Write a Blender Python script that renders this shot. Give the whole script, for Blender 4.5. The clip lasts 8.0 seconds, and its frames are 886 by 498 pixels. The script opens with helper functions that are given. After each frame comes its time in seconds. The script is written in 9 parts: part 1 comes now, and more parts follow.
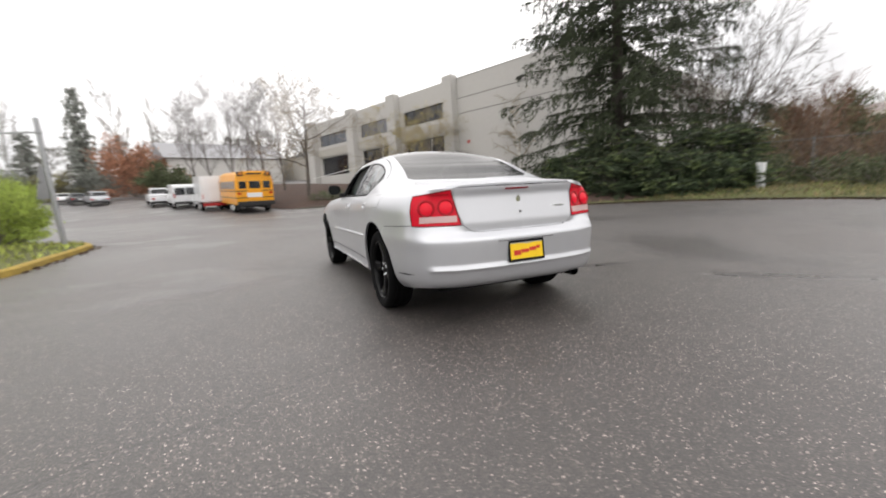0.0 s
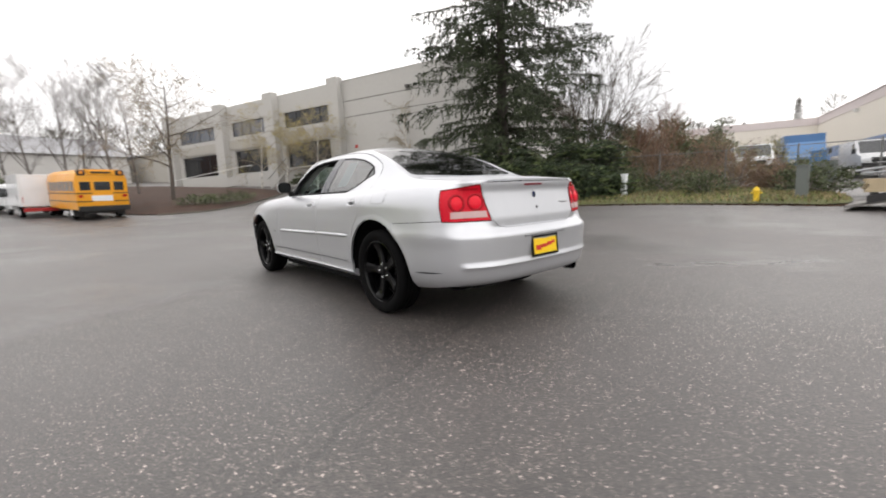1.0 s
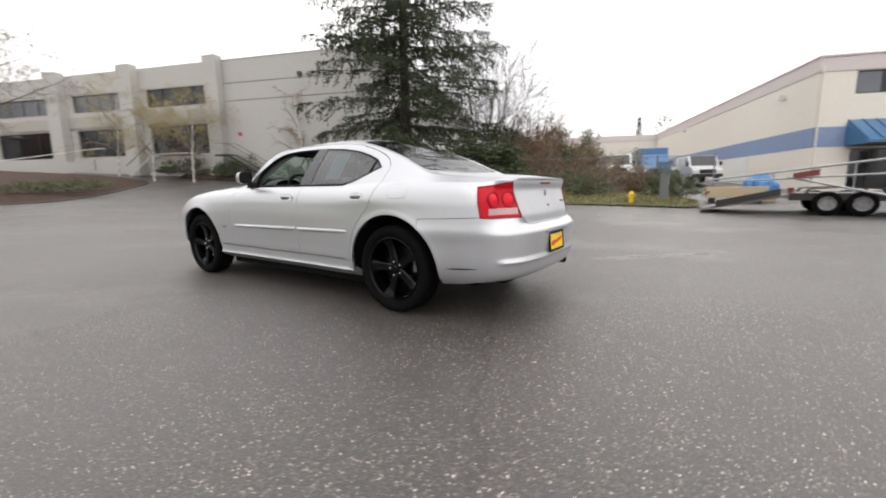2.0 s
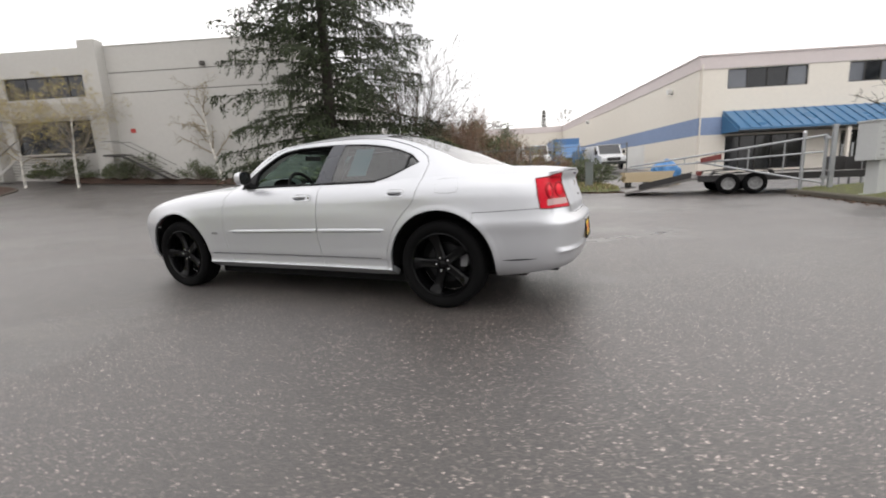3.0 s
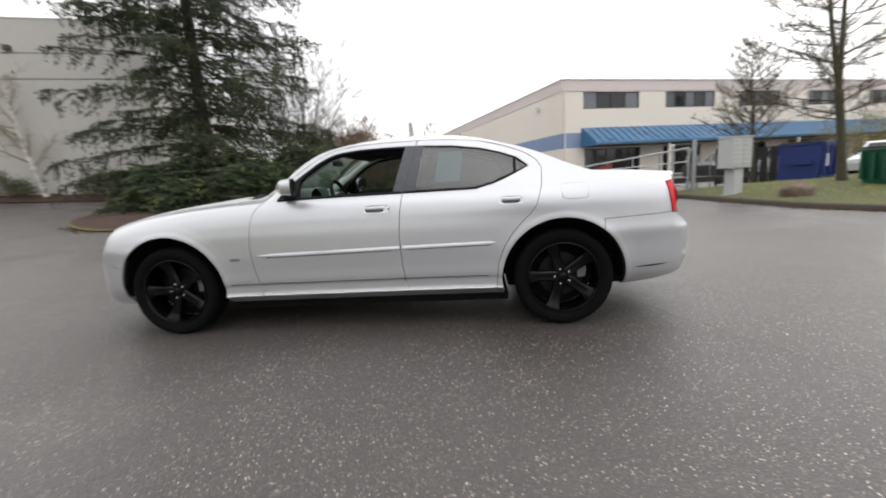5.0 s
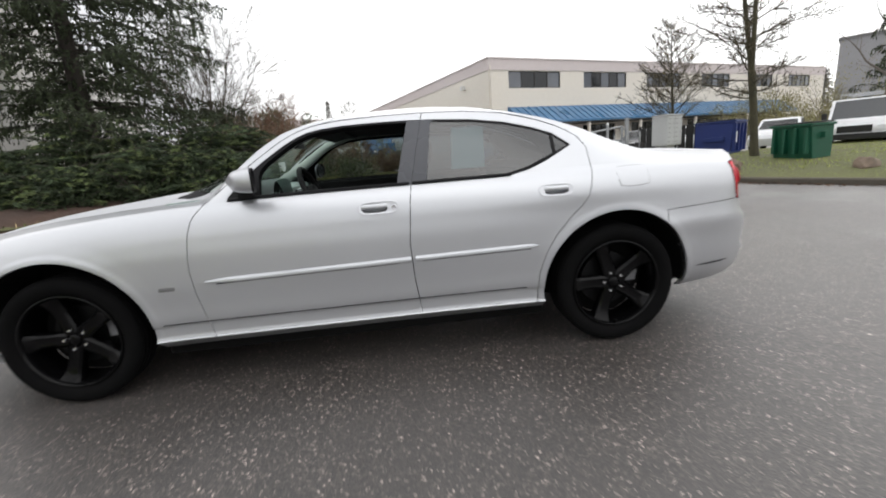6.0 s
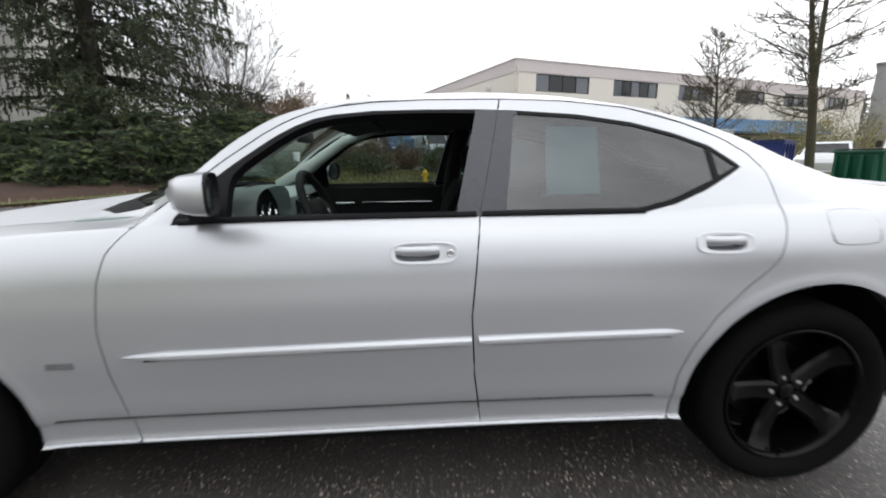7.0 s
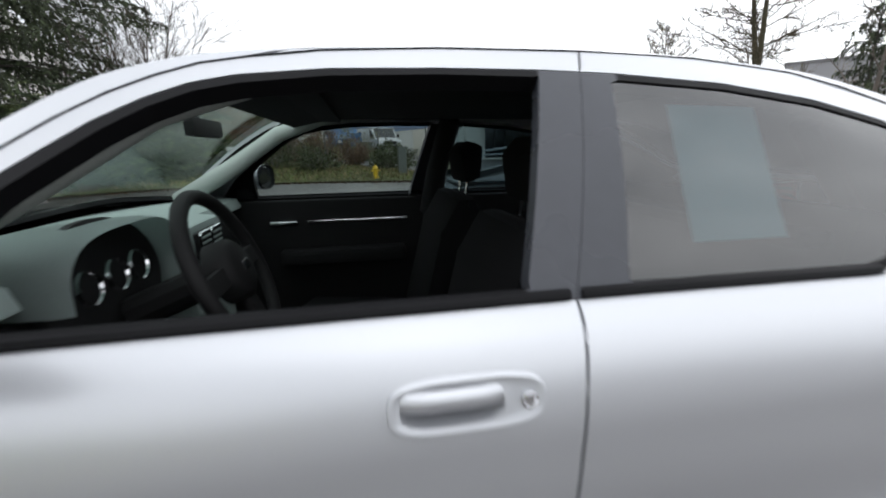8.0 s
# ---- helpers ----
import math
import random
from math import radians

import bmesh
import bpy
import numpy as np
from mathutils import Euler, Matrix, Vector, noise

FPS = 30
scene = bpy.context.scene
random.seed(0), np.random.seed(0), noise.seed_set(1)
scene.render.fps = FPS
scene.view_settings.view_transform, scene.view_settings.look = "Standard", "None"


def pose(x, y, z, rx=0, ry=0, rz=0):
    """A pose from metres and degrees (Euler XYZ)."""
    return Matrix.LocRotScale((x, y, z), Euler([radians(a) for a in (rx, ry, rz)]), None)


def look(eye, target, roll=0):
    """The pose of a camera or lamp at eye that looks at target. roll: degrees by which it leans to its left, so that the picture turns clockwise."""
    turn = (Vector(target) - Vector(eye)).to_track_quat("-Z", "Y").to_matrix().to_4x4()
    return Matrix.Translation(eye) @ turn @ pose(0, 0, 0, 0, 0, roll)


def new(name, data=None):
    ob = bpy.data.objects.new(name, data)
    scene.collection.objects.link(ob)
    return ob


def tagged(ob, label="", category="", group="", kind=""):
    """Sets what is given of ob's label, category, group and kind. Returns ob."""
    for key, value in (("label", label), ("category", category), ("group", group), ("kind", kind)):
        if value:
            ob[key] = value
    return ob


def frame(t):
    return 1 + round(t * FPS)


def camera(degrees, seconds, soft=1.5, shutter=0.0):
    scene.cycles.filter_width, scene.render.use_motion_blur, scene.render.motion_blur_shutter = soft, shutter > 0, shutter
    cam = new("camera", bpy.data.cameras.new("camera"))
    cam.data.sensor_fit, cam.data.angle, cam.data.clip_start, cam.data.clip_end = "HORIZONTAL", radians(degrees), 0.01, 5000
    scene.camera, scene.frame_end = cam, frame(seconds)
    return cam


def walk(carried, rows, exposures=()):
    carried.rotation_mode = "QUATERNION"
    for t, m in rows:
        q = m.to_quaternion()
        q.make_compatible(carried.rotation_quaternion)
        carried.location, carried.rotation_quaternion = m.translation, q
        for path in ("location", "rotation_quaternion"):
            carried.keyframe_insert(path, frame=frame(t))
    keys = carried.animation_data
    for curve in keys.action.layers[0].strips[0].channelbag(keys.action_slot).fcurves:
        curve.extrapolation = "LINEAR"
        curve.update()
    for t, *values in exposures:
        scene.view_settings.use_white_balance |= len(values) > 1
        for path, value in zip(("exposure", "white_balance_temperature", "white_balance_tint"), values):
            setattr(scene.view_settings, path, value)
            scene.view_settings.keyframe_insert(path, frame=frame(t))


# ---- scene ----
cam = camera(93.4, 8.0, soft=1.9, shutter=0.5)
# seconds, eye, target, roll
PATH = [
    (0, (-1.832, -5.227, 1.044), (-1.059, -3.404, 0.768), -3.2),
    (0.5, (-2.28, -4.917, 1.013), (-1.223, -3.234, 0.784), -1.0),
    (1, (-2.689, -4.551, 1.005), (-1.426, -3.024, 0.733), -2.5),
    (1.5, (-3.03, -4.153, 1.01), (-1.604, -2.771, 0.775), -0.0),
    (1.7, (-3.182, -3.995, 1.016), (-1.66, -2.725, 0.749), -0.3),
    (2.8, (-3.82, -3.047, 1.056), (-2.042, -2.192, 0.727), -2.0),
    (3, (-3.887, -2.846, 1.058), (-2.079, -2.062, 0.716), -2.8),
    (3.5, (-4.032, -2.349, 1.069), (-2.194, -1.627, 0.753), -4.1),
    (4, (-4.178, -1.858, 1.088), (-2.277, -1.347, 0.739), -5.6),
    (4.5, (-4.127, -1.372, 1.101), (-2.202, -0.975, 0.731), -5.6),
    (5, (-3.939, -0.94, 1.113), (-1.974, -0.753, 0.788), -3.5),
    (5.2, (-3.837, -0.749, 1.14), (-1.872, -0.702, 0.773), -3.5),
    (6.5, (-2.65, -0.232, 1.19), (-0.706, -0.413, 0.757), -4.5),
    (7, (-2.186, -0.161, 1.231), (-0.238, -0.28, 0.795), -0.6),
    (7.5, (-1.76, -0.085, 1.257), (0.147, -0.388, 0.737), -1.4),
    (8, (-1.371, -0.061, 1.258), (0.541, -0.415, 0.791), -0.9),
]
walk(cam, [(t, look(eye, target, roll)) for t, eye, target, roll in PATH],
     [(0, 0.14, 6700, 12), (3.5, 0.15, 6650, 12), (5.0, 0.06, 6600, 11), (6.5, 0.0, 6450, 10), (8, 0.06, 6250, 10)])

# ---- overcast daylight ----
world = bpy.data.worlds.new("overcast")
scene.world = world
world.use_nodes = True
wn, wl = world.node_tree.nodes, world.node_tree.links
sky = wn.new("ShaderNodeTexSky")
sky.sky_type, sky.sun_disc = "NISHITA", False
sky.sun_elevation, sky.sun_rotation = radians(40), radians(171)
SUN_WAY = (-0.12, 0.76, -0.64)
bw = wn.new("ShaderNodeHueSaturation")
bw.inputs["Saturation"].default_value = 0.25
wl.new(sky.outputs[0], bw.inputs["Color"])
coord = wn.new("ShaderNodeTexCoord")
clouds = wn.new("ShaderNodeTexNoise")
clouds.inputs["Scale"].default_value, clouds.inputs["Detail"].default_value = 1.7, 6.0
wl.new(coord.outputs["Generated"], clouds.inputs["Vector"])
ramp = wn.new("ShaderNodeValToRGB")
ramp.color_ramp.elements[0].position, ramp.color_ramp.elements[0].color = 0.33, (5.9, 6.05, 6.3, 1)
ramp.color_ramp.elements[1].position, ramp.color_ramp.elements[1].color = 0.62, (13.2, 13.2, 13.2, 1)
wl.new(clouds.outputs["Fac"], ramp.inputs[0])
mixw = wn.new("ShaderNodeMixRGB")
mixw.inputs[0].default_value = 0.9
wl.new(bw.outputs[0], mixw.inputs[1])
wl.new(ramp.outputs[0], mixw.inputs[2])
# an overcast sky is brighter overhead than at the horizon
height = wn.new("ShaderNodeSeparateXYZ")
wl.new(coord.outputs["Generated"], height.inputs[0])
dome = wn.new("ShaderNodeMapRange")
for k, v in (("From Min", 0.0), ("From Max", 1.0), ("To Min", 0.84), ("To Max", 1.5)):
    dome.inputs[k].default_value = v
wl.new(height.outputs["Z"], dome.inputs["Value"])
lit = wn.new("ShaderNodeMixRGB")
lit.blend_type, lit.inputs[0].default_value = "MULTIPLY", 1.0
wl.new(mixw.outputs[0], lit.inputs[1])
wl.new(dome.outputs[0], lit.inputs[2])
bg = wn["Background"]
wl.new(lit.outputs[0], bg.inputs["Color"])
bg.inputs["Strength"].default_value = 0.124
sun = new("sun", bpy.data.lights.new("sun", "SUN"))
sun.data.energy, sun.data.angle, sun.data.color = 0.9, radians(150), (1.0, 0.98, 0.95)
sun.matrix_world = look((0, 0, 30), Vector((0, 0, 30)) + Vector(SUN_WAY))

# ---- materials ----
def mat(name, color, rough=0.6, metal=0.0, vary=0.12, grain=30.0, big=0.8, bump=0.0, bump_scale=80.0, coat=0.0, spec=0.5, rvary=0.1, random_amount=0.0, island=False):
    """A surface with stains at a large scale, grain at a small one, and fine relief."""
    m = bpy.data.materials.new(name)
    m.use_nodes = True
    n, l = m.node_tree.nodes, m.node_tree.links
    b = n["Principled BSDF"]
    b.inputs["Roughness"].default_value, b.inputs["Metallic"].default_value = rough, metal
    b.inputs["Coat Weight"].default_value, b.inputs["Coat Roughness"].default_value = coat, 0.05
    b.inputs["Specular IOR Level"].default_value = spec
    tc = n.new("ShaderNodeTexCoord")
    fine, coarse = n.new("ShaderNodeTexNoise"), n.new("ShaderNodeTexNoise")
    for t, s, d in ((fine, grain, 4.0), (coarse, big, 5.0)):
        t.inputs["Scale"].default_value, t.inputs["Detail"].default_value = s, d
        l.new(tc.outputs["Object"], t.inputs["Vector"])
    add = n.new("ShaderNodeMath")
    add.operation = "ADD"
    l.new(fine.outputs["Fac"], add.inputs[0])
    l.new(coarse.outputs["Fac"], add.inputs[1])
    value = n.new("ShaderNodeMapRange")
    value.inputs["From Min"].default_value, value.inputs["From Max"].default_value = 0.6, 1.4
    value.inputs["To Min"].default_value, value.inputs["To Max"].default_value = 1 - vary, 1 + vary
    l.new(add.outputs[0], value.inputs["Value"])
    out = value.outputs[0]
    if random_amount:
        info = n.new("ShaderNodeNewGeometry") if island else n.new("ShaderNodeObjectInfo")
        r = n.new("ShaderNodeMapRange")
        r.inputs["To Min"].default_value, r.inputs["To Max"].default_value = 1 - random_amount, 1 + random_amount
        l.new(info.outputs["Random Per Island" if island else "Random"], r.inputs["Value"])
        mul = n.new("ShaderNodeMath")
        mul.operation = "MULTIPLY"
        l.new(out, mul.inputs[0])
        l.new(r.outputs[0], mul.inputs[1])
        out = mul.outputs[0]
    hsv = n.new("ShaderNodeHueSaturation")
    hsv.inputs["Color"].default_value = (*color, 1)
    l.new(out, hsv.inputs["Value"])
    l.new(hsv.outputs[0], b.inputs["Base Color"])
    rr = n.new("ShaderNodeMapRange")
    rr.inputs["From Min"].default_value, rr.inputs["From Max"].default_value = 0.3, 0.7
    rr.inputs["To Min"].default_value, rr.inputs["To Max"].default_value = max(0.02, rough - rvary), min(1, rough + rvary)
    l.new(coarse.outputs["Fac"], rr.inputs["Value"])
    l.new(rr.outputs[0], b.inputs["Roughness"])
    if bump:
        bt, bp = n.new("ShaderNodeTexNoise"), n.new("ShaderNodeBump")
        bt.inputs["Scale"].default_value, bt.inputs["Detail"].default_value = bump_scale, 4.0
        l.new(tc.outputs["Object"], bt.inputs["Vector"])
        bp.inputs["Strength"].default_value, bp.inputs["Distance"].default_value = bump, 0.02
        l.new(bt.outputs["Fac"], bp.inputs["Height"])
        l.new(bp.outputs[0], b.inputs["Normal"])
    return m


# ---- mesh helpers ----
def part(name, bm, material, parent=None, label="", smooth=None):
    """Links a bmesh as one mesh object under a thing or a part."""
    me = bpy.data.meshes.new(name)
    bm.to_mesh(me)
    bm.free()
    mats = material if isinstance(material, (list, tuple)) else [material]
    for m in mats:
        me.materials.append(m)
    ob = new(name, me)
    if parent is not None:
        ob.parent = parent
    if smooth is not None:
        me.shade_smooth()
        if smooth < 180:
            me.set_sharp_from_angle(angle=radians(smooth))
    if label:
        ob["label"] = label
    return ob


def thing(name, m, label, category, group="", kind=""):
    ob = new(name)
    ob.matrix_basis = m if isinstance(m, Matrix) else Matrix.Translation(m)
    ob.empty_display_size = 0.2
    return tagged(ob, label, category, group, kind)


def box(bm, lo, hi, bevel=0.0, m=None):
    """A box from corner to corner, with bevelled edges."""
    r = bmesh.ops.create_cube(bm, size=1.0)
    vs = r["verts"]
    lo, hi = Vector(lo), Vector(hi)
    mid, size = (lo + hi) / 2, hi - lo
    for v in vs:
        v.co = Vector((v.co.x * size.x, v.co.y * size.y, v.co.z * size.z)) + mid
    if bevel:
        es = list({e for v in vs for e in v.link_edges})
        r2 = bmesh.ops.bevel(bm, geom=es, offset=bevel, segments=2, affect="EDGES", profile=0.7)
        vs = list({v for f in r2["faces"] for v in f.verts} | {v for v in vs if v.is_valid})
    if m is not None:
        bmesh.ops.transform(bm, matrix=m, verts=[v for v in vs if v.is_valid])
    return vs


def boxm(lo, hi, bevel=0.0, m=None):
    bm = bmesh.new()
    box(bm, lo, hi, bevel, m)
    return bm


def tube(bm, pts, radii, sides=8, cap=True):
    """A tapered tube through points."""
    pts = [Vector(p) for p in pts]
    if not isinstance(radii, (list, tuple)):
        radii = [radii] * len(pts)
    radii = [float(r) for r in radii]
    rings, ref = [], None
    for i, p in enumerate(pts):
        d = (pts[min(i + 1, len(pts) - 1)] - pts[max(i - 1, 0)]).normalized()
        if ref is None:
            ref = d.orthogonal().normalized()
        ref = (ref - d * ref.dot(d)).normalized()
        side = d.cross(ref)
        rings.append([bm.verts.new(p + radii[i] * (math.cos(2 * math.pi * k / sides) * ref + math.sin(2 * math.pi * k / sides) * side)) for k in range(sides)])
    for a, b in zip(rings, rings[1:]):
        for k in range(sides):
            bm.faces.new((a[k], a[(k + 1) % sides], b[(k + 1) % sides], b[k]))
    if cap and sides > 2:
        bm.faces.new(rings[0][::-1])
        bm.faces.new(rings[-1])
    return rings


def tubem(pts, radii, sides=8):
    bm = bmesh.new()
    tube(bm, pts, radii, sides)
    return bm


def lathe(profile, sides=32, axis="z", m=None):
    """A body of revolution from (radius, height) pairs; a radius of 0 closes it."""
    bm = bmesh.new()
    rings = []
    for r, h in profile:
        ring = []
        for k in range(sides):
            a = 2 * math.pi * k / sides
            c = (r * math.cos(a), r * math.sin(a), h) if axis == "z" else (h, r * math.cos(a), r * math.sin(a))
            ring.append(bm.verts.new(c))
        rings.append(ring)
    for a, b in zip(rings, rings[1:]):
        for k in range(sides):
            bm.faces.new((a[k], a[(k + 1) % sides], b[(k + 1) % sides], b[k]))
    bmesh.ops.recalc_face_normals(bm, faces=bm.faces)
    if m is not None:
        bmesh.ops.transform(bm, matrix=m, verts=bm.verts)
    return bm


def prism(outline, axis, lo, hi, bevel=0.0, m=None):
    """An outline pushed along an axis: outline pairs are the two other axes in order."""
    bm = bmesh.new()
    def at(p, h):
        return {"x": (h, p[0], p[1]), "y": (p[0], h, p[1]), "z": (p[0], p[1], h)}[axis]
    a, b = [bm.verts.new(at(p, lo)) for p in outline], [bm.verts.new(at(p, hi)) for p in outline]
    bm.faces.new(a[::-1])
    bm.faces.new(b)
    for k in range(len(a)):
        bm.faces.new((a[k], a[(k + 1) % len(a)], b[(k + 1) % len(a)], b[k]))
    bmesh.ops.recalc_face_normals(bm, faces=bm.faces)
    if bevel:
        bmesh.ops.bevel(bm, geom=list(bm.edges), offset=bevel, segments=2, affect="EDGES", profile=0.7)
    if m is not None:
        bmesh.ops.transform(bm, matrix=m, verts=bm.verts)
    return bm


def rise(x, y):
    """Height of the ground: level round the car, climbing to the north-east."""
    s = 0.6 * x + 0.8 * y
    if s < 8:
        h = 0.0
    elif s < 36:
        h = 0.0024 * (s - 8) ** 2
    else:
        h = 0.0024 * 28 ** 2 + 0.09 * (min(s, 90) - 36)
    return h + 0.018 * max(0.0, min(x - 6, 45))


GRID = 20.0  # the lot's walls run at this angle
along = Vector((math.cos(radians(GRID - 90)), math.sin(radians(GRID - 90)), 0))
across = Vector((math.cos(radians(GRID)), math.sin(radians(GRID)), 0))

# ---- cutting surfaces along lines ----
def cut(P, F, f, held=None):
    """Snaps the nearest points of a mesh onto the line f = 0, so that no face straddles it. Returns points, faces and the faces' sides."""
    d = np.array(f(P), float)
    d[np.abs(d) < 1e-7] = 0.0
    best = {}
    for face in F:
        n = len(face)
        for k in range(n):
            a, b = face[k], face[(k + 1) % n]
            if d[a] * d[b] < 0:
                t = d[a] / (d[a] - d[b])
                v, w, t = (a, b, t) if t <= 0.5 else (b, a, 1 - t)
                if held is not None and v in held:
                    if w in held or t < 0.04:
                        continue
                    v, w, t = w, v, 1 - t
                if v not in best or t < best[v][1]:
                    best[v] = (w, t)
    Q = P.copy()
    for v, (w, t) in best.items():
        Q[v] = P[v] + t * (P[w] - P[v])
        d[v] = 0.0
    if held is not None:
        held.update(best)
    out, side = [], []
    for face in F:
        s = [d[v] for v in face]
        if min(s) < 0 < max(s) and len(face) == 4:
            z = [k for k in range(4) if s[k] == 0]
            if len(z) == 2 and (z[1] - z[0]) == 2:
                face = face[z[0]:] + face[:z[0]]
                for tri in ((face[0], face[1], face[2]), (face[0], face[2], face[3])):
                    out.append(tri)
                    side.append(1 if sum(d[v] for v in tri) > 0 else -1)
                continue
        out.append(tuple(face))
        side.append(1 if sum(s) > 0 else -1)
    return Q, out, np.array(side)


def poly_sd(poly):
    """Distance to a closed outline, positive inside."""
    poly = np.array(poly, float)
    a, b = poly, np.roll(poly, -1, axis=0)

    def f(p):
        p = np.asarray(p)[:, :2]
        best, inside = np.full(len(p), 1e9), np.zeros(len(p), bool)
        for (x0, y0), (x1, y1) in zip(a, b):
            e = np.array([x1 - x0, y1 - y0])
            w = p - (x0, y0)
            t = np.clip((w @ e) / max(e @ e, 1e-12), 0, 1)
            best = np.minimum(best, np.hypot(*(w - t[:, None] * e).T))
            if y0 != y1:
                hit = ((y0 > p[:, 1]) != (y1 > p[:, 1])) & (p[:, 0] < (x1 - x0) * (p[:, 1] - y0) / (y1 - y0) + x0)
                inside ^= hit
        return np.where(inside, best, -best)
    return f


def rounded(poly, turns=2):
    """An outline with its corners cut round."""
    for _ in range(turns):
        out = []
        for a, b in zip(poly, poly[1:] + poly[:1]):
            out += [(a[0] * 0.75 + b[0] * 0.25, a[1] * 0.75 + b[1] * 0.25), (a[0] * 0.25 + b[0] * 0.75, a[1] * 0.25 + b[1] * 0.75)]
        poly = out
    return poly


def quads(P, F, keep=None):
    bm = bmesh.new()
    idx = {}
    for k, face in enumerate(F):
        if keep is not None and not keep[k]:
            continue
        vs = []
        for v in face:
            if v not in idx:
                idx[v] = bm.verts.new(P[v])
            vs.append(idx[v])
        if len(set(vs)) > 2:
            try:
                bm.faces.new(vs)
            except ValueError:
                pass
    return bm


def patch(poly, cell, height):
    """A sheet over an outline in plan, at height(x, y, distance from the edge)."""
    sd = poly_sd(poly)
    xs, ys = [p[0] for p in poly], [p[1] for p in poly]
    gx, gy = np.arange(min(xs) - cell, max(xs) + 2 * cell, cell), np.arange(min(ys) - cell, max(ys) + 2 * cell, cell)
    P = np.array([(x, y, 0.0) for x in gx for y in gy])
    n = len(gy)
    F = [(i * n + j, (i + 1) * n + j, (i + 1) * n + j + 1, i * n + j + 1) for i in range(len(gx) - 1) for j in range(n - 1)]
    P, F, side = cut(P, F, sd)
    d = np.maximum(sd(P), 0)
    for k in range(len(P)):
        P[k, 2] = height(P[k, 0], P[k, 1], d[k])
    return quads(P, F, side > 0)


def kerb_line(poly, width, top, first=0, last=None):
    """A kerb along an outline, of short stones with rounded tops."""
    bm = bmesh.new()
    pts = [Vector((*p, 0)) for p in poly[first:last]]
    rings = []
    for i, p in enumerate(pts):
        d = (pts[min(i + 1, len(pts) - 1)] - pts[max(i - 1, 0)]).normalized()
        n = Vector((-d.y, d.x, 0))
        h = rise(p.x, p.y)
        prof = ((-width / 2, -0.1), (-width / 2, top - 0.03), (-width / 2 + 0.03, top), (width / 2 - 0.03, top), (width / 2, top - 0.03), (width / 2, -0.1))
        rings.append([bm.verts.new(p + n * a + Vector((0, 0, h + z))) for a, z in prof])
    for a, b in zip(rings, rings[1:]):
        for k in range(5):
            bm.faces.new((a[k], a[k + 1], b[k + 1], b[k]))
    bm.faces.new(rings[0])
    bm.faces.new(rings[-1])
    bmesh.ops.recalc_face_normals(bm, faces=bm.faces)
    return bm


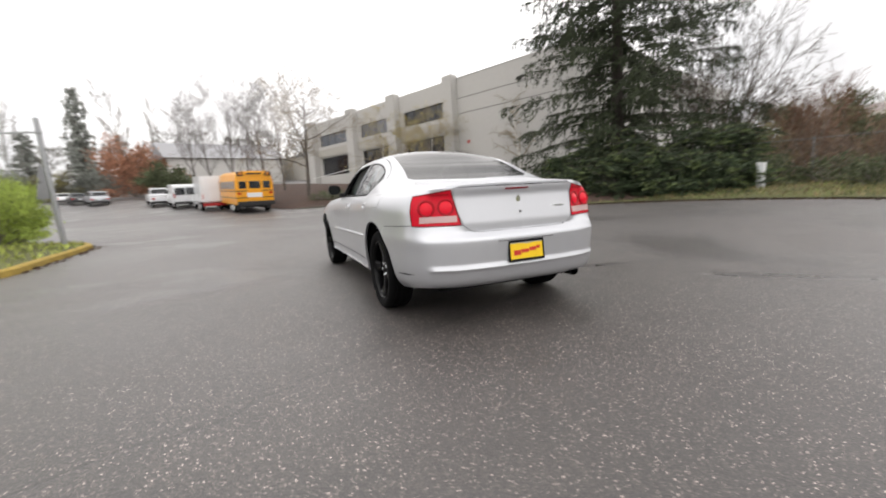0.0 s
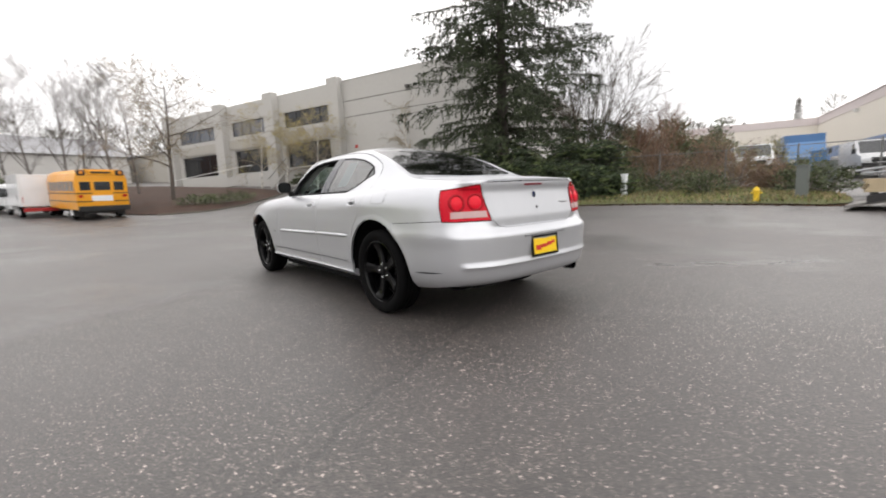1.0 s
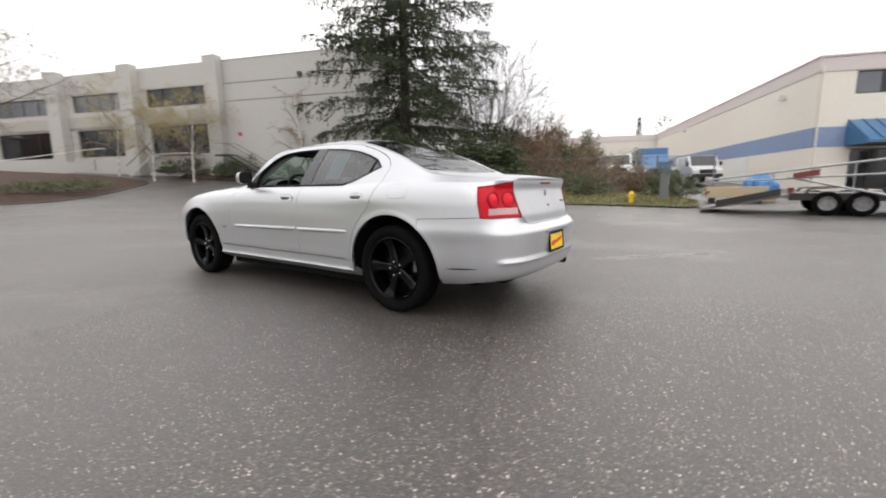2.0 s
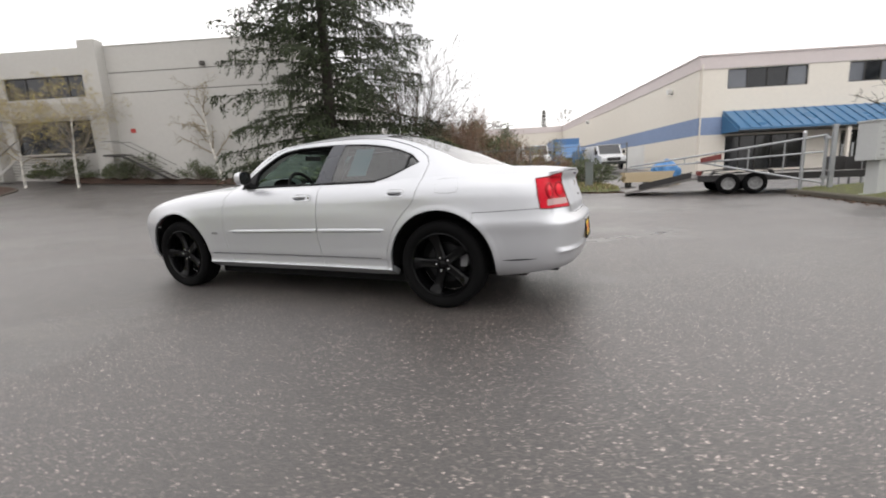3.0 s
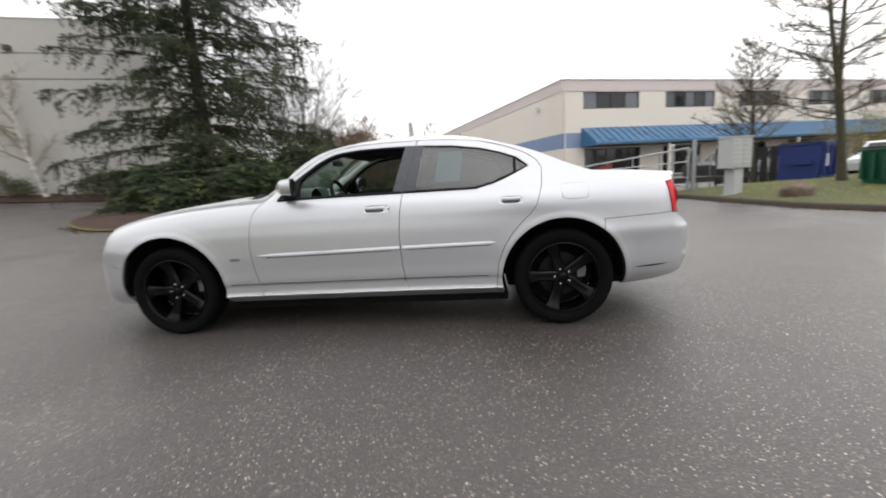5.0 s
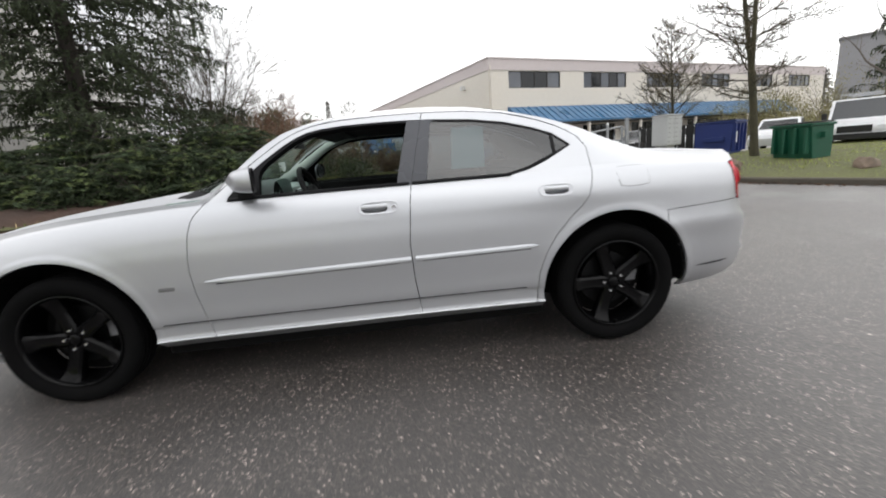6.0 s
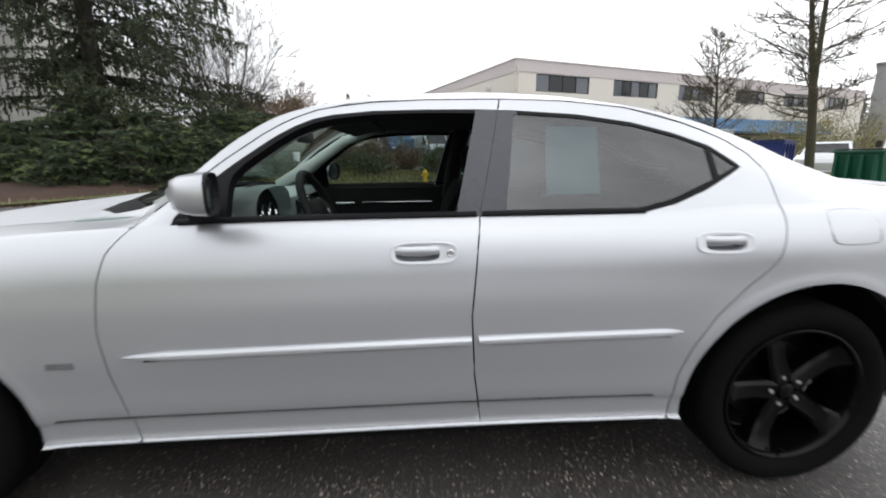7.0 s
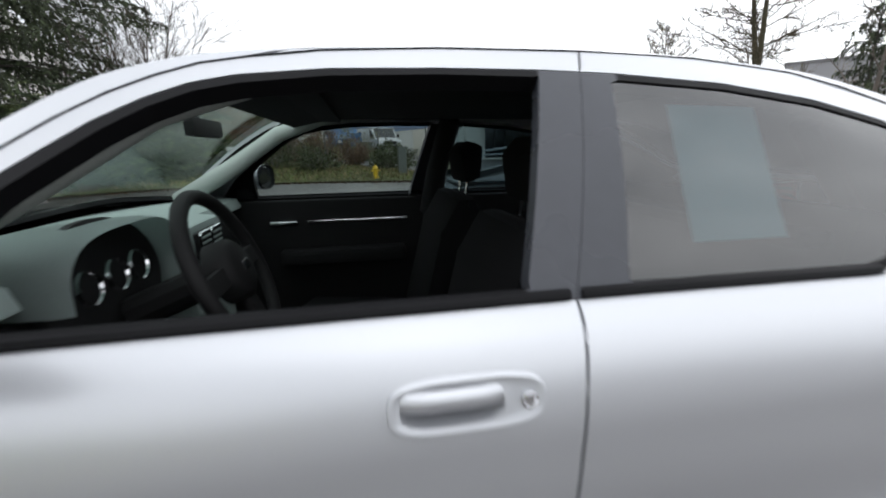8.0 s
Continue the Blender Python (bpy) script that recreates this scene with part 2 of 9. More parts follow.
# ---- ground ----
def asphalt_material():
    m = mat("wet_asphalt", (0.0466, 0.0399, 0.0372), 0.68, vary=0.22, grain=3.0, big=0.22, rvary=0.12, spec=0.6, coat=0.88)
    n, l = m.node_tree.nodes, m.node_tree.links
    b = n["Principled BSDF"]
    tc = [x for x in n if x.type == "TEX_COORD"][0]
    hsv = [x for x in n if x.type == "HUE_SAT"][0]
    b.inputs["Coat IOR"].default_value = 1.56

    def node(kind, **values):
        x = n.new("ShaderNode" + kind)
        for k, v in values.items():
            x.inputs[k].default_value = v
        return x

    def math_node(op, a, c):
        x = n.new("ShaderNodeMath")
        x.operation = op
        for i, v in enumerate((a, c)):
            if isinstance(v, (int, float)):
                x.inputs[i].default_value = v
            else:
                l.new(v, x.inputs[i])
        return x.outputs[0]

    def span(value, a, c, lo, hi):
        x = n.new("ShaderNodeMapRange")
        x.interpolation_type = "SMOOTHSTEP"
        for k, v in (("From Min", a), ("From Max", c), ("To Min", lo), ("To Max", hi)):
            x.inputs[k].default_value = v
        l.new(value, x.inputs["Value"])
        return x.outputs[0]

    def noise_at(scale, detail=5.0):
        x = node("TexNoise", Scale=scale, Detail=detail)
        l.new(tc.outputs["Object"], x.inputs["Vector"])
        return x.outputs["Fac"]

    def blob(x, y, turn, rx, ry, soft, wobble=0.9):
        """1 inside a ragged oval on the ground, 0 outside."""
        mp = n.new("ShaderNodeMapping")
        mp.vector_type = "TEXTURE"
        mp.inputs["Location"].default_value, mp.inputs["Rotation"].default_value, mp.inputs["Scale"].default_value = (x, y, 0), (0, 0, radians(turn)), (rx, ry, 1e3)
        l.new(tc.outputs["Object"], mp.inputs["Vector"])
        ln = n.new("ShaderNodeVectorMath")
        ln.operation = "LENGTH"
        l.new(mp.outputs[0], ln.inputs[0])
        return span(math_node("ADD", ln.outputs["Value"], math_node("MULTIPLY", math_node("SUBTRACT", ragged, 0.5), wobble * 2)), 1 - soft, 1 + soft, 1.0, 0.0)

    ragged = noise_at(1.7, 6.0)
    broad = noise_at(0.16, 6.0)
    # damp hollows, an oily wet stretch, a pale scuffed stretch
    damp = span(noise_at(0.35, 7.0), 0.50, 0.66, 0.0, 1.0)
    wet = math_node("MAXIMUM", blob(3.3, -3.1, -45, 1.2, 0.15, 0.3), math_node("MAXIMUM", blob(2.0, -1.2, -20, 0.3, 0.12, 0.5), blob(-5.7, 10.1, -35, 0.7, 0.35, 0.3)))
    wet = math_node("MAXIMUM", wet, math_node("MULTIPLY", damp, 0.75))
    pale = blob(-2.35, 1.55, -60, 1.0, 0.22, 0.5)
    # seam between two pavings: darker and coarser to the south of it
    mp = n.new("ShaderNodeMapping")
    mp.vector_type = "TEXTURE"
    mp.inputs["Location"].default_value, mp.inputs["Rotation"].default_value = (-0.56, -2.26, 0), (0, 0, radians(24))
    l.new(tc.outputs["Object"], mp.inputs["Vector"])
    sep = n.new("ShaderNodeSeparateXYZ")
    l.new(mp.outputs[0], sep.inputs[0])
    off = math_node("ADD", sep.outputs["Y"], math_node("MULTIPLY", math_node("SUBTRACT", noise_at(2.2, 7.0), 0.5), 0.40))
    reach = math_node("MULTIPLY", span(sep.outputs["X"], -7, -4, 0, 1), span(sep.outputs["X"], 0.6, 1.8, 1, 0))
    south = math_node("MULTIPLY", span(off, -0.10, 0.06, 1, 0), span(math_node("ADD", sep.outputs["X"], math_node("MULTIPLY", ragged, 3.0)), -5, -3, 0, 1))
    seam = math_node("MULTIPLY", span(math_node("ABSOLUTE", off, 0.0), 0.0, 0.03, 1, 0), reach)
    # hair cracks
    bent = n.new("ShaderNodeMixRGB")
    bent.inputs[0].default_value = 0.10
    nz = node("TexNoise", Scale=1.3, Detail=6.0)
    l.new(tc.outputs["Object"], nz.inputs["Vector"])
    l.new(tc.outputs["Object"], bent.inputs[1])
    l.new(nz.outputs["Color"], bent.inputs[2])
    vc = n.new("ShaderNodeTexVoronoi")
    vc.feature = "DISTANCE_TO_EDGE"
    vc.inputs["Scale"].default_value = 0.55
    l.new(bent.outputs[0], vc.inputs["Vector"])
    crack = math_node("MULTIPLY", span(vc.outputs["Distance"], 0.0, 0.006, 1, 0), span(noise_at(0.4, 3.0), 0.52, 0.60, 0, 1))
    lines = math_node("MAXIMUM", seam, crack)
    # a thin film of rain, smoother where water stands
    film = math_node("MULTIPLY", span(broad, 0.35, 0.65, 0.56, 0.43), span(wet, 0.0, 1.0, 1.0, 0.6))
    l.new(film, b.inputs["Coat Roughness"])
    # worn stones in the binder
    stones = node("TexVoronoi", Scale=130.0)
    l.new(tc.outputs["Object"], stones.inputs["Vector"])
    pick = n.new("ShaderNodeSeparateColor")
    l.new(stones.outputs["Color"], pick.inputs[0])
    light = n.new("ShaderNodeValToRGB")
    light.color_ramp.elements[0].position, light.color_ramp.elements[0].color = 0.15, (0.28, 0.27, 0.26, 1)
    light.color_ramp.elements[1].position, light.color_ramp.elements[1].color = 1.0, (14.0, 13.6, 13.0, 1)
    for at, c in ((0.50, (0.62, 0.60, 0.57, 1)), (0.80, (1.15, 1.10, 1.04, 1)), (0.93, (2.0, 1.9, 1.78, 1)), (0.98, (6.0, 5.8, 5.5, 1))):
        light.color_ramp.elements.new(at).color = c
    l.new(pick.outputs[0], light.inputs[0])
    worn = math_node("MULTIPLY", span(noise_at(1.1, 6.0), 0.36, 0.60, 0.85, 1.0), span(noise_at(0.28, 4.0), 0.40, 0.58, 0.80, 1.0))
    mul = n.new("ShaderNodeMixRGB")
    mul.blend_type, mul.inputs[0].default_value = "MULTIPLY", 1.0
    l.new(worn, mul.inputs[0])
    l.new(hsv.outputs[0], mul.inputs[1])
    l.new(light.outputs[0], mul.inputs[2])
    tone = math_node("MULTIPLY", span(wet, 0, 1, 1.0, 0.68), math_node("MULTIPLY", span(lines, 0, 1, 1.0, 0.55), span(south, 0, 1, 0.97, 1.14)))
    tone = math_node("MULTIPLY", tone, span(pale, 0, 1, 1.0, 1.45))
    last = n.new("ShaderNodeMixRGB")
    last.blend_type, last.inputs[0].default_value = "MULTIPLY", 1.0
    l.new(mul.outputs[0], last.inputs[1])
    l.new(tone, last.inputs[2])
    l.new(last.outputs[0], b.inputs["Base Color"])
    relief = n.new("ShaderNodeBump")
    relief.inputs["Strength"].default_value, relief.inputs["Distance"].default_value = 0.55, 0.006
    l.new(math_node("SUBTRACT", stones.outputs["Distance"], math_node("MULTIPLY", lines, 1.5)), relief.inputs["Height"])
    l.new(relief.outputs[0], b.inputs["Normal"])
    # the water film follows the stones, but less
    skin = n.new("ShaderNodeBump")
    skin.inputs["Strength"].default_value, skin.inputs["Distance"].default_value = 0.30, 0.004
    l.new(stones.outputs["Distance"], skin.inputs["Height"])
    l.new(skin.outputs[0], b.inputs["Coat Normal"])
    return m


def ground_sheet():
    def steps():
        out, x, d = [0.0], 0.0, 1.5
        while x < 1800:
            if x > 60:
                d *= 1.25
            x += d
            out.append(x)
        return [-v for v in out[:0:-1]] + out
    xs = steps()
    n = len(xs)
    P = np.array([(x, y + 10, rise(x, y + 10)) for x in xs for y in xs])
    F = [(i * n + j, (i + 1) * n + j, (i + 1) * n + j + 1, i * n + j + 1) for i in range(n - 1) for j in range(n - 1)]
    return quads(P, F)


ASPHALT = asphalt_material()
GRASS = mat("grass_soil", (0.10, 0.105, 0.038), 0.9, vary=0.4, grain=14, big=0.7, bump=0.8, bump_scale=60)
MULCH = mat("bark_mulch", (0.056, 0.031, 0.021), 0.95, vary=0.45, grain=25, big=0.8, bump=1.0, bump_scale=45)
KERB = mat("kerb_concrete", (0.085, 0.074, 0.058), 0.85, vary=0.3, grain=40, big=1.5, bump=0.4)
KERB_YELLOW = mat("worn_yellow_kerb_paint", (0.36, 0.25, 0.05), 0.8, vary=0.4, grain=12, big=2.0, bump=0.4)
tagged(part("ground", ground_sheet(), ASPHALT, smooth=180), "wet grey asphalt lot with pale worn stones", "ground", kind="structure")

EAST = rounded([(11.4, 15.6), (9.2, 13.2), (8.1, 10.9), (9.2, 9.3), (10.9, 8.2), (12.3, 6.6), (13.5, 4.4), (14.1, 2.0), (13.9, 0.2), (13.7, -1.6), (13.0, -2.9), (17.0, -2.6), (20.0, -1.0), (24.0, 4.0), (26.5, 12.0), (24.0, 22.0), (20.0, 20.2), (16.5, 17.2), (12.6, 15.0)], 2)
SOUTH = rounded([(11.6, -7.1), (10.4, -7.5), (8.2, -7.85), (6.2, -8.3), (4.6, -8.95), (1.0, -10.6), (-6.0, -14.0), (-6.0, -40.0), (9.0, -46.0), (17.0, -26.0), (15.5, -16.0), (12.6, -9.0)], 2)
NORTH = rounded([(-1.0, 25.6), (2.1, 24.0), (4.8, 26.0), (8.2, 30.0), (10.8, 33.0), (10.0, 37.0), (2.0, 58.0), (-6.0, 60.0), (-4.0, 40.0)], 2)
WEST = rounded([(-5.9, 3.6), (-6.1, 5.8), (-6.15, 7.9), (-6.45, 10.0), (-8.3, 11.2), (-30.0, 16.0), (-34.0, 2.0), (-7.5, 1.6)], 2)


def mound(edge, top, spread):
    return lambda x, y, d: rise(x, y) + edge + (top - edge) * (1 - math.exp(-d / spread)) + 0.05 * noise.noise(Vector((x * 0.7, y * 0.7, 0.3))) * min(1, d)


tagged(part("verge_east", patch(EAST, 0.5, mound(0.05, 0.30, 1.5)), GRASS, smooth=180), "rough grass verge with bark and weeds", "verge", kind="structure")
EAST_BED = rounded([(11.4, 15.5), (9.25, 13.15), (8.2, 10.9), (9.25, 9.4), (10.95, 8.3), (12.2, 6.9), (14.0, 6.9), (17.0, 8.4), (20.0, 13.0), (20.0, 19.8), (16.5, 17.0), (12.6, 14.9)], 2)
tagged(part("bed_east", patch(EAST_BED, 0.4, lambda x, y, d: mound(0.05, 0.30, 1.5)(x, y, d) + 0.06 * min(1, d / 0.4)), MULCH, smooth=180), "brown bark mulch bed under the fir", "planting bed", kind="structure")
tagged(part("verge_south", patch(SOUTH, 0.6, mound(0.10, 0.36, 1.6)), GRASS, smooth=180), "short green grass strip behind a kerb", "verge", kind="structure")
tagged(part("bed_north", patch(NORTH, 0.6, mound(0.05, 0.75, 2.2)), MULCH, smooth=180), "raised brown bark mulch planting bed", "planting bed", kind="structure")
tagged(part("verge_west", patch(WEST, 0.6, mound(0.10, 0.30, 2.0)), GRASS, smooth=180), "grassy corner behind a yellow kerb", "verge", kind="structure")
tagged(part("kerb_south", kerb_line(SOUTH, 0.16, 0.13, 0, 34), KERB, smooth=40), "low mossy concrete kerb", "kerb", kind="structure")
tagged(part("kerb_west", kerb_line(WEST[-6:] + WEST[:20], 0.16, 0.13), KERB_YELLOW, smooth=40), "worn yellow painted concrete kerb", "kerb", kind="structure")
tagged(part("kerb_north", kerb_line(NORTH, 0.14, 0.09, 0, 22), KERB, smooth=40), "low concrete edging of the bark bed", "kerb", kind="structure")


# ---- buildings ----
def facade(bm, x0, x1, z0, z1, y, thick, holes):
    """A wall in the plane of x and z from y to y + thick, with openings (x0, z0, x1, z1) through it."""
    xs = sorted({x0, x1, *(h[0] for h in holes), *(h[2] for h in holes)})
    zs = sorted({z0, z1, *(h[1] for h in holes), *(h[3] for h in holes)})
    xs, zs = [x for x in xs if x0 <= x <= x1], [z for z in zs if z0 <= z <= z1]
    def open_at(a, b):
        return any(h[0] < a < h[2] and h[1] < b < h[3] for h in holes)
    def quad(*c):
        bm.faces.new([bm.verts.new(p) for p in c])
    for a, b in zip(xs, xs[1:]):
        for c, d in zip(zs, zs[1:]):
            if not open_at((a + b) / 2, (c + d) / 2):
                quad((a, y, c), (b, y, c), (b, y, d), (a, y, d))
                quad((a, y + thick, c), (a, y + thick, d), (b, y + thick, d), (b, y + thick, c))
    for a, c, b, d in holes + [(x0, z0, x1, z1)]:
        for e, f in (((a, c), (b, c)), ((b, c), (b, d)), ((b, d), (a, d)), ((a, d), (a, c))):
            quad((e[0], y, e[1]), (f[0], y, f[1]), (f[0], y + thick, f[1]), (e[0], y + thick, e[1]))
    bmesh.ops.remove_doubles(bm, verts=bm.verts, dist=1e-4)
    bmesh.ops.recalc_face_normals(bm, faces=bm.faces)


CONCRETE = mat("painted_grey_concrete", (0.47, 0.46, 0.435), 0.85, vary=0.05, grain=4, big=0.12, bump=0.05, bump_scale=25)
CONCRETE_TAN = mat("weathered_tan_concrete", (0.40, 0.38, 0.34), 0.85, vary=0.07, grain=4, big=0.2, bump=0.05, bump_scale=25)
CREAM = mat("cream_wall_paint", (0.74, 0.695, 0.62), 0.8, vary=0.04, grain=4, big=0.15, bump=0.04, bump_scale=30)
PINK_GREY = mat("mauve_grey_parapet_paint", (0.62, 0.555, 0.545), 0.8, vary=0.05, grain=5, big=0.2)
BLUE_PAINT = mat("dusty_blue_wall_paint", (0.22, 0.29, 0.44), 0.8, vary=0.10, grain=5, big=0.2)
BLUE_METAL = mat("blue_standing_seam_metal", (0.045, 0.15, 0.29), 0.35, vary=0.12, grain=8, big=0.4, metal=0.0, coat=0.3)
DARK_FRAME = mat("dark_bronze_frame", (0.03, 0.028, 0.026), 0.5)
DARK_GLASS = mat("dark_window_glass", (0.012, 0.014, 0.017), 0.06, spec=0.5, rvary=0.03, vary=0.3, big=0.6)
GREY_GLASS = mat("grey_window_glass", (0.10, 0.11, 0.13), 0.15, spec=0.8, rvary=0.03, vary=0.25, big=0.9)
ROOFING = mat("grey_roofing", (0.2, 0.2, 0.2), 0.9)
# Roof and wall of the far shed, with haze mixed into their colour.
HAZE_ROOF = mat("haze_paled_shingles", (0.31, 0.31, 0.32), 0.9, vary=0.08, grain=6)
HAZE_WALL = mat("haze_paled_siding", (0.50, 0.49, 0.47), 0.9, vary=0.06)
JOINT = mat("dark_joint", (0.08, 0.075, 0.07), 0.9)
WHITE_METAL = mat("white_painted_metal", (0.7, 0.7, 0.68), 0.45, vary=0.1)
GALV = mat("galvanised_steel", (0.36, 0.37, 0.38), 0.45, metal=0.7, vary=0.15, grain=20, big=3)
RED = mat("red_paint", (0.45, 0.07, 0.06), 0.5)


def frame_of(origin, turn=GRID - 90):
    return pose(*origin, 0, 0, turn)


def window(name, x0, z0, x1, z1, y, glass, parent, mullions=2, depth=0.1, label=""):
    """A window in a wall that faces -y: frame, panes between mullions."""
    fr = bmesh.new()
    w = 0.06
    step = (x1 - x0) / (mullions + 1)
    facade(fr, x0, x1, z0, z1, y, depth, [(x0 + step * k + (w if k == 0 else w / 2), z0 + w, x0 + step * (k + 1) - (w if k == mullions else w / 2), z1 - w) for k in range(mullions + 1)])
    win = part(name, fr, DARK_FRAME, parent, label)
    for k in range(mullions + 1):
        g = glass[k % len(glass)] if isinstance(glass, (list, tuple)) else glass
        part("pane", boxm((x0 + step * k + 0.03, y + depth * 0.45, z0 + 0.03), (x0 + step * (k + 1) - 0.03, y + depth * 0.6, z1 - 0.03)), g, win)
    return win


def building_a():
    m = frame_of((15.15, 32.1, 0))
    b = thing("office_building", m, "two-storey grey tilt-up concrete office building with dark windows", "building")
    top, base, panel_top = 11.40, 0.6, 11.12
    piers = [(0.25, 1.50), (-8.6, -7.15), (-17.1, -15.6), (-27.6, -26.0)]
    bays = [(-7.15, 0.25), (-15.6, -8.6), (-26.0, -17.1)]
    holes = []
    for k, (x0, x1) in enumerate(bays):
        holes += [(x0 + 0.70, 7.90, x1 - 0.35, 9.38), (x0 + 0.75, 3.95, x1 - 0.35, 6.34)]
    bm = bmesh.new()
    facade(bm, -27.6, 1.50, base, top - 0.25, 0.0, 0.35, holes)
    part("front_wall", bm, CONCRETE, b)
    for x0, x1 in piers:
        part("pier", boxm((x0, -0.75, base), (x1, 0.002, top), 0.03), CONCRETE, b)
    for k, (x0, x1) in enumerate(bays):
        window("window", x0 + 0.702, 7.902, x1 - 0.352, 9.378, 0.12, GREY_GLASS if k else DARK_GLASS, b, 3)
        window("window", x0 + 0.752, 3.952, x1 - 0.352, 6.338, 0.18, DARK_GLASS, b, 2)
        part("spandrel", boxm((x0 + 0.02, -0.12, 6.5), (x1 - 0.02, -0.003, 7.5), 0.02), CONCRETE_TAN, b)
    # plain end wall of stacked panels with open joints
    for z0, z1 in ((base, 7.93), (7.98, 9.29), (9.34, panel_top - 0.05)):
        part("panel", boxm((1.505, -0.05, z0), (15.0, 0.30, z1), 0.015), CONCRETE, b)
    part("joint_filler", boxm((1.51, 0.0, base), (14.95, 0.25, panel_top - 0.1)), JOINT, b)
    part("parapet_cap", boxm((1.51, -0.08, panel_top - 0.05), (15.0, 0.4, panel_top + 0.02), 0.01), CONCRETE, b)
    part("side_wall", boxm((14.65, 0.305, base), (15.0, 34, panel_top - 0.06)), CONCRETE, b)
    part("far_wall", boxm((-27.6, 0.355, base), (-27.25, 34, top - 0.3)), CONCRETE, b)
    part("back_wall", boxm((-27.6, 34.0, base), (15.0, 34.35, top - 0.3)), CONCRETE, b)
    part("roof", boxm((-27.2, 0.36, top - 0.7), (14.6, 33.99, top - 0.5)), ROOFING, b)
    part("floor_slab", boxm((-27.2, 0.36, 6.6), (14.6, 33.99, 6.9)), ROOFING, b)
    part("sign", boxm((2.55, -0.075, 5.20), (2.90, -0.052, 5.48), 0.005), RED, b, "small red wall sign")
    part("lamp_box", boxm((8.4, -0.30, 9.42), (8.7, -0.052, 9.68), 0.02), JOINT, b)
    # lower wing beyond
    part("wing", boxm((-60.0, 6.0, base), (-27.61, 30.0, 8.6), 0.03), CONCRETE_TAN, b)
    part("wing_roof", boxm((-60.2, 5.8, 8.61), (-27.7, 30.2, 8.9), 0.03), ROOFING, b)
    # entrance steps in the first bay
    part("landing", boxm((-4.1, -2.1, 3.72), (-0.6, -0.76, 3.86), 0.02), CONCRETE_TAN, b, "concrete entrance landing")
    for k in range(10):
        part("tread", boxm((-6.9 + 0.28 * k, -2.1, 1.95 + 0.178 * k), (-6.6 + 0.28 * k, -0.8, 2.02 + 0.178 * k), 0.01), CONCRETE, b)
    part("stringer", prism([(-7.0, 1.9), (-6.7, 1.9), (-4.1, 3.62), (-4.1, 3.8)], "y", -2.16, -2.11), CONCRETE, b)
    for y in (-2.14, -0.82):
        part("stair_rail", tubem([(-6.9, y, 2.95), (-4.1, y, 4.75), (-0.6, y, 4.75)], 0.03, 6), DARK_FRAME, b)
    ramp = part("ramp", prism([(-22.0, 1.8), (-9.0, 2.6), (-9.0, 3.5), (-22.0, 2.7)], "y", -3.2, -3.0), CONCRETE, b, "white ramp wall")
    part("ramp_rail", tubem([(-22.0, -3.1, 3.5), (-9.0, -3.1, 4.3), (-7.8, -3.1, 4.3)], 0.035, 6), WHITE_METAL, b)
    flight = part("escape_stair", boxm((1.55, -1.7, 3.52), (2.8, -0.6, 3.64), 0.01), DARK_FRAME, b, "dark steel stair with pale treads")
    for y in (-1.7, -0.68):
        part("stringer", prism([(2.8, 3.42), (2.8, 3.64), (6.1, 1.85), (5.75, 1.85)], "y", y, y + 0.05), DARK_FRAME, flight)
        part("hand_rail", tubem([(1.6, y, 4.5), (2.8, y, 4.5), (6.0, y, 2.75)], 0.02, 6), DARK_FRAME, flight)
    for k in range(10):
        part("tread", boxm((2.82 + 0.32 * k, -1.64, 3.46 - 0.172 * k), (3.14 + 0.32 * k, -0.69, 3.50 - 0.172 * k), 0.004), CONCRETE, flight)
    return b


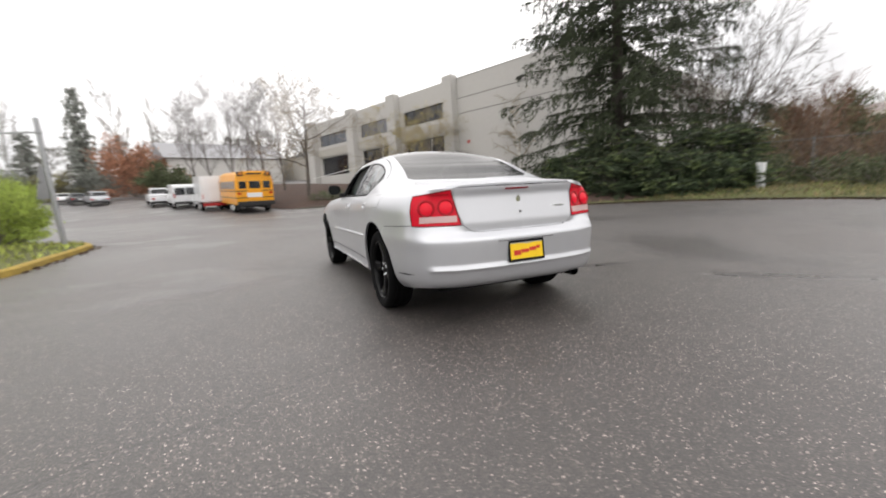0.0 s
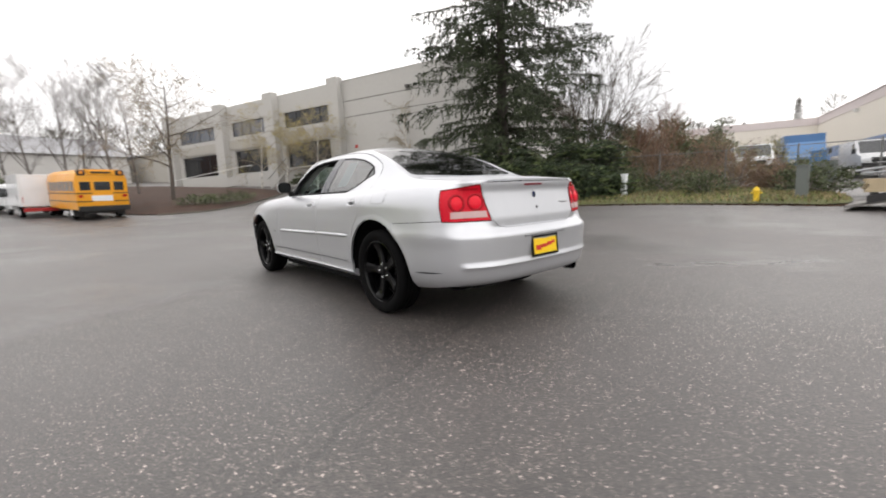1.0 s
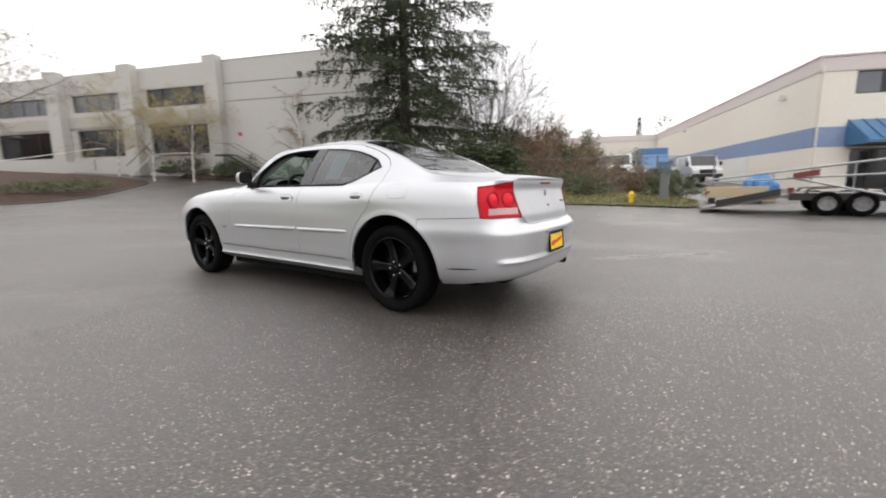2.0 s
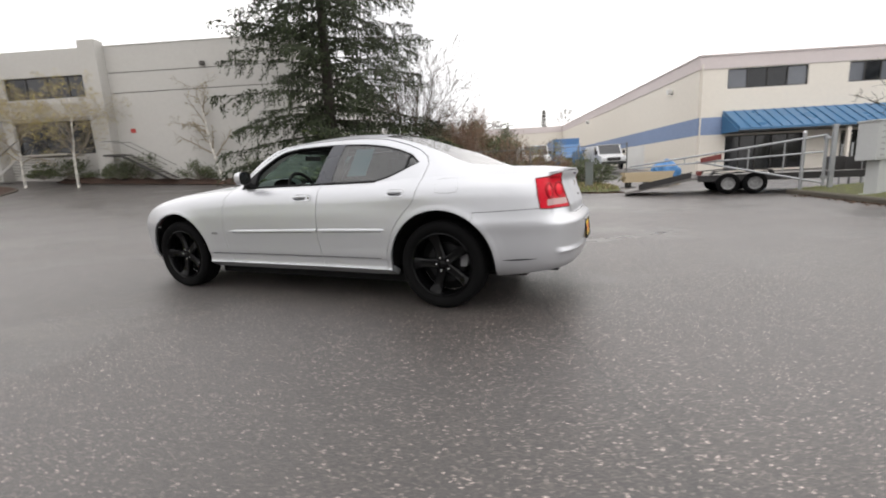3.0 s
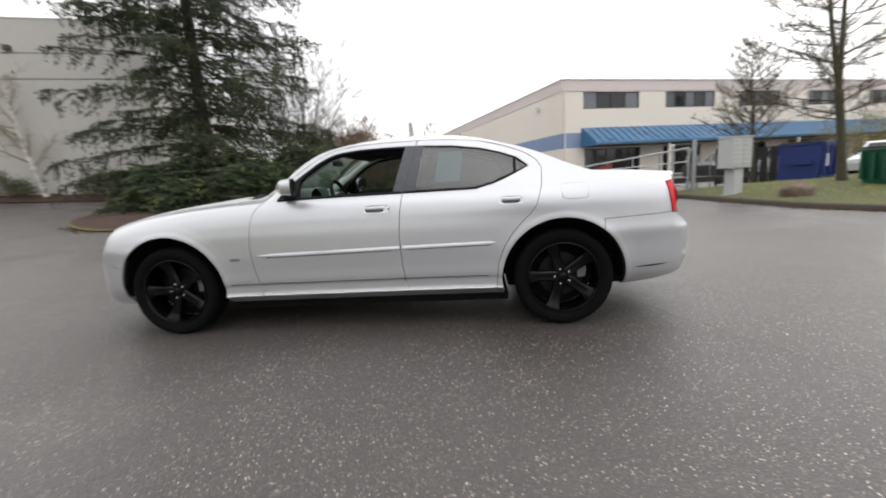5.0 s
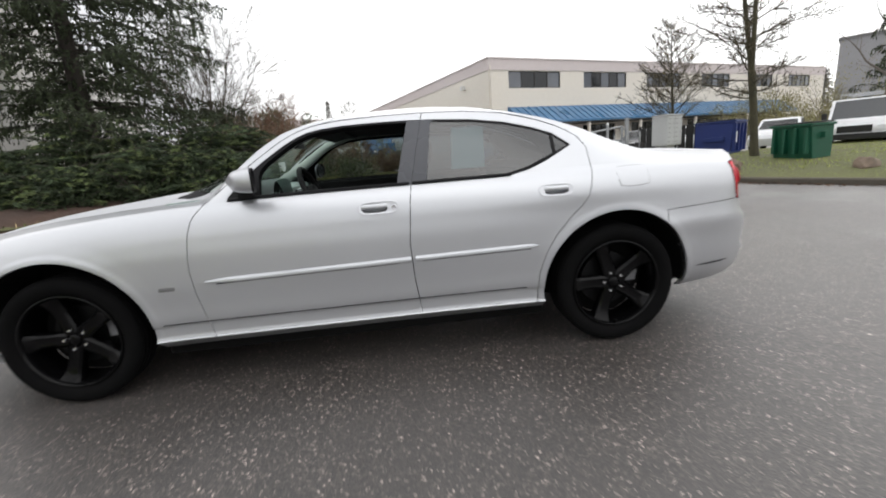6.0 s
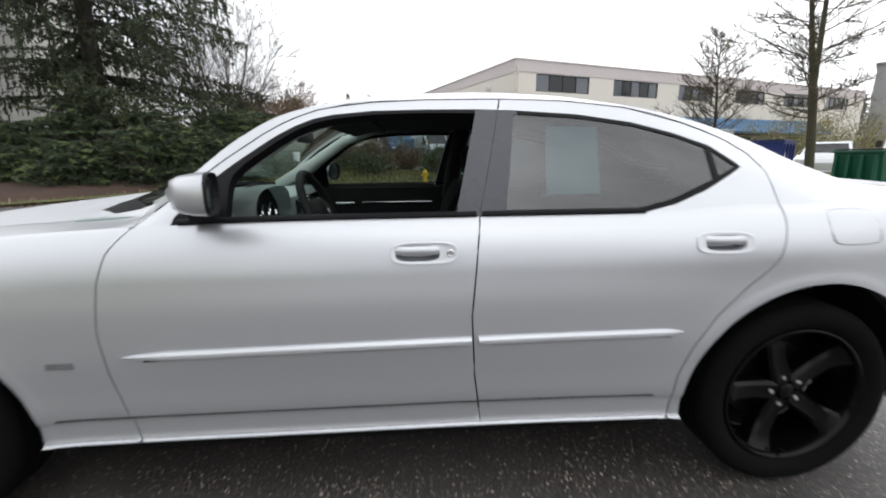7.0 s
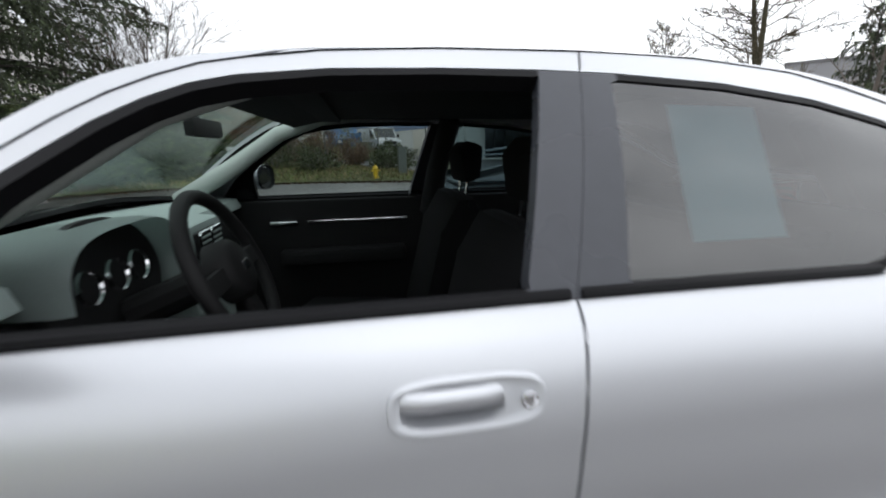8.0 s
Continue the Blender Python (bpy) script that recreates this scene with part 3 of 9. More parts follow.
def building_b():
    m = frame_of((28.3, -7.2, 0))
    b = thing("warehouse", m, "cream two-storey warehouse office with a blue metal awning", "building")
    base, top, n = -0.4, 7.77, 6
    wins = [(1.72, 6.58), (9.0, 13.8), (16.3, 20.7), (23.8, 28.1), (31.2, 35.5), (38.6, 42.9)]
    doors = [(1.8, 6.75), (8.9, 12.6), (14.5, 19.5), (22.0, 27.0), (30.0, 35.0)]
    bm = bmesh.new()
    facade(bm, 0.0, 46.0, base, 6.9, 0.0, 0.3, [(a, 5.66, c, 6.86) for a, c in wins] + [(a, 0.55, c, 2.75) for a, c in doors])
    part("front_wall", bm, CREAM, b)
    part("parapet", boxm((-0.04, -0.04, 6.902), (46.04, 0.34, top - 0.1), 0.01), PINK_GREY, b)
    part("parapet_cap", boxm((-0.09, -0.09, top - 0.098), (46.09, 0.4, top), 0.01), PINK_GREY, b)
    for a, c in wins:
        window("window", a + 0.002, 5.662, c - 0.002, 6.858, 0.05, (GREY_GLASS, DARK_GLASS, DARK_GLASS, GREY_GLASS) if a < 8 else (GREY_GLASS, DARK_GLASS), b, 3 if a < 8 else 4)
    for a, c in doors:
        window("shop_window", a + 0.002, 0.552, c - 0.002, 2.748, 0.12, DARK_GLASS, b, 4)
    # blue bands
    part("front_band", boxm((-0.012, -0.012, 2.87), (1.5, 0.0, 3.96)), BLUE_PAINT, b)
    part("side_band", boxm((-0.012, 0.004, 2.87), (0.0, 38.0, 3.96)), BLUE_PAINT, b)
    part("side_wall", boxm((0.0, 0.302, base), (0.3, 38.0, 6.9)), CREAM, b)
    part("side_parapet", boxm((-0.04, 0.342, 6.902), (0.3, 38.0, top - 0.1)), PINK_GREY, b)
    part("side_cap", boxm((-0.09, 0.402, top - 0.098), (0.34, 38.0, top), 0.01), PINK_GREY, b)
    part("end_wing", boxm((-15.0, 38.0, base), (0.3, 60.0, 6.9)), CREAM, b)
    part("end_wing_parapet", boxm((-15.05, 37.95, 6.902), (0.35, 60.0, top), 0.01), PINK_GREY, b)
    part("roof", boxm((0.31, 0.35, 7.0), (45.9, 37.9, 7.2)), ROOFING, b)
    part("back_wall", boxm((0.31, 37.7, base), (46.0, 38.0, 6.9)), CREAM, b)
    part("end_wall", boxm((45.7, 0.31, base), (46.0, 37.69, 6.9)), CREAM, b)
    part("downpipe", tubem([(0.12, -0.08, 0.4), (0.12, -0.08, 7.2)], 0.05, 8), CREAM, b)
    for x in (8.0, 15.2, 21.5, 29.0):
        part("vent_stack", tubem([(x, 6.0, 7.2), (x, 6.0, 8.15)], 0.12, 8), GALV, b)
    for y in (3.6, 24.2):
        part("wall_lamp", boxm((-0.35, y - 0.15, 6.1 if y < 10 else 6.5), (-0.002, y + 0.15, 6.4 if y < 10 else 6.8), 0.04), WHITE_METAL, b)
    part("side_door", boxm((-0.03, 8.0, 0.4), (-0.002, 12.0, 2.8)), WHITE_METAL, b)
    # awning: sloped ribbed sheet on a dark fascia
    aw = part("awning", prism([(-1.8, 2.95), (-1.8, 3.08), (-0.004, 4.30), (-0.004, 4.15)], "x", 1.55, 37.0), BLUE_METAL, b, "blue standing-seam metal awning")
    k = 1.57
    while k < 37.0:
        part("rib", prism([(-1.81, 3.085), (-1.81, 3.135), (-0.006, 4.355), (-0.006, 4.305)], "x", k, k + 0.035), BLUE_METAL, aw)
        k += 0.61
    part("awning_gable", prism([(-1.78, 2.9), (-0.01, 2.9), (-0.01, 4.14), (-1.78, 2.96)], "x", 1.50, 1.549), BLUE_METAL, b)
    part("soffit", boxm((1.56, -1.76, 2.86), (37.0, -0.005, 2.94)), DARK_FRAME, b)
    for x in (7.9, 13.6, 20.7, 28.5):
        part("post", boxm((x, -1.7, base), (x + 0.18, -1.52, 2.86), 0.01), CREAM, b)
    return b


building_a()
building_b()

# ---- plants ----
BARK = mat("grey_brown_bark", (0.10, 0.085, 0.072), 0.9, vary=0.35, grain=30, big=3, bump=0.6, bump_scale=30)
FIR_BARK = mat("dark_fir_bark", (0.045, 0.038, 0.032), 0.95, vary=0.35, grain=30, big=3, bump=0.6, bump_scale=30)
MOSS_BARK = mat("mossy_olive_bark", (0.062, 0.056, 0.033), 0.95, vary=0.45, grain=22, big=2.2, bump=0.6, bump_scale=30)
MOSS_TWIG = mat("olive_brown_fine_twigs", (0.085, 0.070, 0.044), 0.9, vary=0.3, grain=10, big=1)
TWIG = mat("grey_twigs", (0.20, 0.175, 0.155), 0.9, vary=0.25, grain=10, big=1)
BIRCH_TWIG = mat("tan_birch_twigs", (0.25, 0.21, 0.155), 0.9, vary=0.25, grain=10, big=1)
DARK_TWIG = mat("olive_brown_twigs", (0.082, 0.067, 0.05), 0.9, vary=0.25, grain=10, big=1)
STREET_TWIG = mat("grey_brown_street_twigs", (0.125, 0.11, 0.10), 0.9, vary=0.2, grain=10, big=1)
TWIG_RED = mat("russet_twigs", (0.16, 0.085, 0.055), 0.9, vary=0.3, grain=10, big=1)
BIRCH = mat("white_birch_bark", (0.50, 0.48, 0.44), 0.8, vary=0.75, grain=6, big=2.2, bump=0.3)
NEEDLE = mat("dark_fir_needles", (0.031, 0.042, 0.017), 0.8, vary=0.4, grain=2, big=0.5, random_amount=0.6, island=True)
JUNIPER = mat("juniper_green", (0.040, 0.060, 0.026), 0.85, vary=0.45, grain=2.5, big=0.6, random_amount=0.7, island=True)
JUNIPER_TIP = mat("juniper_green_tips", (0.112, 0.145, 0.052), 0.85, vary=0.4, grain=2.5, big=0.6, random_amount=0.6, island=True)
SPRING = mat("fresh_yellow_green_leaf", (0.36, 0.45, 0.10), 0.8, vary=0.35, grain=2, big=0.8, random_amount=0.5, island=True)
BUD = mat("yellow_green_catkins", (0.42, 0.34, 0.10), 0.8, vary=0.3, random_amount=0.4, island=True)
HEDGE = mat("dull_green_shrub_leaf", (0.088, 0.105, 0.052), 0.85, vary=0.4, grain=3, big=0.8, random_amount=0.6, island=True)
SAPLING = mat("pale_olive_brush_leaf", (0.24, 0.22, 0.10), 0.85, vary=0.35, grain=3, big=0.8, random_amount=0.5, island=True)
RUST_LEAF = mat("rust_red_leaf", (0.34, 0.17, 0.105), 0.85, vary=0.3, random_amount=0.5, island=True)
RUSSET = mat("russet_brown_leaf", (0.20, 0.13, 0.088), 0.85, vary=0.35, grain=3, big=0.8, random_amount=0.5, island=True)
STRAW = mat("straw_blades", (0.26, 0.20, 0.11), 0.9, vary=0.3, random_amount=0.5, island=True)
LITTER = mat("brown_leaf_litter", (0.085, 0.05, 0.03), 0.9, vary=0.3, random_amount=0.6, island=True)
ROUGH_BLADE = mat("rough_verge_blades", (0.135, 0.16, 0.05), 0.85, vary=0.45, grain=3, big=0.6, random_amount=0.7, island=True)
BLADE = mat("grass_blades", (0.33, 0.375, 0.09), 0.85, vary=0.4, grain=3, big=0.6, random_amount=0.6, island=True)


def leaf_mesh(name, C, D, length, width, material, parent=None, label=""):
    """Many small pointed leaves: centres C, directions D."""
    rng = np.random.default_rng(len(C) + 7)
    C, D = np.asarray(C, float), np.asarray(D, float)
    D /= np.linalg.norm(D, axis=1)[:, None] + 1e-9
    R = rng.normal(size=C.shape)
    W = np.cross(D, R)
    W /= np.linalg.norm(W, axis=1)[:, None] + 1e-9
    L = (length * rng.uniform(0.6, 1.4, len(C)))[:, None] / 2
    H = (width * rng.uniform(0.6, 1.4, len(C)))[:, None] / 2
    V = np.stack([C - D * L, C + W * H, C + D * L, C - W * H], 1).reshape(-1, 3)
    me = bpy.data.meshes.new(name)
    me.from_pydata(V.tolist(), [], (np.arange(len(C))[:, None] * 4 + np.arange(4)).tolist())
    me.materials.append(material)
    ob = new(name, me)
    ob["kind"] = "stuff"
    if parent is not None:
        ob.parent = parent
    if label:
        ob["label"] = label
    return ob


def conifer(origin, height, spread, seed, label, needle=None, first=1.2, whorl=0.42, per=7, droop=0.10, leaf=(0.24, 0.075), dense=1.0, group=""):
    """A fir: tapered trunk, uneven whorls of limbs, each with drooping branchlets and hanging tassels of needles, open to the sky between."""
    rng = np.random.default_rng(seed)
    t = thing("fir_tree", origin, label, "tree", group)
    limbs = bmesh.new()
    C, D = [], []
    step = leaf[0] * 0.55
    z = first
    while z < height - 0.4:
        share = (z - first) / (height - first)
        n = per if share < 0.8 else max(4, per - 2)
        turn = rng.uniform(0, 6.3)
        for k in range(n):
            a = turn + 2 * math.pi * k / n + rng.normal(0, 0.25)
            L = spread * (1 - share) ** 0.62 * rng.uniform(0.42, 1.08) * (0.78 + 0.22 * min(1, share * 6)) + 0.25
            climb = 0.06 + 0.42 * share + rng.normal(0, 0.09)
            out = np.array([math.cos(a), math.sin(a), 0])
            side = np.array([-out[1], out[0], 0])
            bend = rng.normal(0, 0.10)
            z0 = z + rng.normal(0, 0.18)
            us = np.linspace(0, 1, 8)
            pts = [np.array([0, 0, z0]) + out * L * u + side * L * bend * u * u + np.array([0, 0, L * (climb * u - droop * 2.2 * u * u + droop * 0.9 * u ** 3)]) for u in us]
            P = np.array(pts)
            tube(limbs, pts, [0.055 * (1 - share) + 0.014] + [0.034 * (1 - share) * (1 - u) + 0.008 for u in us[1:]], 4, cap=False)
            m = max(4, int(L * 4.6 * dense))
            bunch, gap = rng.uniform(0, 6.3), rng.uniform(-0.8, -0.15)
            for j in range(m):
                u = 0.04 + 0.96 * (j + rng.uniform(0, 1)) / m
                if math.sin(u * L * 4.2 + bunch) < gap and u < 0.9:
                    continue
                p = np.array([np.interp(u, us, P[:, c]) for c in range(3)])
                sgn = 1 if rng.uniform() < 0.5 else -1
                bl = (0.42 + 0.68 * math.sin(math.pi * min(1.0, 0.12 + 0.88 * u)) ** 0.8) * min(1.5, 0.30 + 0.19 * L) * rng.uniform(0.55, 1.2)
                way = out * rng.uniform(0.4, 0.95) + side * sgn * rng.uniform(0.25, 1.0) + np.array([0, 0, rng.uniform(-0.35, 0.12)])
                way /= np.linalg.norm(way)
                q = max(2, int(bl / step))
                v = (np.arange(q) + rng.uniform(0, 1, q)) / q
                c = p + way * bl * v[:, None] + np.array([0, 0, -0.34 * bl]) * (v * v)[:, None]
                c = np.repeat(c, 2, 0) + rng.normal(0, leaf[0] * 0.20, (2 * q, 3))
                C.append(c)
                D.append(way + rng.normal(0, 0.45, (2 * q, 3)) + np.array([0, 0, -0.35]))
                # tassels that hang from the branchlet
                h = rng.integers(1, 4)
                w = rng.uniform(0.2, 1.0, h)
                hang = rng.uniform(0.12, 0.62, h)
                for e, f in zip(w, hang):
                    r = max(2, int(f / (step * 0.9)))
                    g = (np.arange(r) + 0.5) / r
                    C.append(p + way * bl * e + np.array([0, 0, -0.34 * bl * e * e]) - np.array([0, 0, f]) * g[:, None] + rng.normal(0, leaf[0] * 0.14, (r, 3)))
                    D.append(np.array([0, 0, -1.0]) + rng.normal(0, 0.32, (r, 3)) + way * 0.25)
        z += whorl * rng.uniform(0.7, 1.35) * (1.0 - 0.30 * share)
    part("trunk", tubem([(0, 0, -0.3), (0.02, 0, height * 0.3), (-0.03, 0.03, height * 0.65), (0, 0, height)], [0.26 * height / 16, 0.20 * height / 16, 0.11 * height / 16, 0.015], 12), FIR_BARK, t, smooth=60)
    part("limb_work", limbs, FIR_BARK, t)["kind"] = "stuff"
    leaf_mesh("crown", np.concatenate(C), np.concatenate(D), leaf[0], leaf[1], needle or NEEDLE, t)
    return t


def bare_tree(name, origin, height, seed, label, bark=None, twig=None, trunk_r=0.14, split=0.3, spread=0.75, levels=4, kids=(6, 5, 5, 4), buds=None, group="", stems=1, category="tree", lift=0.25, reach=1.0, fine_r=0.0045, slim=0.6, wild=1.0, tilt=(0.0, 0.0)):
    """A leafless tree: trunk, limbs and ever finer twigs."""
    rng = np.random.default_rng(seed)
    t = thing(name, origin, label, category, group)
    bark, twig = bark or BARK, twig or TWIG
    big, fine = bmesh.new(), bmesh.new()
    tips = []

    def grow(p, d, length, r, level):
        n = 5 if level < 2 else 4
        pts, rad = [p], [r]
        for k in range(n):
            d = d + rng.normal(0, 0.035 if level == 0 else wild * (0.10 + 0.05 * level), 3) + np.array([0, 0, 0.07 * lift * 4 if level else 0.03])
            d /= np.linalg.norm(d)
            p = p + d * length / n
            pts.append(p)
            rad.append(max(fine_r, r * (1 - 0.82 * (k + 1) / n)))
        tube(big if level < (1 if bark is BIRCH else 2) else fine, pts, rad, 8 if level == 0 else 5 if level == 1 else 3, cap=False)
        if level >= levels - 1:
            tips.extend(pts[2:])
            return
        m = kids[min(level, len(kids) - 1)]
        for k in range(m):
            u = (split if level == 0 else 0.22) + (1 - (split if level == 0 else 0.22)) * (k + rng.uniform(0.2, 0.9)) / m
            i = min(n - 1, int(u * n))
            q = pts[i] + (pts[i + 1] - pts[i]) * (u * n - i)
            dd = pts[i + 1] - pts[i]
            dd /= np.linalg.norm(dd)
            side = np.cross(dd, rng.normal(size=3))
            side /= np.linalg.norm(side)
            w = dd * (1 - spread * 0.55) + side * spread * rng.uniform(0.7, 1.2)
            w /= np.linalg.norm(w)
            grow(q, w, length * reach * (0.62 - 0.10 * level * 0.4) * rng.uniform(0.55, 1.1) * (1.15 - 0.5 * u), max(0.006, np.interp(u, np.linspace(0, 1, n + 1), rad) * slim), level + 1)

    for k in range(stems):
        a = 2 * math.pi * k / stems + rng.uniform(0, 1)
        lean = 0.0 if stems == 1 else rng.uniform(0.15, 0.45)
        grow(np.array([0.12 * math.cos(a) * (stems > 1), 0.12 * math.sin(a) * (stems > 1), -0.2]), np.array([lean * math.cos(a) + tilt[0], lean * math.sin(a) + tilt[1], 1.0]), height * rng.uniform(0.8, 1.0), trunk_r * (1 if stems == 1 else 0.6), 0)
    part("trunk", big, bark, t, smooth=60)
    part("twig_work", fine, twig, t)["kind"] = "stuff"
    if buds:
        tips = np.array(tips)
        pick = tips[rng.choice(len(tips), min(len(tips), buds[1]), replace=False)]
        leaf_mesh("bud_work", pick + rng.normal(0, 0.06, pick.shape), rng.normal(size=pick.shape) + (0, 0, -0.6), buds[2], buds[2] * 0.4, buds[0], t)
    return t


def kerb_tree(origin, height, seed, label, trunk_r, fork, clear, reach, limbs, mossy, buds=None):
    """A young street tree: one stem or a forked pair, with many near-level limbs that carry short spurs."""
    rng = np.random.default_rng(seed)
    t = thing("kerb_tree", origin, label, "tree")
    big, fine = bmesh.new(), bmesh.new()
    tips = []

    def bend(p, d, length, n, curl, lift):
        pts = [np.array(p, float)]
        for k in range(n):
            d = d + rng.normal(0, curl, 3) + np.array([0, 0, lift])
            d = d / np.linalg.norm(d)
            pts.append(pts[-1] + d * length / n)
        return pts

    stems = []
    if fork:
        foot = bend((0, 0, -0.2), np.array([0.06, 0.09, 1.0]), fork + 0.2, 7, 0.008, 0.0)
        tube(big, foot, [trunk_r * v for v in (1.5, 1.12, 1.0, 0.95, 0.92, 0.9, 0.92, 0.95)], 10, cap=False)
        for k in range(2):
            a = 0.66 + math.pi * k
            stems.append((foot[-1] - np.array([0, 0, 0.1]), np.array([0.085 * math.cos(a) + 0.06, 0.085 * math.sin(a) + 0.09, 1.0]), height - fork, trunk_r * 0.66))
        for k in range(9):
            stems_at = foot[5] + (foot[-1] - foot[5]) * k / 9
            limb(big, fine, tips, rng, bend, stems_at, rng.uniform(0, 6.3), reach * rng.uniform(0.6, 0.9), 0.022)
    else:
        stems.append((np.array([0, 0, -0.2]), np.array([0.01, 0.02, 1.0]), height + 0.2, trunk_r))
    for p, d, length, r in stems:
        pts = bend(p, d, length, 10, 0.035, 0.03)
        tube(big, pts, [r * (1 - 0.9 * k / 10) + 0.004 for k in range(11)], 8, cap=False)
        n = limbs // len(stems)
        for k in range(n):
            z = clear + (height - clear) * (k + rng.uniform(0, 0.8)) / n if not fork else fork + 0.15 + (height - fork) * 0.95 * (k + rng.uniform(0, 0.8)) / n
            u = min(0.97, max(0.02, (z - p[2]) / length)) * 10
            i = min(9, int(u))
            q = pts[i] + (pts[i + 1] - pts[i]) * (u - i)
            share = (z - clear) / (height - clear)
            limb(big, fine, tips, rng, bend, q, 2.4 * k + rng.uniform(-0.5, 0.5), reach * (1.05 - 0.80 * share) * rng.uniform(0.65, 1.1), max(0.010, 0.024 * (1 - 0.6 * share)), 0.0 if fork else 0.35)
    part("trunk", big, MOSS_BARK, t, "mossy dark bark" if mossy else "", smooth=60)
    part("twig_work", fine, MOSS_TWIG, t)["kind"] = "stuff"
    if buds:
        tips = np.array(tips)
        pick = tips[rng.choice(len(tips), min(len(tips), buds[1]), replace=False)]
        leaf_mesh("bud_work", pick + rng.normal(0, 0.04, pick.shape), rng.normal(size=pick.shape) + (0, 0, -0.3), buds[2], buds[2] * 0.4, buds[0], t)
    return t


def limb(big, fine, tips, rng, bend, q, a, length, r, rise_by=0.0):
    """One limb of a kerb tree with its twigs and spurs."""
    pts = bend(q, np.array([math.cos(a), math.sin(a), rng.uniform(0.0, 0.55) + rise_by]), length, 6, 0.10, 0.03)
    tube(big, pts, [max(0.007, r * (1 - 0.8 * k / 6)) for k in range(7)], 5, cap=False)
    for k in range(int(7 + length * 8.5)):
        u = rng.uniform(0.12, 1.0) * 6
        i = min(5, int(u))
        d = pts[i + 1] - pts[i]
        d = d / np.linalg.norm(d)
        w = d * 0.75 + rng.normal(0, 0.55, 3) + np.array([0, 0, 0.15])
        twig = bend(pts[i] + (pts[i + 1] - pts[i]) * (u - i), w / np.linalg.norm(w), rng.uniform(0.22, 0.62) * (1.1 - 0.08 * u) * min(1.0, length * 0.6), 3, 0.16, 0.04)
        tube(fine, twig, [0.0095, 0.0085, 0.0075, 0.006], 3, cap=False)
        tips.extend(twig[1:])
        for j in range(2):
            e = twig[1 + j % 2] + (twig[2 + j % 2] - twig[1 + j % 2]) * rng.uniform(0, 1)
            v = rng.normal(0, 1, 3) + np.array([0, 0, 0.3])
            spur = bend(e, v / np.linalg.norm(v) * 0.7 + d * 0.5, rng.uniform(0.08, 0.28), 2, 0.2, 0.02)
            tube(fine, spur, [0.006, 0.0055, 0.0045], 3, cap=False)
            tips.extend(spur[1:])


def shrub(name, origin, radius, height, seed, material, label, count=2200, leaf=(0.16, 0.05), up=0.5, category="shrub", group="", ragged=0.25):
    """A mound of many small leaves on a few stems, thinner towards an uneven outline."""
    rng = np.random.default_rng(seed)
    t = thing(name, origin, label, category, group)
    stems = bmesh.new()
    ends = []
    for k in range(26):
        a, e = rng.uniform(0, 6.3), rng.uniform(0.1, 1.0)
        r = radius * math.sqrt(1 - e * e * 0.9) * rng.uniform(1 - ragged, 1 + ragged)
        tip = np.array([r * math.cos(a), r * math.sin(a), height * e * rng.uniform(1 - ragged, 1 + ragged * 0.6)])
        mid = tip * (0.5, 0.5, 0.62)
        tube(stems, [(0, 0, -0.1), mid, tip], [0.03, 0.016, 0.006], 4, cap=False)
        ends.append((mid, tip))
    part("stem_work", stems, TWIG, t)["kind"] = "stuff"
    C, D = [], []
    for k in range(count):
        mid, tip = ends[rng.integers(len(ends))]
        u = rng.uniform(0.05, 1.08) ** 0.8
        p = mid + (tip - mid) * u if u > 0.25 else mid * (0.4 + 2.4 * u)
        c = p + rng.normal(0, 0.14 * radius, 3) * (1, 1, 0.6)
        c[2] = max(c[2], 0.02)
        C.append(c)
        d = tip / (np.linalg.norm(tip) + 1e-6)
        D.append(d + np.array([0, 0, up]) + rng.normal(0, 0.5, 3))
    leaf_mesh("foliage", C, D, leaf[0], leaf[1], material, t)
    return t


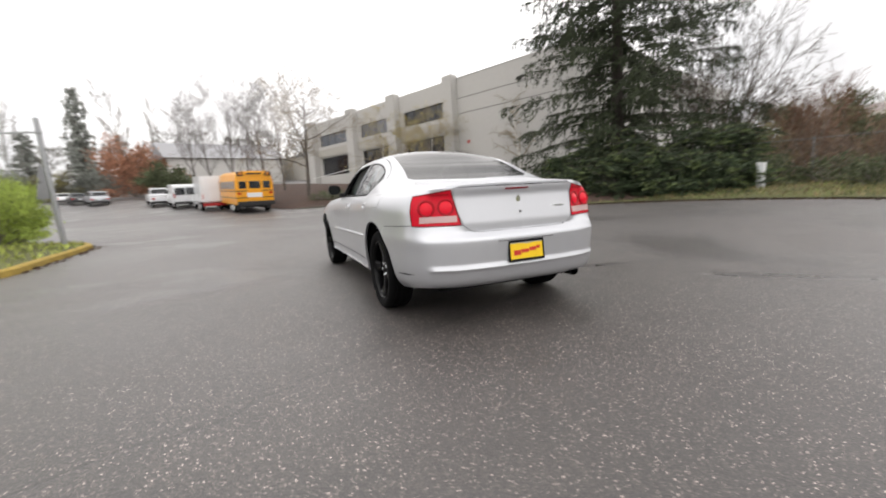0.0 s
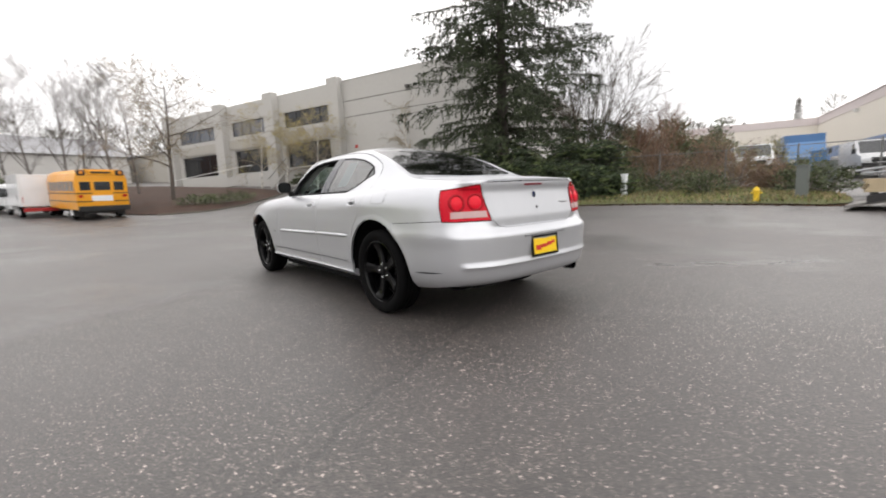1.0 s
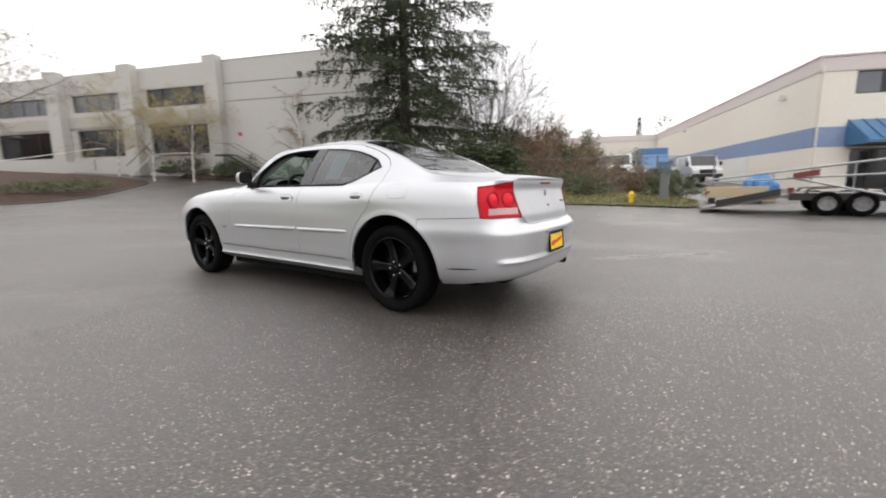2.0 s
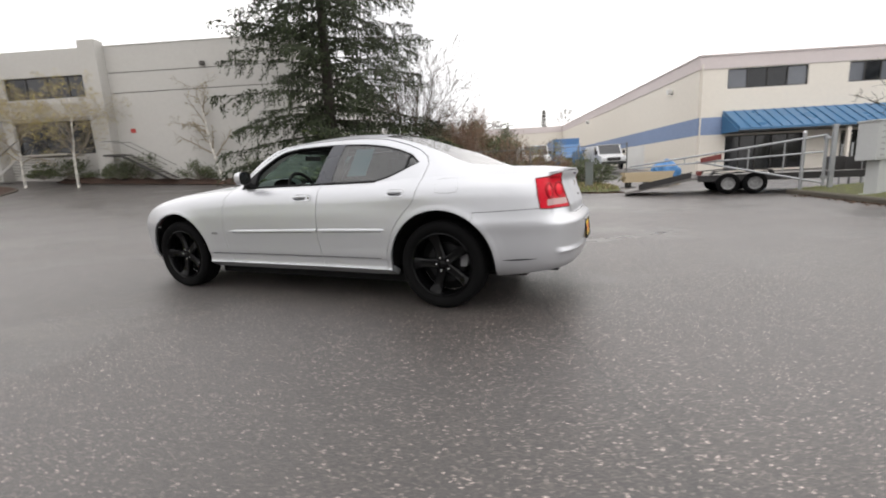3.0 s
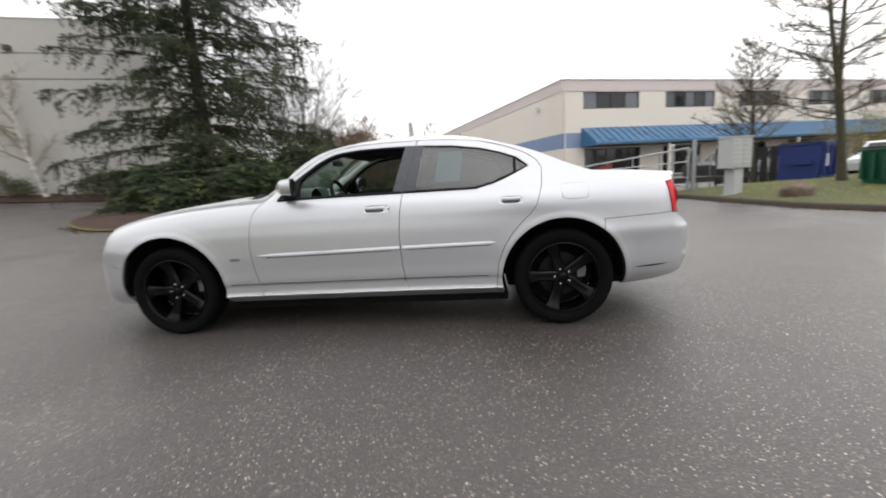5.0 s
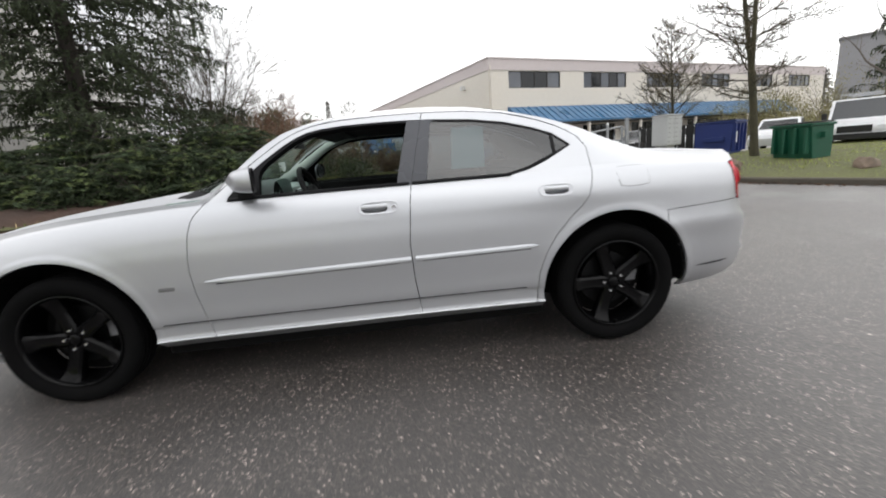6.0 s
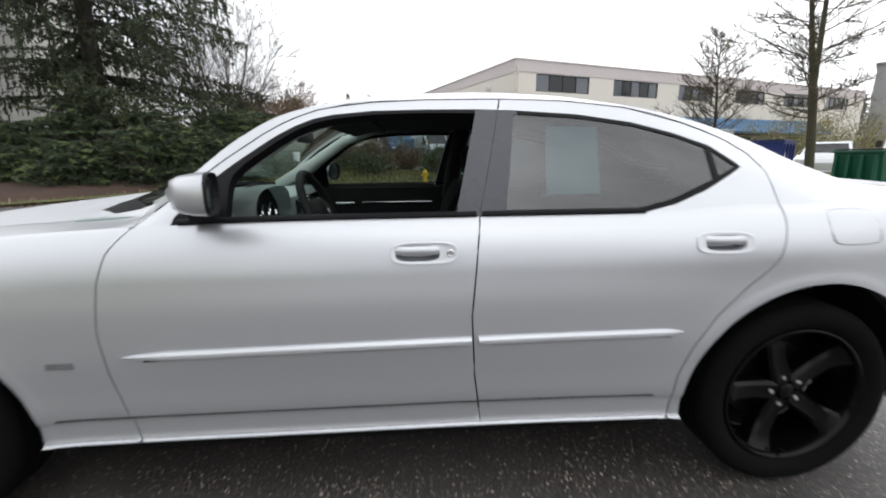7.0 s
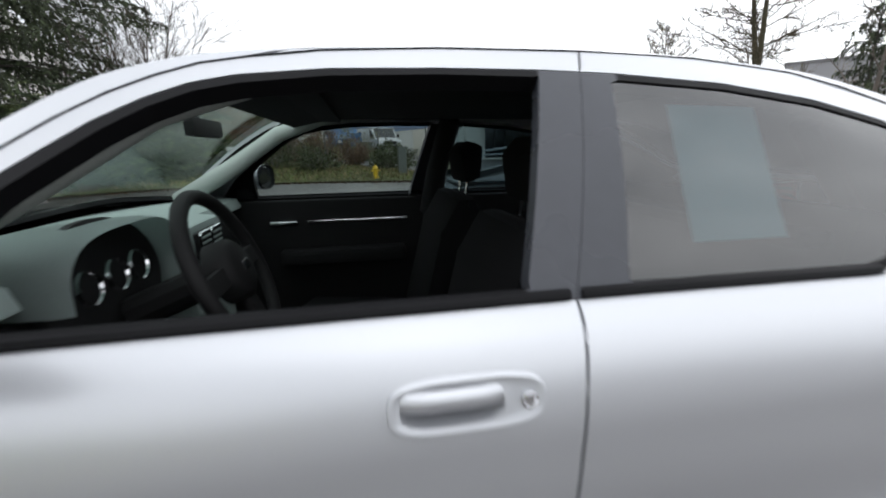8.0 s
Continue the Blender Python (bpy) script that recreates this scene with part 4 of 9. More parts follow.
def juniper(origin, radius, height, seed):
    """A spreading juniper: flat feathered sprays that reach outwards in tiers, paler at the tips."""
    rng = np.random.default_rng(seed)
    t = thing("juniper", origin, "spreading dark green juniper with paler feathery tips", "shrub", "junipers under the fir")
    stems = bmesh.new()
    C, D, E, H = [], [], [], []
    for k in range(int(62 * radius)):
        a, e = rng.uniform(0, 6.3), rng.uniform(0.02, 1.0) ** 0.85
        r = radius * math.sqrt(max(0.05, 1 - e * e * 0.85)) * rng.uniform(0.70, 1.22)
        tip = np.array([r * math.cos(a), r * math.sin(a), height * e * rng.uniform(0.8, 1.12) + 0.06])
        turn = a + rng.normal(0, 0.5)
        out = np.array([math.cos(turn), math.sin(turn), rng.uniform(0.05, 0.45)])
        out /= np.linalg.norm(out)
        L = rng.uniform(0.7, 1.5) * min(1.3, radius * 0.75)
        base = tip - out * L
        if k % 4 == 0:
            tube(stems, [(0, 0, -0.1), base * (0.6, 0.6, 0.75), base, tip], [0.03, 0.018, 0.010, 0.004], 3, cap=False)
        side = np.cross(out, (0, 0, 1.0))
        n = int(40 * L)
        for j in range(n):
            u = j / n
            for sgn in (-1, 1):
                w = (0.05 + 0.24 * math.sin(math.pi * min(1, 0.15 + 0.85 * u))) * rng.uniform(0.2, 1.0) * (1.05 - u)
                c = base + out * L * u + side * sgn * w + np.array([0, 0, -0.26 * u * u * L - 0.35 * w + rng.normal(0, 0.025)])
                d = out + side * sgn * rng.uniform(0.25, 0.7) + np.array([0, 0, -0.30 * u]) + rng.normal(0, 0.16, 3)
                pale = u > 0.72 and e > 0.25
                (E if pale else C).append(c)
                (H if pale else D).append(d)
    for k in range(int(900 * radius)):
        p = rng.normal(0, 1, 3)
        p = p / np.linalg.norm(p) * (radius, radius, height) * rng.uniform(0.35, 0.85)
        C.append(np.abs(p) * (np.sign(p[0]), np.sign(p[1]), 1))
        D.append(rng.normal(0, 1, 3))
    part("stem_work", stems, BARK, t)["kind"] = "stuff"
    leaf_mesh("foliage", C, D, 0.17, 0.036, JUNIPER, t)
    leaf_mesh("pale_tip", E, H, 0.15, 0.030, JUNIPER_TIP, t, "paler yellow-green growth")
    return t


def ground_at(x, y, up=0.0):
    return (x, y, rise(x, y) + up)


# the big fir and the junipers under it
conifer(ground_at(16.5, 12.6, 0.2), 22.0, 6.7, 3, "tall dark green fir with drooping open branches", first=0.5, dense=2.0, whorl=0.68, per=7, leaf=(0.17, 0.060), droop=0.15)
spots = [(11.9, 10.6, 1.5, 1.5), (12.8, 8.9, 1.7, 2.0), (13.7, 7.4, 1.6, 1.9), (14.6, 6.2, 1.5, 1.7), (15.8, 5.6, 1.4, 1.6), (14.6, 9.6, 1.9, 2.9), (15.8, 7.9, 1.8, 2.9), (12.4, 12.4, 1.6, 1.9), (13.6, 13.8, 1.5, 1.8), (15.4, 15.4, 1.4, 1.6), (17.2, 6.6, 1.7, 2.6), (14.0, 11.6, 1.9, 3.1), (18.4, 8.0, 1.8, 3.0)]
for k, (x, y, r, h) in enumerate(spots):
    juniper(ground_at(x, y, 0.2), r, h, 40 + k)

# bare trees
bare_tree("bare_tree", ground_at(20.4, 9.6, 0.2), 7.3, 5, "leafless many-stemmed tree behind the junipers", stems=9, fine_r=0.0065, trunk_r=0.12, split=0.16, spread=0.50, kids=(11, 9, 6), lift=0.10, bark=DARK_TWIG, twig=DARK_TWIG, reach=0.85, slim=0.5, wild=0.45)
bare_tree("bare_tree", ground_at(23.5, 7.0, 0.2), 4.0, 6, "leafless many-stemmed tree behind the junipers", stems=8, trunk_r=0.08, split=0.2, spread=0.45, kids=(9, 7, 6), lift=0.12, bark=TWIG_RED, twig=TWIG_RED, slim=0.5, wild=0.5)
bare_tree("bare_tree", ground_at(1.67, 29.67, 0.6), 8.6, 11, "small spreading leafless tree on the bark bed", trunk_r=0.15, split=0.28, spread=1.0, kids=(13, 11, 10), lift=0.04, reach=1.05, twig=BIRCH_TWIG, fine_r=0.010, wild=0.8, buds=(BUD, 500, 0.07))
for k, (x, y, h) in enumerate(((-3.9, 35.5, 10.5), (-1.2, 33.5, 9.5), (-6.0, 41.5, 11.5), (0.4, 38.5, 10.5), (-8.0, 47.0, 12.0), (-2.8, 45.0, 11.5))):
    bare_tree("street_tree", ground_at(x, y, 0.5), 0.84 * h, 20 + k, "leafless grey street tree with upright limbs", bark=STREET_TWIG, twig=STREET_TWIG, slim=0.5, trunk_r=0.10, split=0.2, spread=0.55, kids=(14, 10, 9), lift=0.32, group="street trees along the bed")
bare_tree("birch_tree", ground_at(17.5, 23.0, 0.45), 8.0, 31, "slim white-barked birch against the plain wall", bark=BIRCH, twig=BIRCH_TWIG, trunk_r=0.14, split=0.24, spread=0.7, kids=(17, 9, 9), lift=-0.10, reach=0.62, fine_r=0.0034, tilt=(-0.10, 0.24), buds=(BUD, 900, 0.05))
for k, (x, y, h) in enumerate(((12.6, 30.6, 6.5), (9.2, 35.0, 7.0), (11.0, 33.4, 6.0))):
    bare_tree("birch_tree", ground_at(x, y, 0.1), h, 33 + k, "white-barked birch with yellow-green catkins", bark=BIRCH, twig=BIRCH_TWIG, trunk_r=0.09, split=0.25, spread=0.65, kids=(14, 9, 9), lift=-0.2, buds=(BUD, 5000, 0.085), group="birches by the offices")
kerb_tree(ground_at(9.35, -11.5, 0.3), 8.6, 8, "bare dark twin-stemmed tree on the grass strip", 0.115, 2.6, 1.7, 2.9, 62, True)
kerb_tree(ground_at(13.6, -11.6, 0.2), 5.1, 9, "small bare tree with pale green buds", 0.075, 0.0, 1.2, 2.5, 46, False, (BUD, 900, 0.045))
bare_tree("kerb_tree", ground_at(12.5, -19.5, 0.2), 7.0, 14, "bare tree beside the parked vans", trunk_r=0.14, split=0.25, spread=0.8, kids=(9, 6, 4, 4), lift=0.15)

# shrubs
WALL_BED = rounded([(12.6, 34.4), (13.6, 32.0), (15.6, 27.4), (17.2, 22.6), (18.6, 18.6), (19.9, 18.9), (18.3, 23.6), (16.6, 28.2), (15.2, 31.6), (14.4, 34.4)], 1)
tagged(part("bed_wall", patch(WALL_BED, 0.5, mound(0.05, 0.55, 0.5)), MULCH, smooth=180), "narrow bark bed along the office wall", "planting bed", kind="structure")
for k, (x, y, r, h) in enumerate(((15.6, 28.7, 1.5, 1.5), (14.9, 30.0, 1.0, 1.1), (17.0, 24.7, 1.2, 1.15), (18.4, 20.5, 1.3, 1.3), (18.9, 19.3, 1.2, 1.4), (13.4, 32.9, 1.2, 1.4), (12.4, 34.2, 0.8, 1.0))):
    shrub("wall_shrub", ground_at(x, y, 0.40), r, h, 70 + k, HEDGE, "low rounded green shrub at the wall's foot", 1900, (0.13, 0.05), group="shrubs along the office wall")
for k, (x, y, r, h) in enumerate(((2.6, 26.4, 1.3, 0.5), (4.2, 27.2, 1.4, 0.5), (3.2, 28.3, 1.2, 0.5), (5.6, 29.0, 1.2, 0.5))):
    shrub("ground_cover", ground_at(x, y, 0.35), r, h, 80 + k, HEDGE, "low green ground cover on bark mulch", 700, (0.14, 0.06), group="ground cover on the bark bed")
for k, (x, y, r, h) in enumerate(((19.6, 7.4, 1.5, 2.8), (20.8, 5.6, 1.6, 3.0), (21.6, 3.6, 1.5, 2.8), (20.5, 1.8, 1.2, 2.1), (22.8, 0.4, 1.3, 2.0), (19.6, 0.2, 0.8, 1.2), (22.4, 7.6, 1.8, 3.4), (23.6, 5.4, 1.8, 3.3), (24.6, 3.2, 1.7, 3.0), (25.2, 7.8, 2.0, 3.5), (21.4, 9.4, 1.7, 3.3), (24.0, 10.4, 2.0, 3.6))):
    shrub("brush", ground_at(x, y, 0.2), r, h, 90 + k, RUSSET if k % 4 else SAPLING, "tangled russet brush behind the fence", 3600, (0.12, 0.028), 0.9, group="brush along the fence", ragged=0.42)
for k, (x, y, r, h) in enumerate(((29.5, 7.4, 2.4, 3.4), (32.0, 9.9, 2.8, 4.0), (34.5, 8.0, 2.6, 3.6), (30.5, 12.0, 2.6, 4.2))):
    shrub("evergreen_screen", ground_at(x, y, 0.0), r, h, 150 + k, HEDGE, "dark evergreen hedge tree behind the brush", 6000, (0.28, 0.08), 0.6, group="evergreens behind the brush", ragged=0.3)
for k, (x, y, r, h) in enumerate(((20.0, -31.0, 2.6, 3.0), (24.5, -29.0, 2.4, 2.8), (28.5, -30.5, 2.8, 3.4), (33.0, -31.0, 3.0, 3.6), (15.5, -33.0, 2.6, 3.2), (30.0, -44.0, 4.2, 6.2), (34.5, -41.0, 4.0, 6.8), (39.0, -38.0, 4.4, 6.0), (27.0, -50.0, 4.2, 6.6), (22.5, -52.0, 4.4, 6.4))):
    shrub("olive_brush", ground_at(x, y, 0.0), r, h, 160 + k, SAPLING, "pale olive thicket beyond the parked vans", 3200, (0.2, 0.05), 0.8, group="thicket beyond the vans", ragged=0.4)
for k, (x, y, r, h) in enumerate(((17.2, -1.2, 1.0, 1.15), (18.2, -1.6, 1.0, 1.2), (16.6, 1.8, 0.9, 1.0), (17.4, 3.6, 1.0, 1.3), (17.2, 5.2, 1.0, 1.5))):
    shrub("brush", ground_at(x, y, 0.15), r, h, 110 + k, HEDGE, "dark green bush on the rough verge", 1500, (0.12, 0.05), 0.3, group="bushes on the verge", ragged=0.3)
for k, (x, y, r, h) in enumerate(((-8.8, 7.4, 1.2, 2.7), (-9.5, 9.4, 1.4, 3.2), (-11.0, 7.9, 1.5, 3.0), (-8.2, 10.2, 0.8, 2.1), (-12.0, 10.2, 1.5, 3.2), (-9.0, 5.9, 0.9, 1.6), (-10.2, 7.0, 1.2, 2.8), (-8.15, 8.8, 0.9, 2.6), (-12.8, 8.2, 1.4, 3.0))):
    shrub("bright_shrub", ground_at(x, y, 0.2), r, h, 120 + k, SPRING, "bright yellow-green shrub in spring leaf", 9000, (0.11, 0.022), 1.3, group="shrubs behind the yellow kerb", ragged=0.3)


def grass(name, poly, count, seed, material, height, label, bare=None):
    """Blades of grass over an outline, as one stuff object."""
    rng = np.random.default_rng(seed)
    xs, ys = [p[0] for p in poly], [p[1] for p in poly]
    pts = np.c_[rng.uniform(min(xs), max(xs), count * 3), rng.uniform(min(ys), max(ys), count * 3)]
    d = poly_sd(poly)(pts)
    near = np.hypot(pts[:, 0] + 3, pts[:, 1] + 2) < 26
    if bare:
        near &= poly_sd(bare)(pts) < 0
    pts, d = pts[(d > 0.06) & near][:count], d[(d > 0.06) & near][:count]
    C = np.array([(x, y, rise(x, y) + 0.05 + 0.27 * (1 - math.exp(-e / 1.6)) + height * 0.35) for (x, y), e in zip(pts, d)])
    D = rng.normal(0, 0.35, C.shape) + (0, 0, 1.0)
    ob = leaf_mesh(name, C, D, height, height * 0.16, material)
    return tagged(ob, label, "grass", kind="stuff")


grass("grass_east", EAST, 14000, 1, ROUGH_BLADE, 0.15, "rough green and straw-coloured verge grass", EAST_BED)
grass("grass_south", SOUTH, 22000, 2, BLADE, 0.09, "short mown green grass")
grass("grass_west", WEST, 9000, 3, BLADE, 0.20, "long green grass behind the kerb")


def far_woods():
    """A ring of distant trees, firs and bare crowns, as one object of stuff."""
    rng = np.random.default_rng(77)
    C, D = [], []
    for k in range(150):
        a = rng.uniform(0, 2 * math.pi)
        deg = math.degrees(a)
        # open towards the sheds in the east
        if -40 < (deg if deg < 180 else deg - 360) < 62:
            r = rng.uniform(120, 170)
        else:
            r = rng.uniform(75, 150)
        x, y = r * math.cos(a), r * math.sin(a)
        h, fir = rng.uniform(6, 12) * (1.0 if r < 110 else 1.1), rng.uniform() < 0.35
        base = rise(x, y)
        n = 420 if fir else 300
        z = rng.uniform(0.05, 1, n) ** 0.8 * h
        wide = (1 - z / h) * h * 0.17 + 0.2 if fir else np.sqrt(np.clip(1 - ((z / h - 0.6) / 0.45) ** 2, 0.02, 1)) * h * 0.28
        ang, rad = rng.uniform(0, 6.3, n), np.sqrt(rng.uniform(0, 1, n)) * wide
        C.append(np.c_[x + rad * np.cos(ang), y + rad * np.sin(ang), base + z])
        D.append(np.c_[np.cos(ang), np.sin(ang), np.full(n, -0.3 if fir else 1.2)] + rng.normal(0, 0.4, (n, 3)))
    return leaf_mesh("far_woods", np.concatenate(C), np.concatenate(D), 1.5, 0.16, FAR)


# Distance haze is painted into these three pale colours.
HAZY_TWIG = mat("haze_paled_twigs", (0.40, 0.385, 0.37), 0.9, vary=0.15)
HAZY = mat("haze_paled_needles", (0.25, 0.262, 0.235), 0.9, vary=0.3, grain=2, big=0.5, random_amount=0.4, island=True)
FAR = mat("haze_paled_woodland", (0.19, 0.185, 0.165), 0.95, vary=0.3, grain=0.5, big=0.05, random_amount=0.35, island=True)
tagged(far_woods(), "distant woodland of firs and bare trees, coloured pale for haze", "woods", kind="stuff")
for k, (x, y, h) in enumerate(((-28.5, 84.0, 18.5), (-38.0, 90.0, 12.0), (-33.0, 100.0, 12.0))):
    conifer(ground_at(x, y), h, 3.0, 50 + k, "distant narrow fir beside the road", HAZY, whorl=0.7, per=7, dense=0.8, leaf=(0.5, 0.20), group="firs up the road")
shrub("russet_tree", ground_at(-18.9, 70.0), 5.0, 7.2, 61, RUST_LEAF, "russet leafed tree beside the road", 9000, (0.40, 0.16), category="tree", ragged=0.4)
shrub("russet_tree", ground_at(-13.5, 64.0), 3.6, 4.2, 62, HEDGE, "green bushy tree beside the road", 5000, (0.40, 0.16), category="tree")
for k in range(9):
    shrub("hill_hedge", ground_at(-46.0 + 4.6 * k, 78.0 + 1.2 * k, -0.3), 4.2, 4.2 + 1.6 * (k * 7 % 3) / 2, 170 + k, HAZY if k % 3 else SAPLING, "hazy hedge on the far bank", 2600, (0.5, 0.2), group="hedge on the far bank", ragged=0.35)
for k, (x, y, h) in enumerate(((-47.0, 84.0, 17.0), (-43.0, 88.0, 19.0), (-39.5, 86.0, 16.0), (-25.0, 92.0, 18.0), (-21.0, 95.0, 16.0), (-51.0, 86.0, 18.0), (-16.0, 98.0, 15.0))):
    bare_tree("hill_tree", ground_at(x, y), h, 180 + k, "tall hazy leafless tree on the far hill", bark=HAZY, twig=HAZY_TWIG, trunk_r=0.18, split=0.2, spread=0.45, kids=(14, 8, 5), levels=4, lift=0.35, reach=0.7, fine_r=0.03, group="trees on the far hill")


def litter(name, line, count, width, seed, label):
    """Small brown leaves blown along an edge."""
    rng = np.random.default_rng(seed)
    pts = np.array(line, float)
    k = rng.integers(0, len(pts) - 1, count)
    u = rng.uniform(0, 1, (count, 1))
    q = pts[k] * (1 - u) + pts[k + 1] * u + rng.normal(0, width, (count, 2))
    C = np.array([(x, y, rise(x, y) + 0.012) for x, y in q])
    D = rng.normal(0, 1, C.shape) * (1, 1, 0.12)
    return tagged(leaf_mesh(name, C, D, 0.07, 0.035, LITTER), label, "leaf litter", kind="stuff")


litter("litter_south", SOUTH[2:30], 2600, 0.16, 5, "brown leaves and moss along the kerb")
litter("litter_east", EAST[2:40], 3600, 0.16, 6, "brown leaves and bark along the verge")
litter("litter_west", WEST[0:16], 900, 0.14, 7, "brown leaves along the yellow kerb")
grass("straw_east", EAST, 9000, 11, STRAW, 0.17, "dead straw-coloured stalks on the verge", EAST_BED)
grass("straw_south", SOUTH, 2000, 12, STRAW, 0.07, "dead straw-coloured stalks in the grass")

# ---- the silver sedan ----
def metallic_paint(name="silver_metallic_paint", rough=0.43, film=0.17, bead=0.16, metal=0.74, lacquer=0.8, tone=0.525):
    """Silver lacquer with rain on it; film: how blurred its gloss is, bead: the drops' height."""
    m = mat(name, (tone, tone * 1.02, tone * 1.065), rough, metal=metal, vary=0.02, grain=900, big=0.8, coat=lacquer, rvary=0.02)
    n, l = m.node_tree.nodes, m.node_tree.links
    b = n["Principled BSDF"]
    tc = [x for x in n if x.type == "TEX_COORD"][0]
    # rain drops on the lacquer
    drops, r, bp = n.new("ShaderNodeTexVoronoi"), n.new("ShaderNodeValToRGB"), n.new("ShaderNodeBump")
    drops.inputs["Scale"].default_value = 130.0
    r.color_ramp.elements[0].position, r.color_ramp.elements[0].color = 0.0, (1, 1, 1, 1)
    r.color_ramp.elements[1].position, r.color_ramp.elements[1].color = 0.28, (0, 0, 0, 1)
    l.new(tc.outputs["Object"], drops.inputs["Vector"])
    l.new(drops.outputs["Distance"], r.inputs[0])
    bp.inputs["Strength"].default_value, bp.inputs["Distance"].default_value = bead, 0.0006
    b.inputs["Coat Roughness"].default_value = film
    l.new(r.outputs[0], bp.inputs["Height"])
    l.new(bp.outputs[0], b.inputs["Coat Normal"])
    return m


def glass(name, tint, low, rough=0.0, slant=4.0):
    """Thin tinted glass: clear or tinted to look through, more mirror-like at a slant. low: the mirror's share face on."""
    m = bpy.data.materials.new(name)
    m.use_nodes = True
    n, l = m.node_tree.nodes, m.node_tree.links
    n.remove(n["Principled BSDF"])
    t, g, f, mx = n.new("ShaderNodeBsdfTransparent"), n.new("ShaderNodeBsdfGlossy"), n.new("ShaderNodeLayerWeight"), n.new("ShaderNodeMixShader")
    p, r = n.new("ShaderNodeMath"), n.new("ShaderNodeMapRange")
    p.operation, p.inputs[1].default_value = "POWER", slant
    r.inputs["To Min"].default_value, r.inputs["To Max"].default_value = low, 1.0
    t.inputs["Color"].default_value, g.inputs["Roughness"].default_value, f.inputs["Blend"].default_value = (*tint, 1), rough, 0.5
    l.new(f.outputs["Facing"], p.inputs[0])
    l.new(p.outputs[0], r.inputs["Value"])
    l.new(r.outputs[0], mx.inputs[0])
    l.new(t.outputs[0], mx.inputs[1])
    l.new(g.outputs[0], mx.inputs[2])
    l.new(mx.outputs[0], n["Material Output"].inputs[0])
    return m


PAINT = metallic_paint()
# PAINT with rain beads; lower metal and lacquer stand in for sky light.
BRIGHT_WET_PAINT = metallic_paint("rain_beaded_brightened_paint", 0.58, 0.45, 0.45, 0.36, 0.4, 0.50)
DOOR_GLASS = glass("green_door_glass", (0.36, 0.42, 0.41), 0.06)
PRIVACY = glass("privacy_glass", (0.14, 0.21, 0.235), 0.12)
CLEAR = glass("clear_green_glass", (0.62, 0.72, 0.68), 0.05)
REAR_GLASS = glass("rear_screen_glass", (0.05, 0.056, 0.06), 0.10, slant=5.0)
RUBBER = mat("black_rubber_trim", (0.007, 0.007, 0.008), 0.6, vary=0.1, spec=0.14)
PILLAR_BLACK = mat("dark_grey_pillar_film", (0.055, 0.058, 0.068), 0.30, vary=0.08, spec=0.4)
TYRE = mat("tyre_rubber", (0.0030, 0.0030, 0.0032), 0.85, vary=0.2, grain=60, big=6, bump=0.1, bump_scale=200, spec=0.10)
RIM = mat("gloss_black_alloy", (0.0022, 0.0022, 0.0025), 0.18, vary=0.2, coat=0.0, rvary=0.06, spec=0.16)
STEEL = mat("brake_steel", (0.025, 0.025, 0.026), 0.5, metal=1.0)
CHROME = mat("chrome", (0.82, 0.82, 0.84), 0.12, metal=1.0, rvary=0.04)
CALIPER = mat("cast_grey_brake", (0.20, 0.20, 0.21), 0.5, vary=0.2, grain=60)
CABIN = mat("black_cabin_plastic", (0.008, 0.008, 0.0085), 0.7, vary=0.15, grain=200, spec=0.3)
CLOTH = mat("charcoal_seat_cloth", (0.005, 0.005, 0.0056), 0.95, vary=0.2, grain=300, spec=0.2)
# The windscreen's reflection is put into this pale green.
DASH = mat("dash_plastic_with_reflection", (0.27, 0.325, 0.31), 0.6, vary=0.08, grain=300)
PILLAR_TRIM = mat("pale_grey_pillar_trim", (0.46, 0.50, 0.47), 0.7, vary=0.05, grain=200)
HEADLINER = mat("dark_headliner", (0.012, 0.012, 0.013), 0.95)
UNDER = mat("dark_underbody", (0.005, 0.005, 0.005), 0.9, spec=0.15)


MIRROR = mat("dark_mirror_glass", (0.02, 0.022, 0.022), 0.06, vary=0.05, spec=0.4, rvary=0.02)


def lens_material(name, color, rough=0.12):
    m = mat(name, color, rough, vary=0.06, grain=40, big=6, coat=0.0, rvary=0.03, spec=0.2)
    return m


RED_LENS = lens_material("red_lamp_lens", (0.54, 0.004, 0.018), 0.22)
BRIGHT_RED = lens_material("bright_red_round_lens", (0.72, 0.012, 0.030), 0.10)
DEEP_RED = lens_material("deep_red_lamp_ring", (0.30, 0.002, 0.008), 0.2)
WHITE_LENS = lens_material("clear_lamp_lens", (0.52, 0.36, 0.35))
LAMP_DARK = lens_material("dark_red_lamp_rim", (0.16, 0.004, 0.008))
YELLOW = mat("yellow_plate", (0.85, 0.56, 0.01), 0.4, vary=0.04)
PLATE_RED = mat("red_plate_script", (0.55, 0.03, 0.02), 0.4)
PAPER = mat("pale_green_white_paper", (0.62, 0.84, 0.80), 0.8, vary=0.03)
GREY_BADGE = mat("grey_badge", (0.24, 0.24, 0.25), 0.35, metal=0.6)

AXLE, TYRE_R, ARCH_R, HUB_Z = 1.524, 0.356, 0.444, 0.358


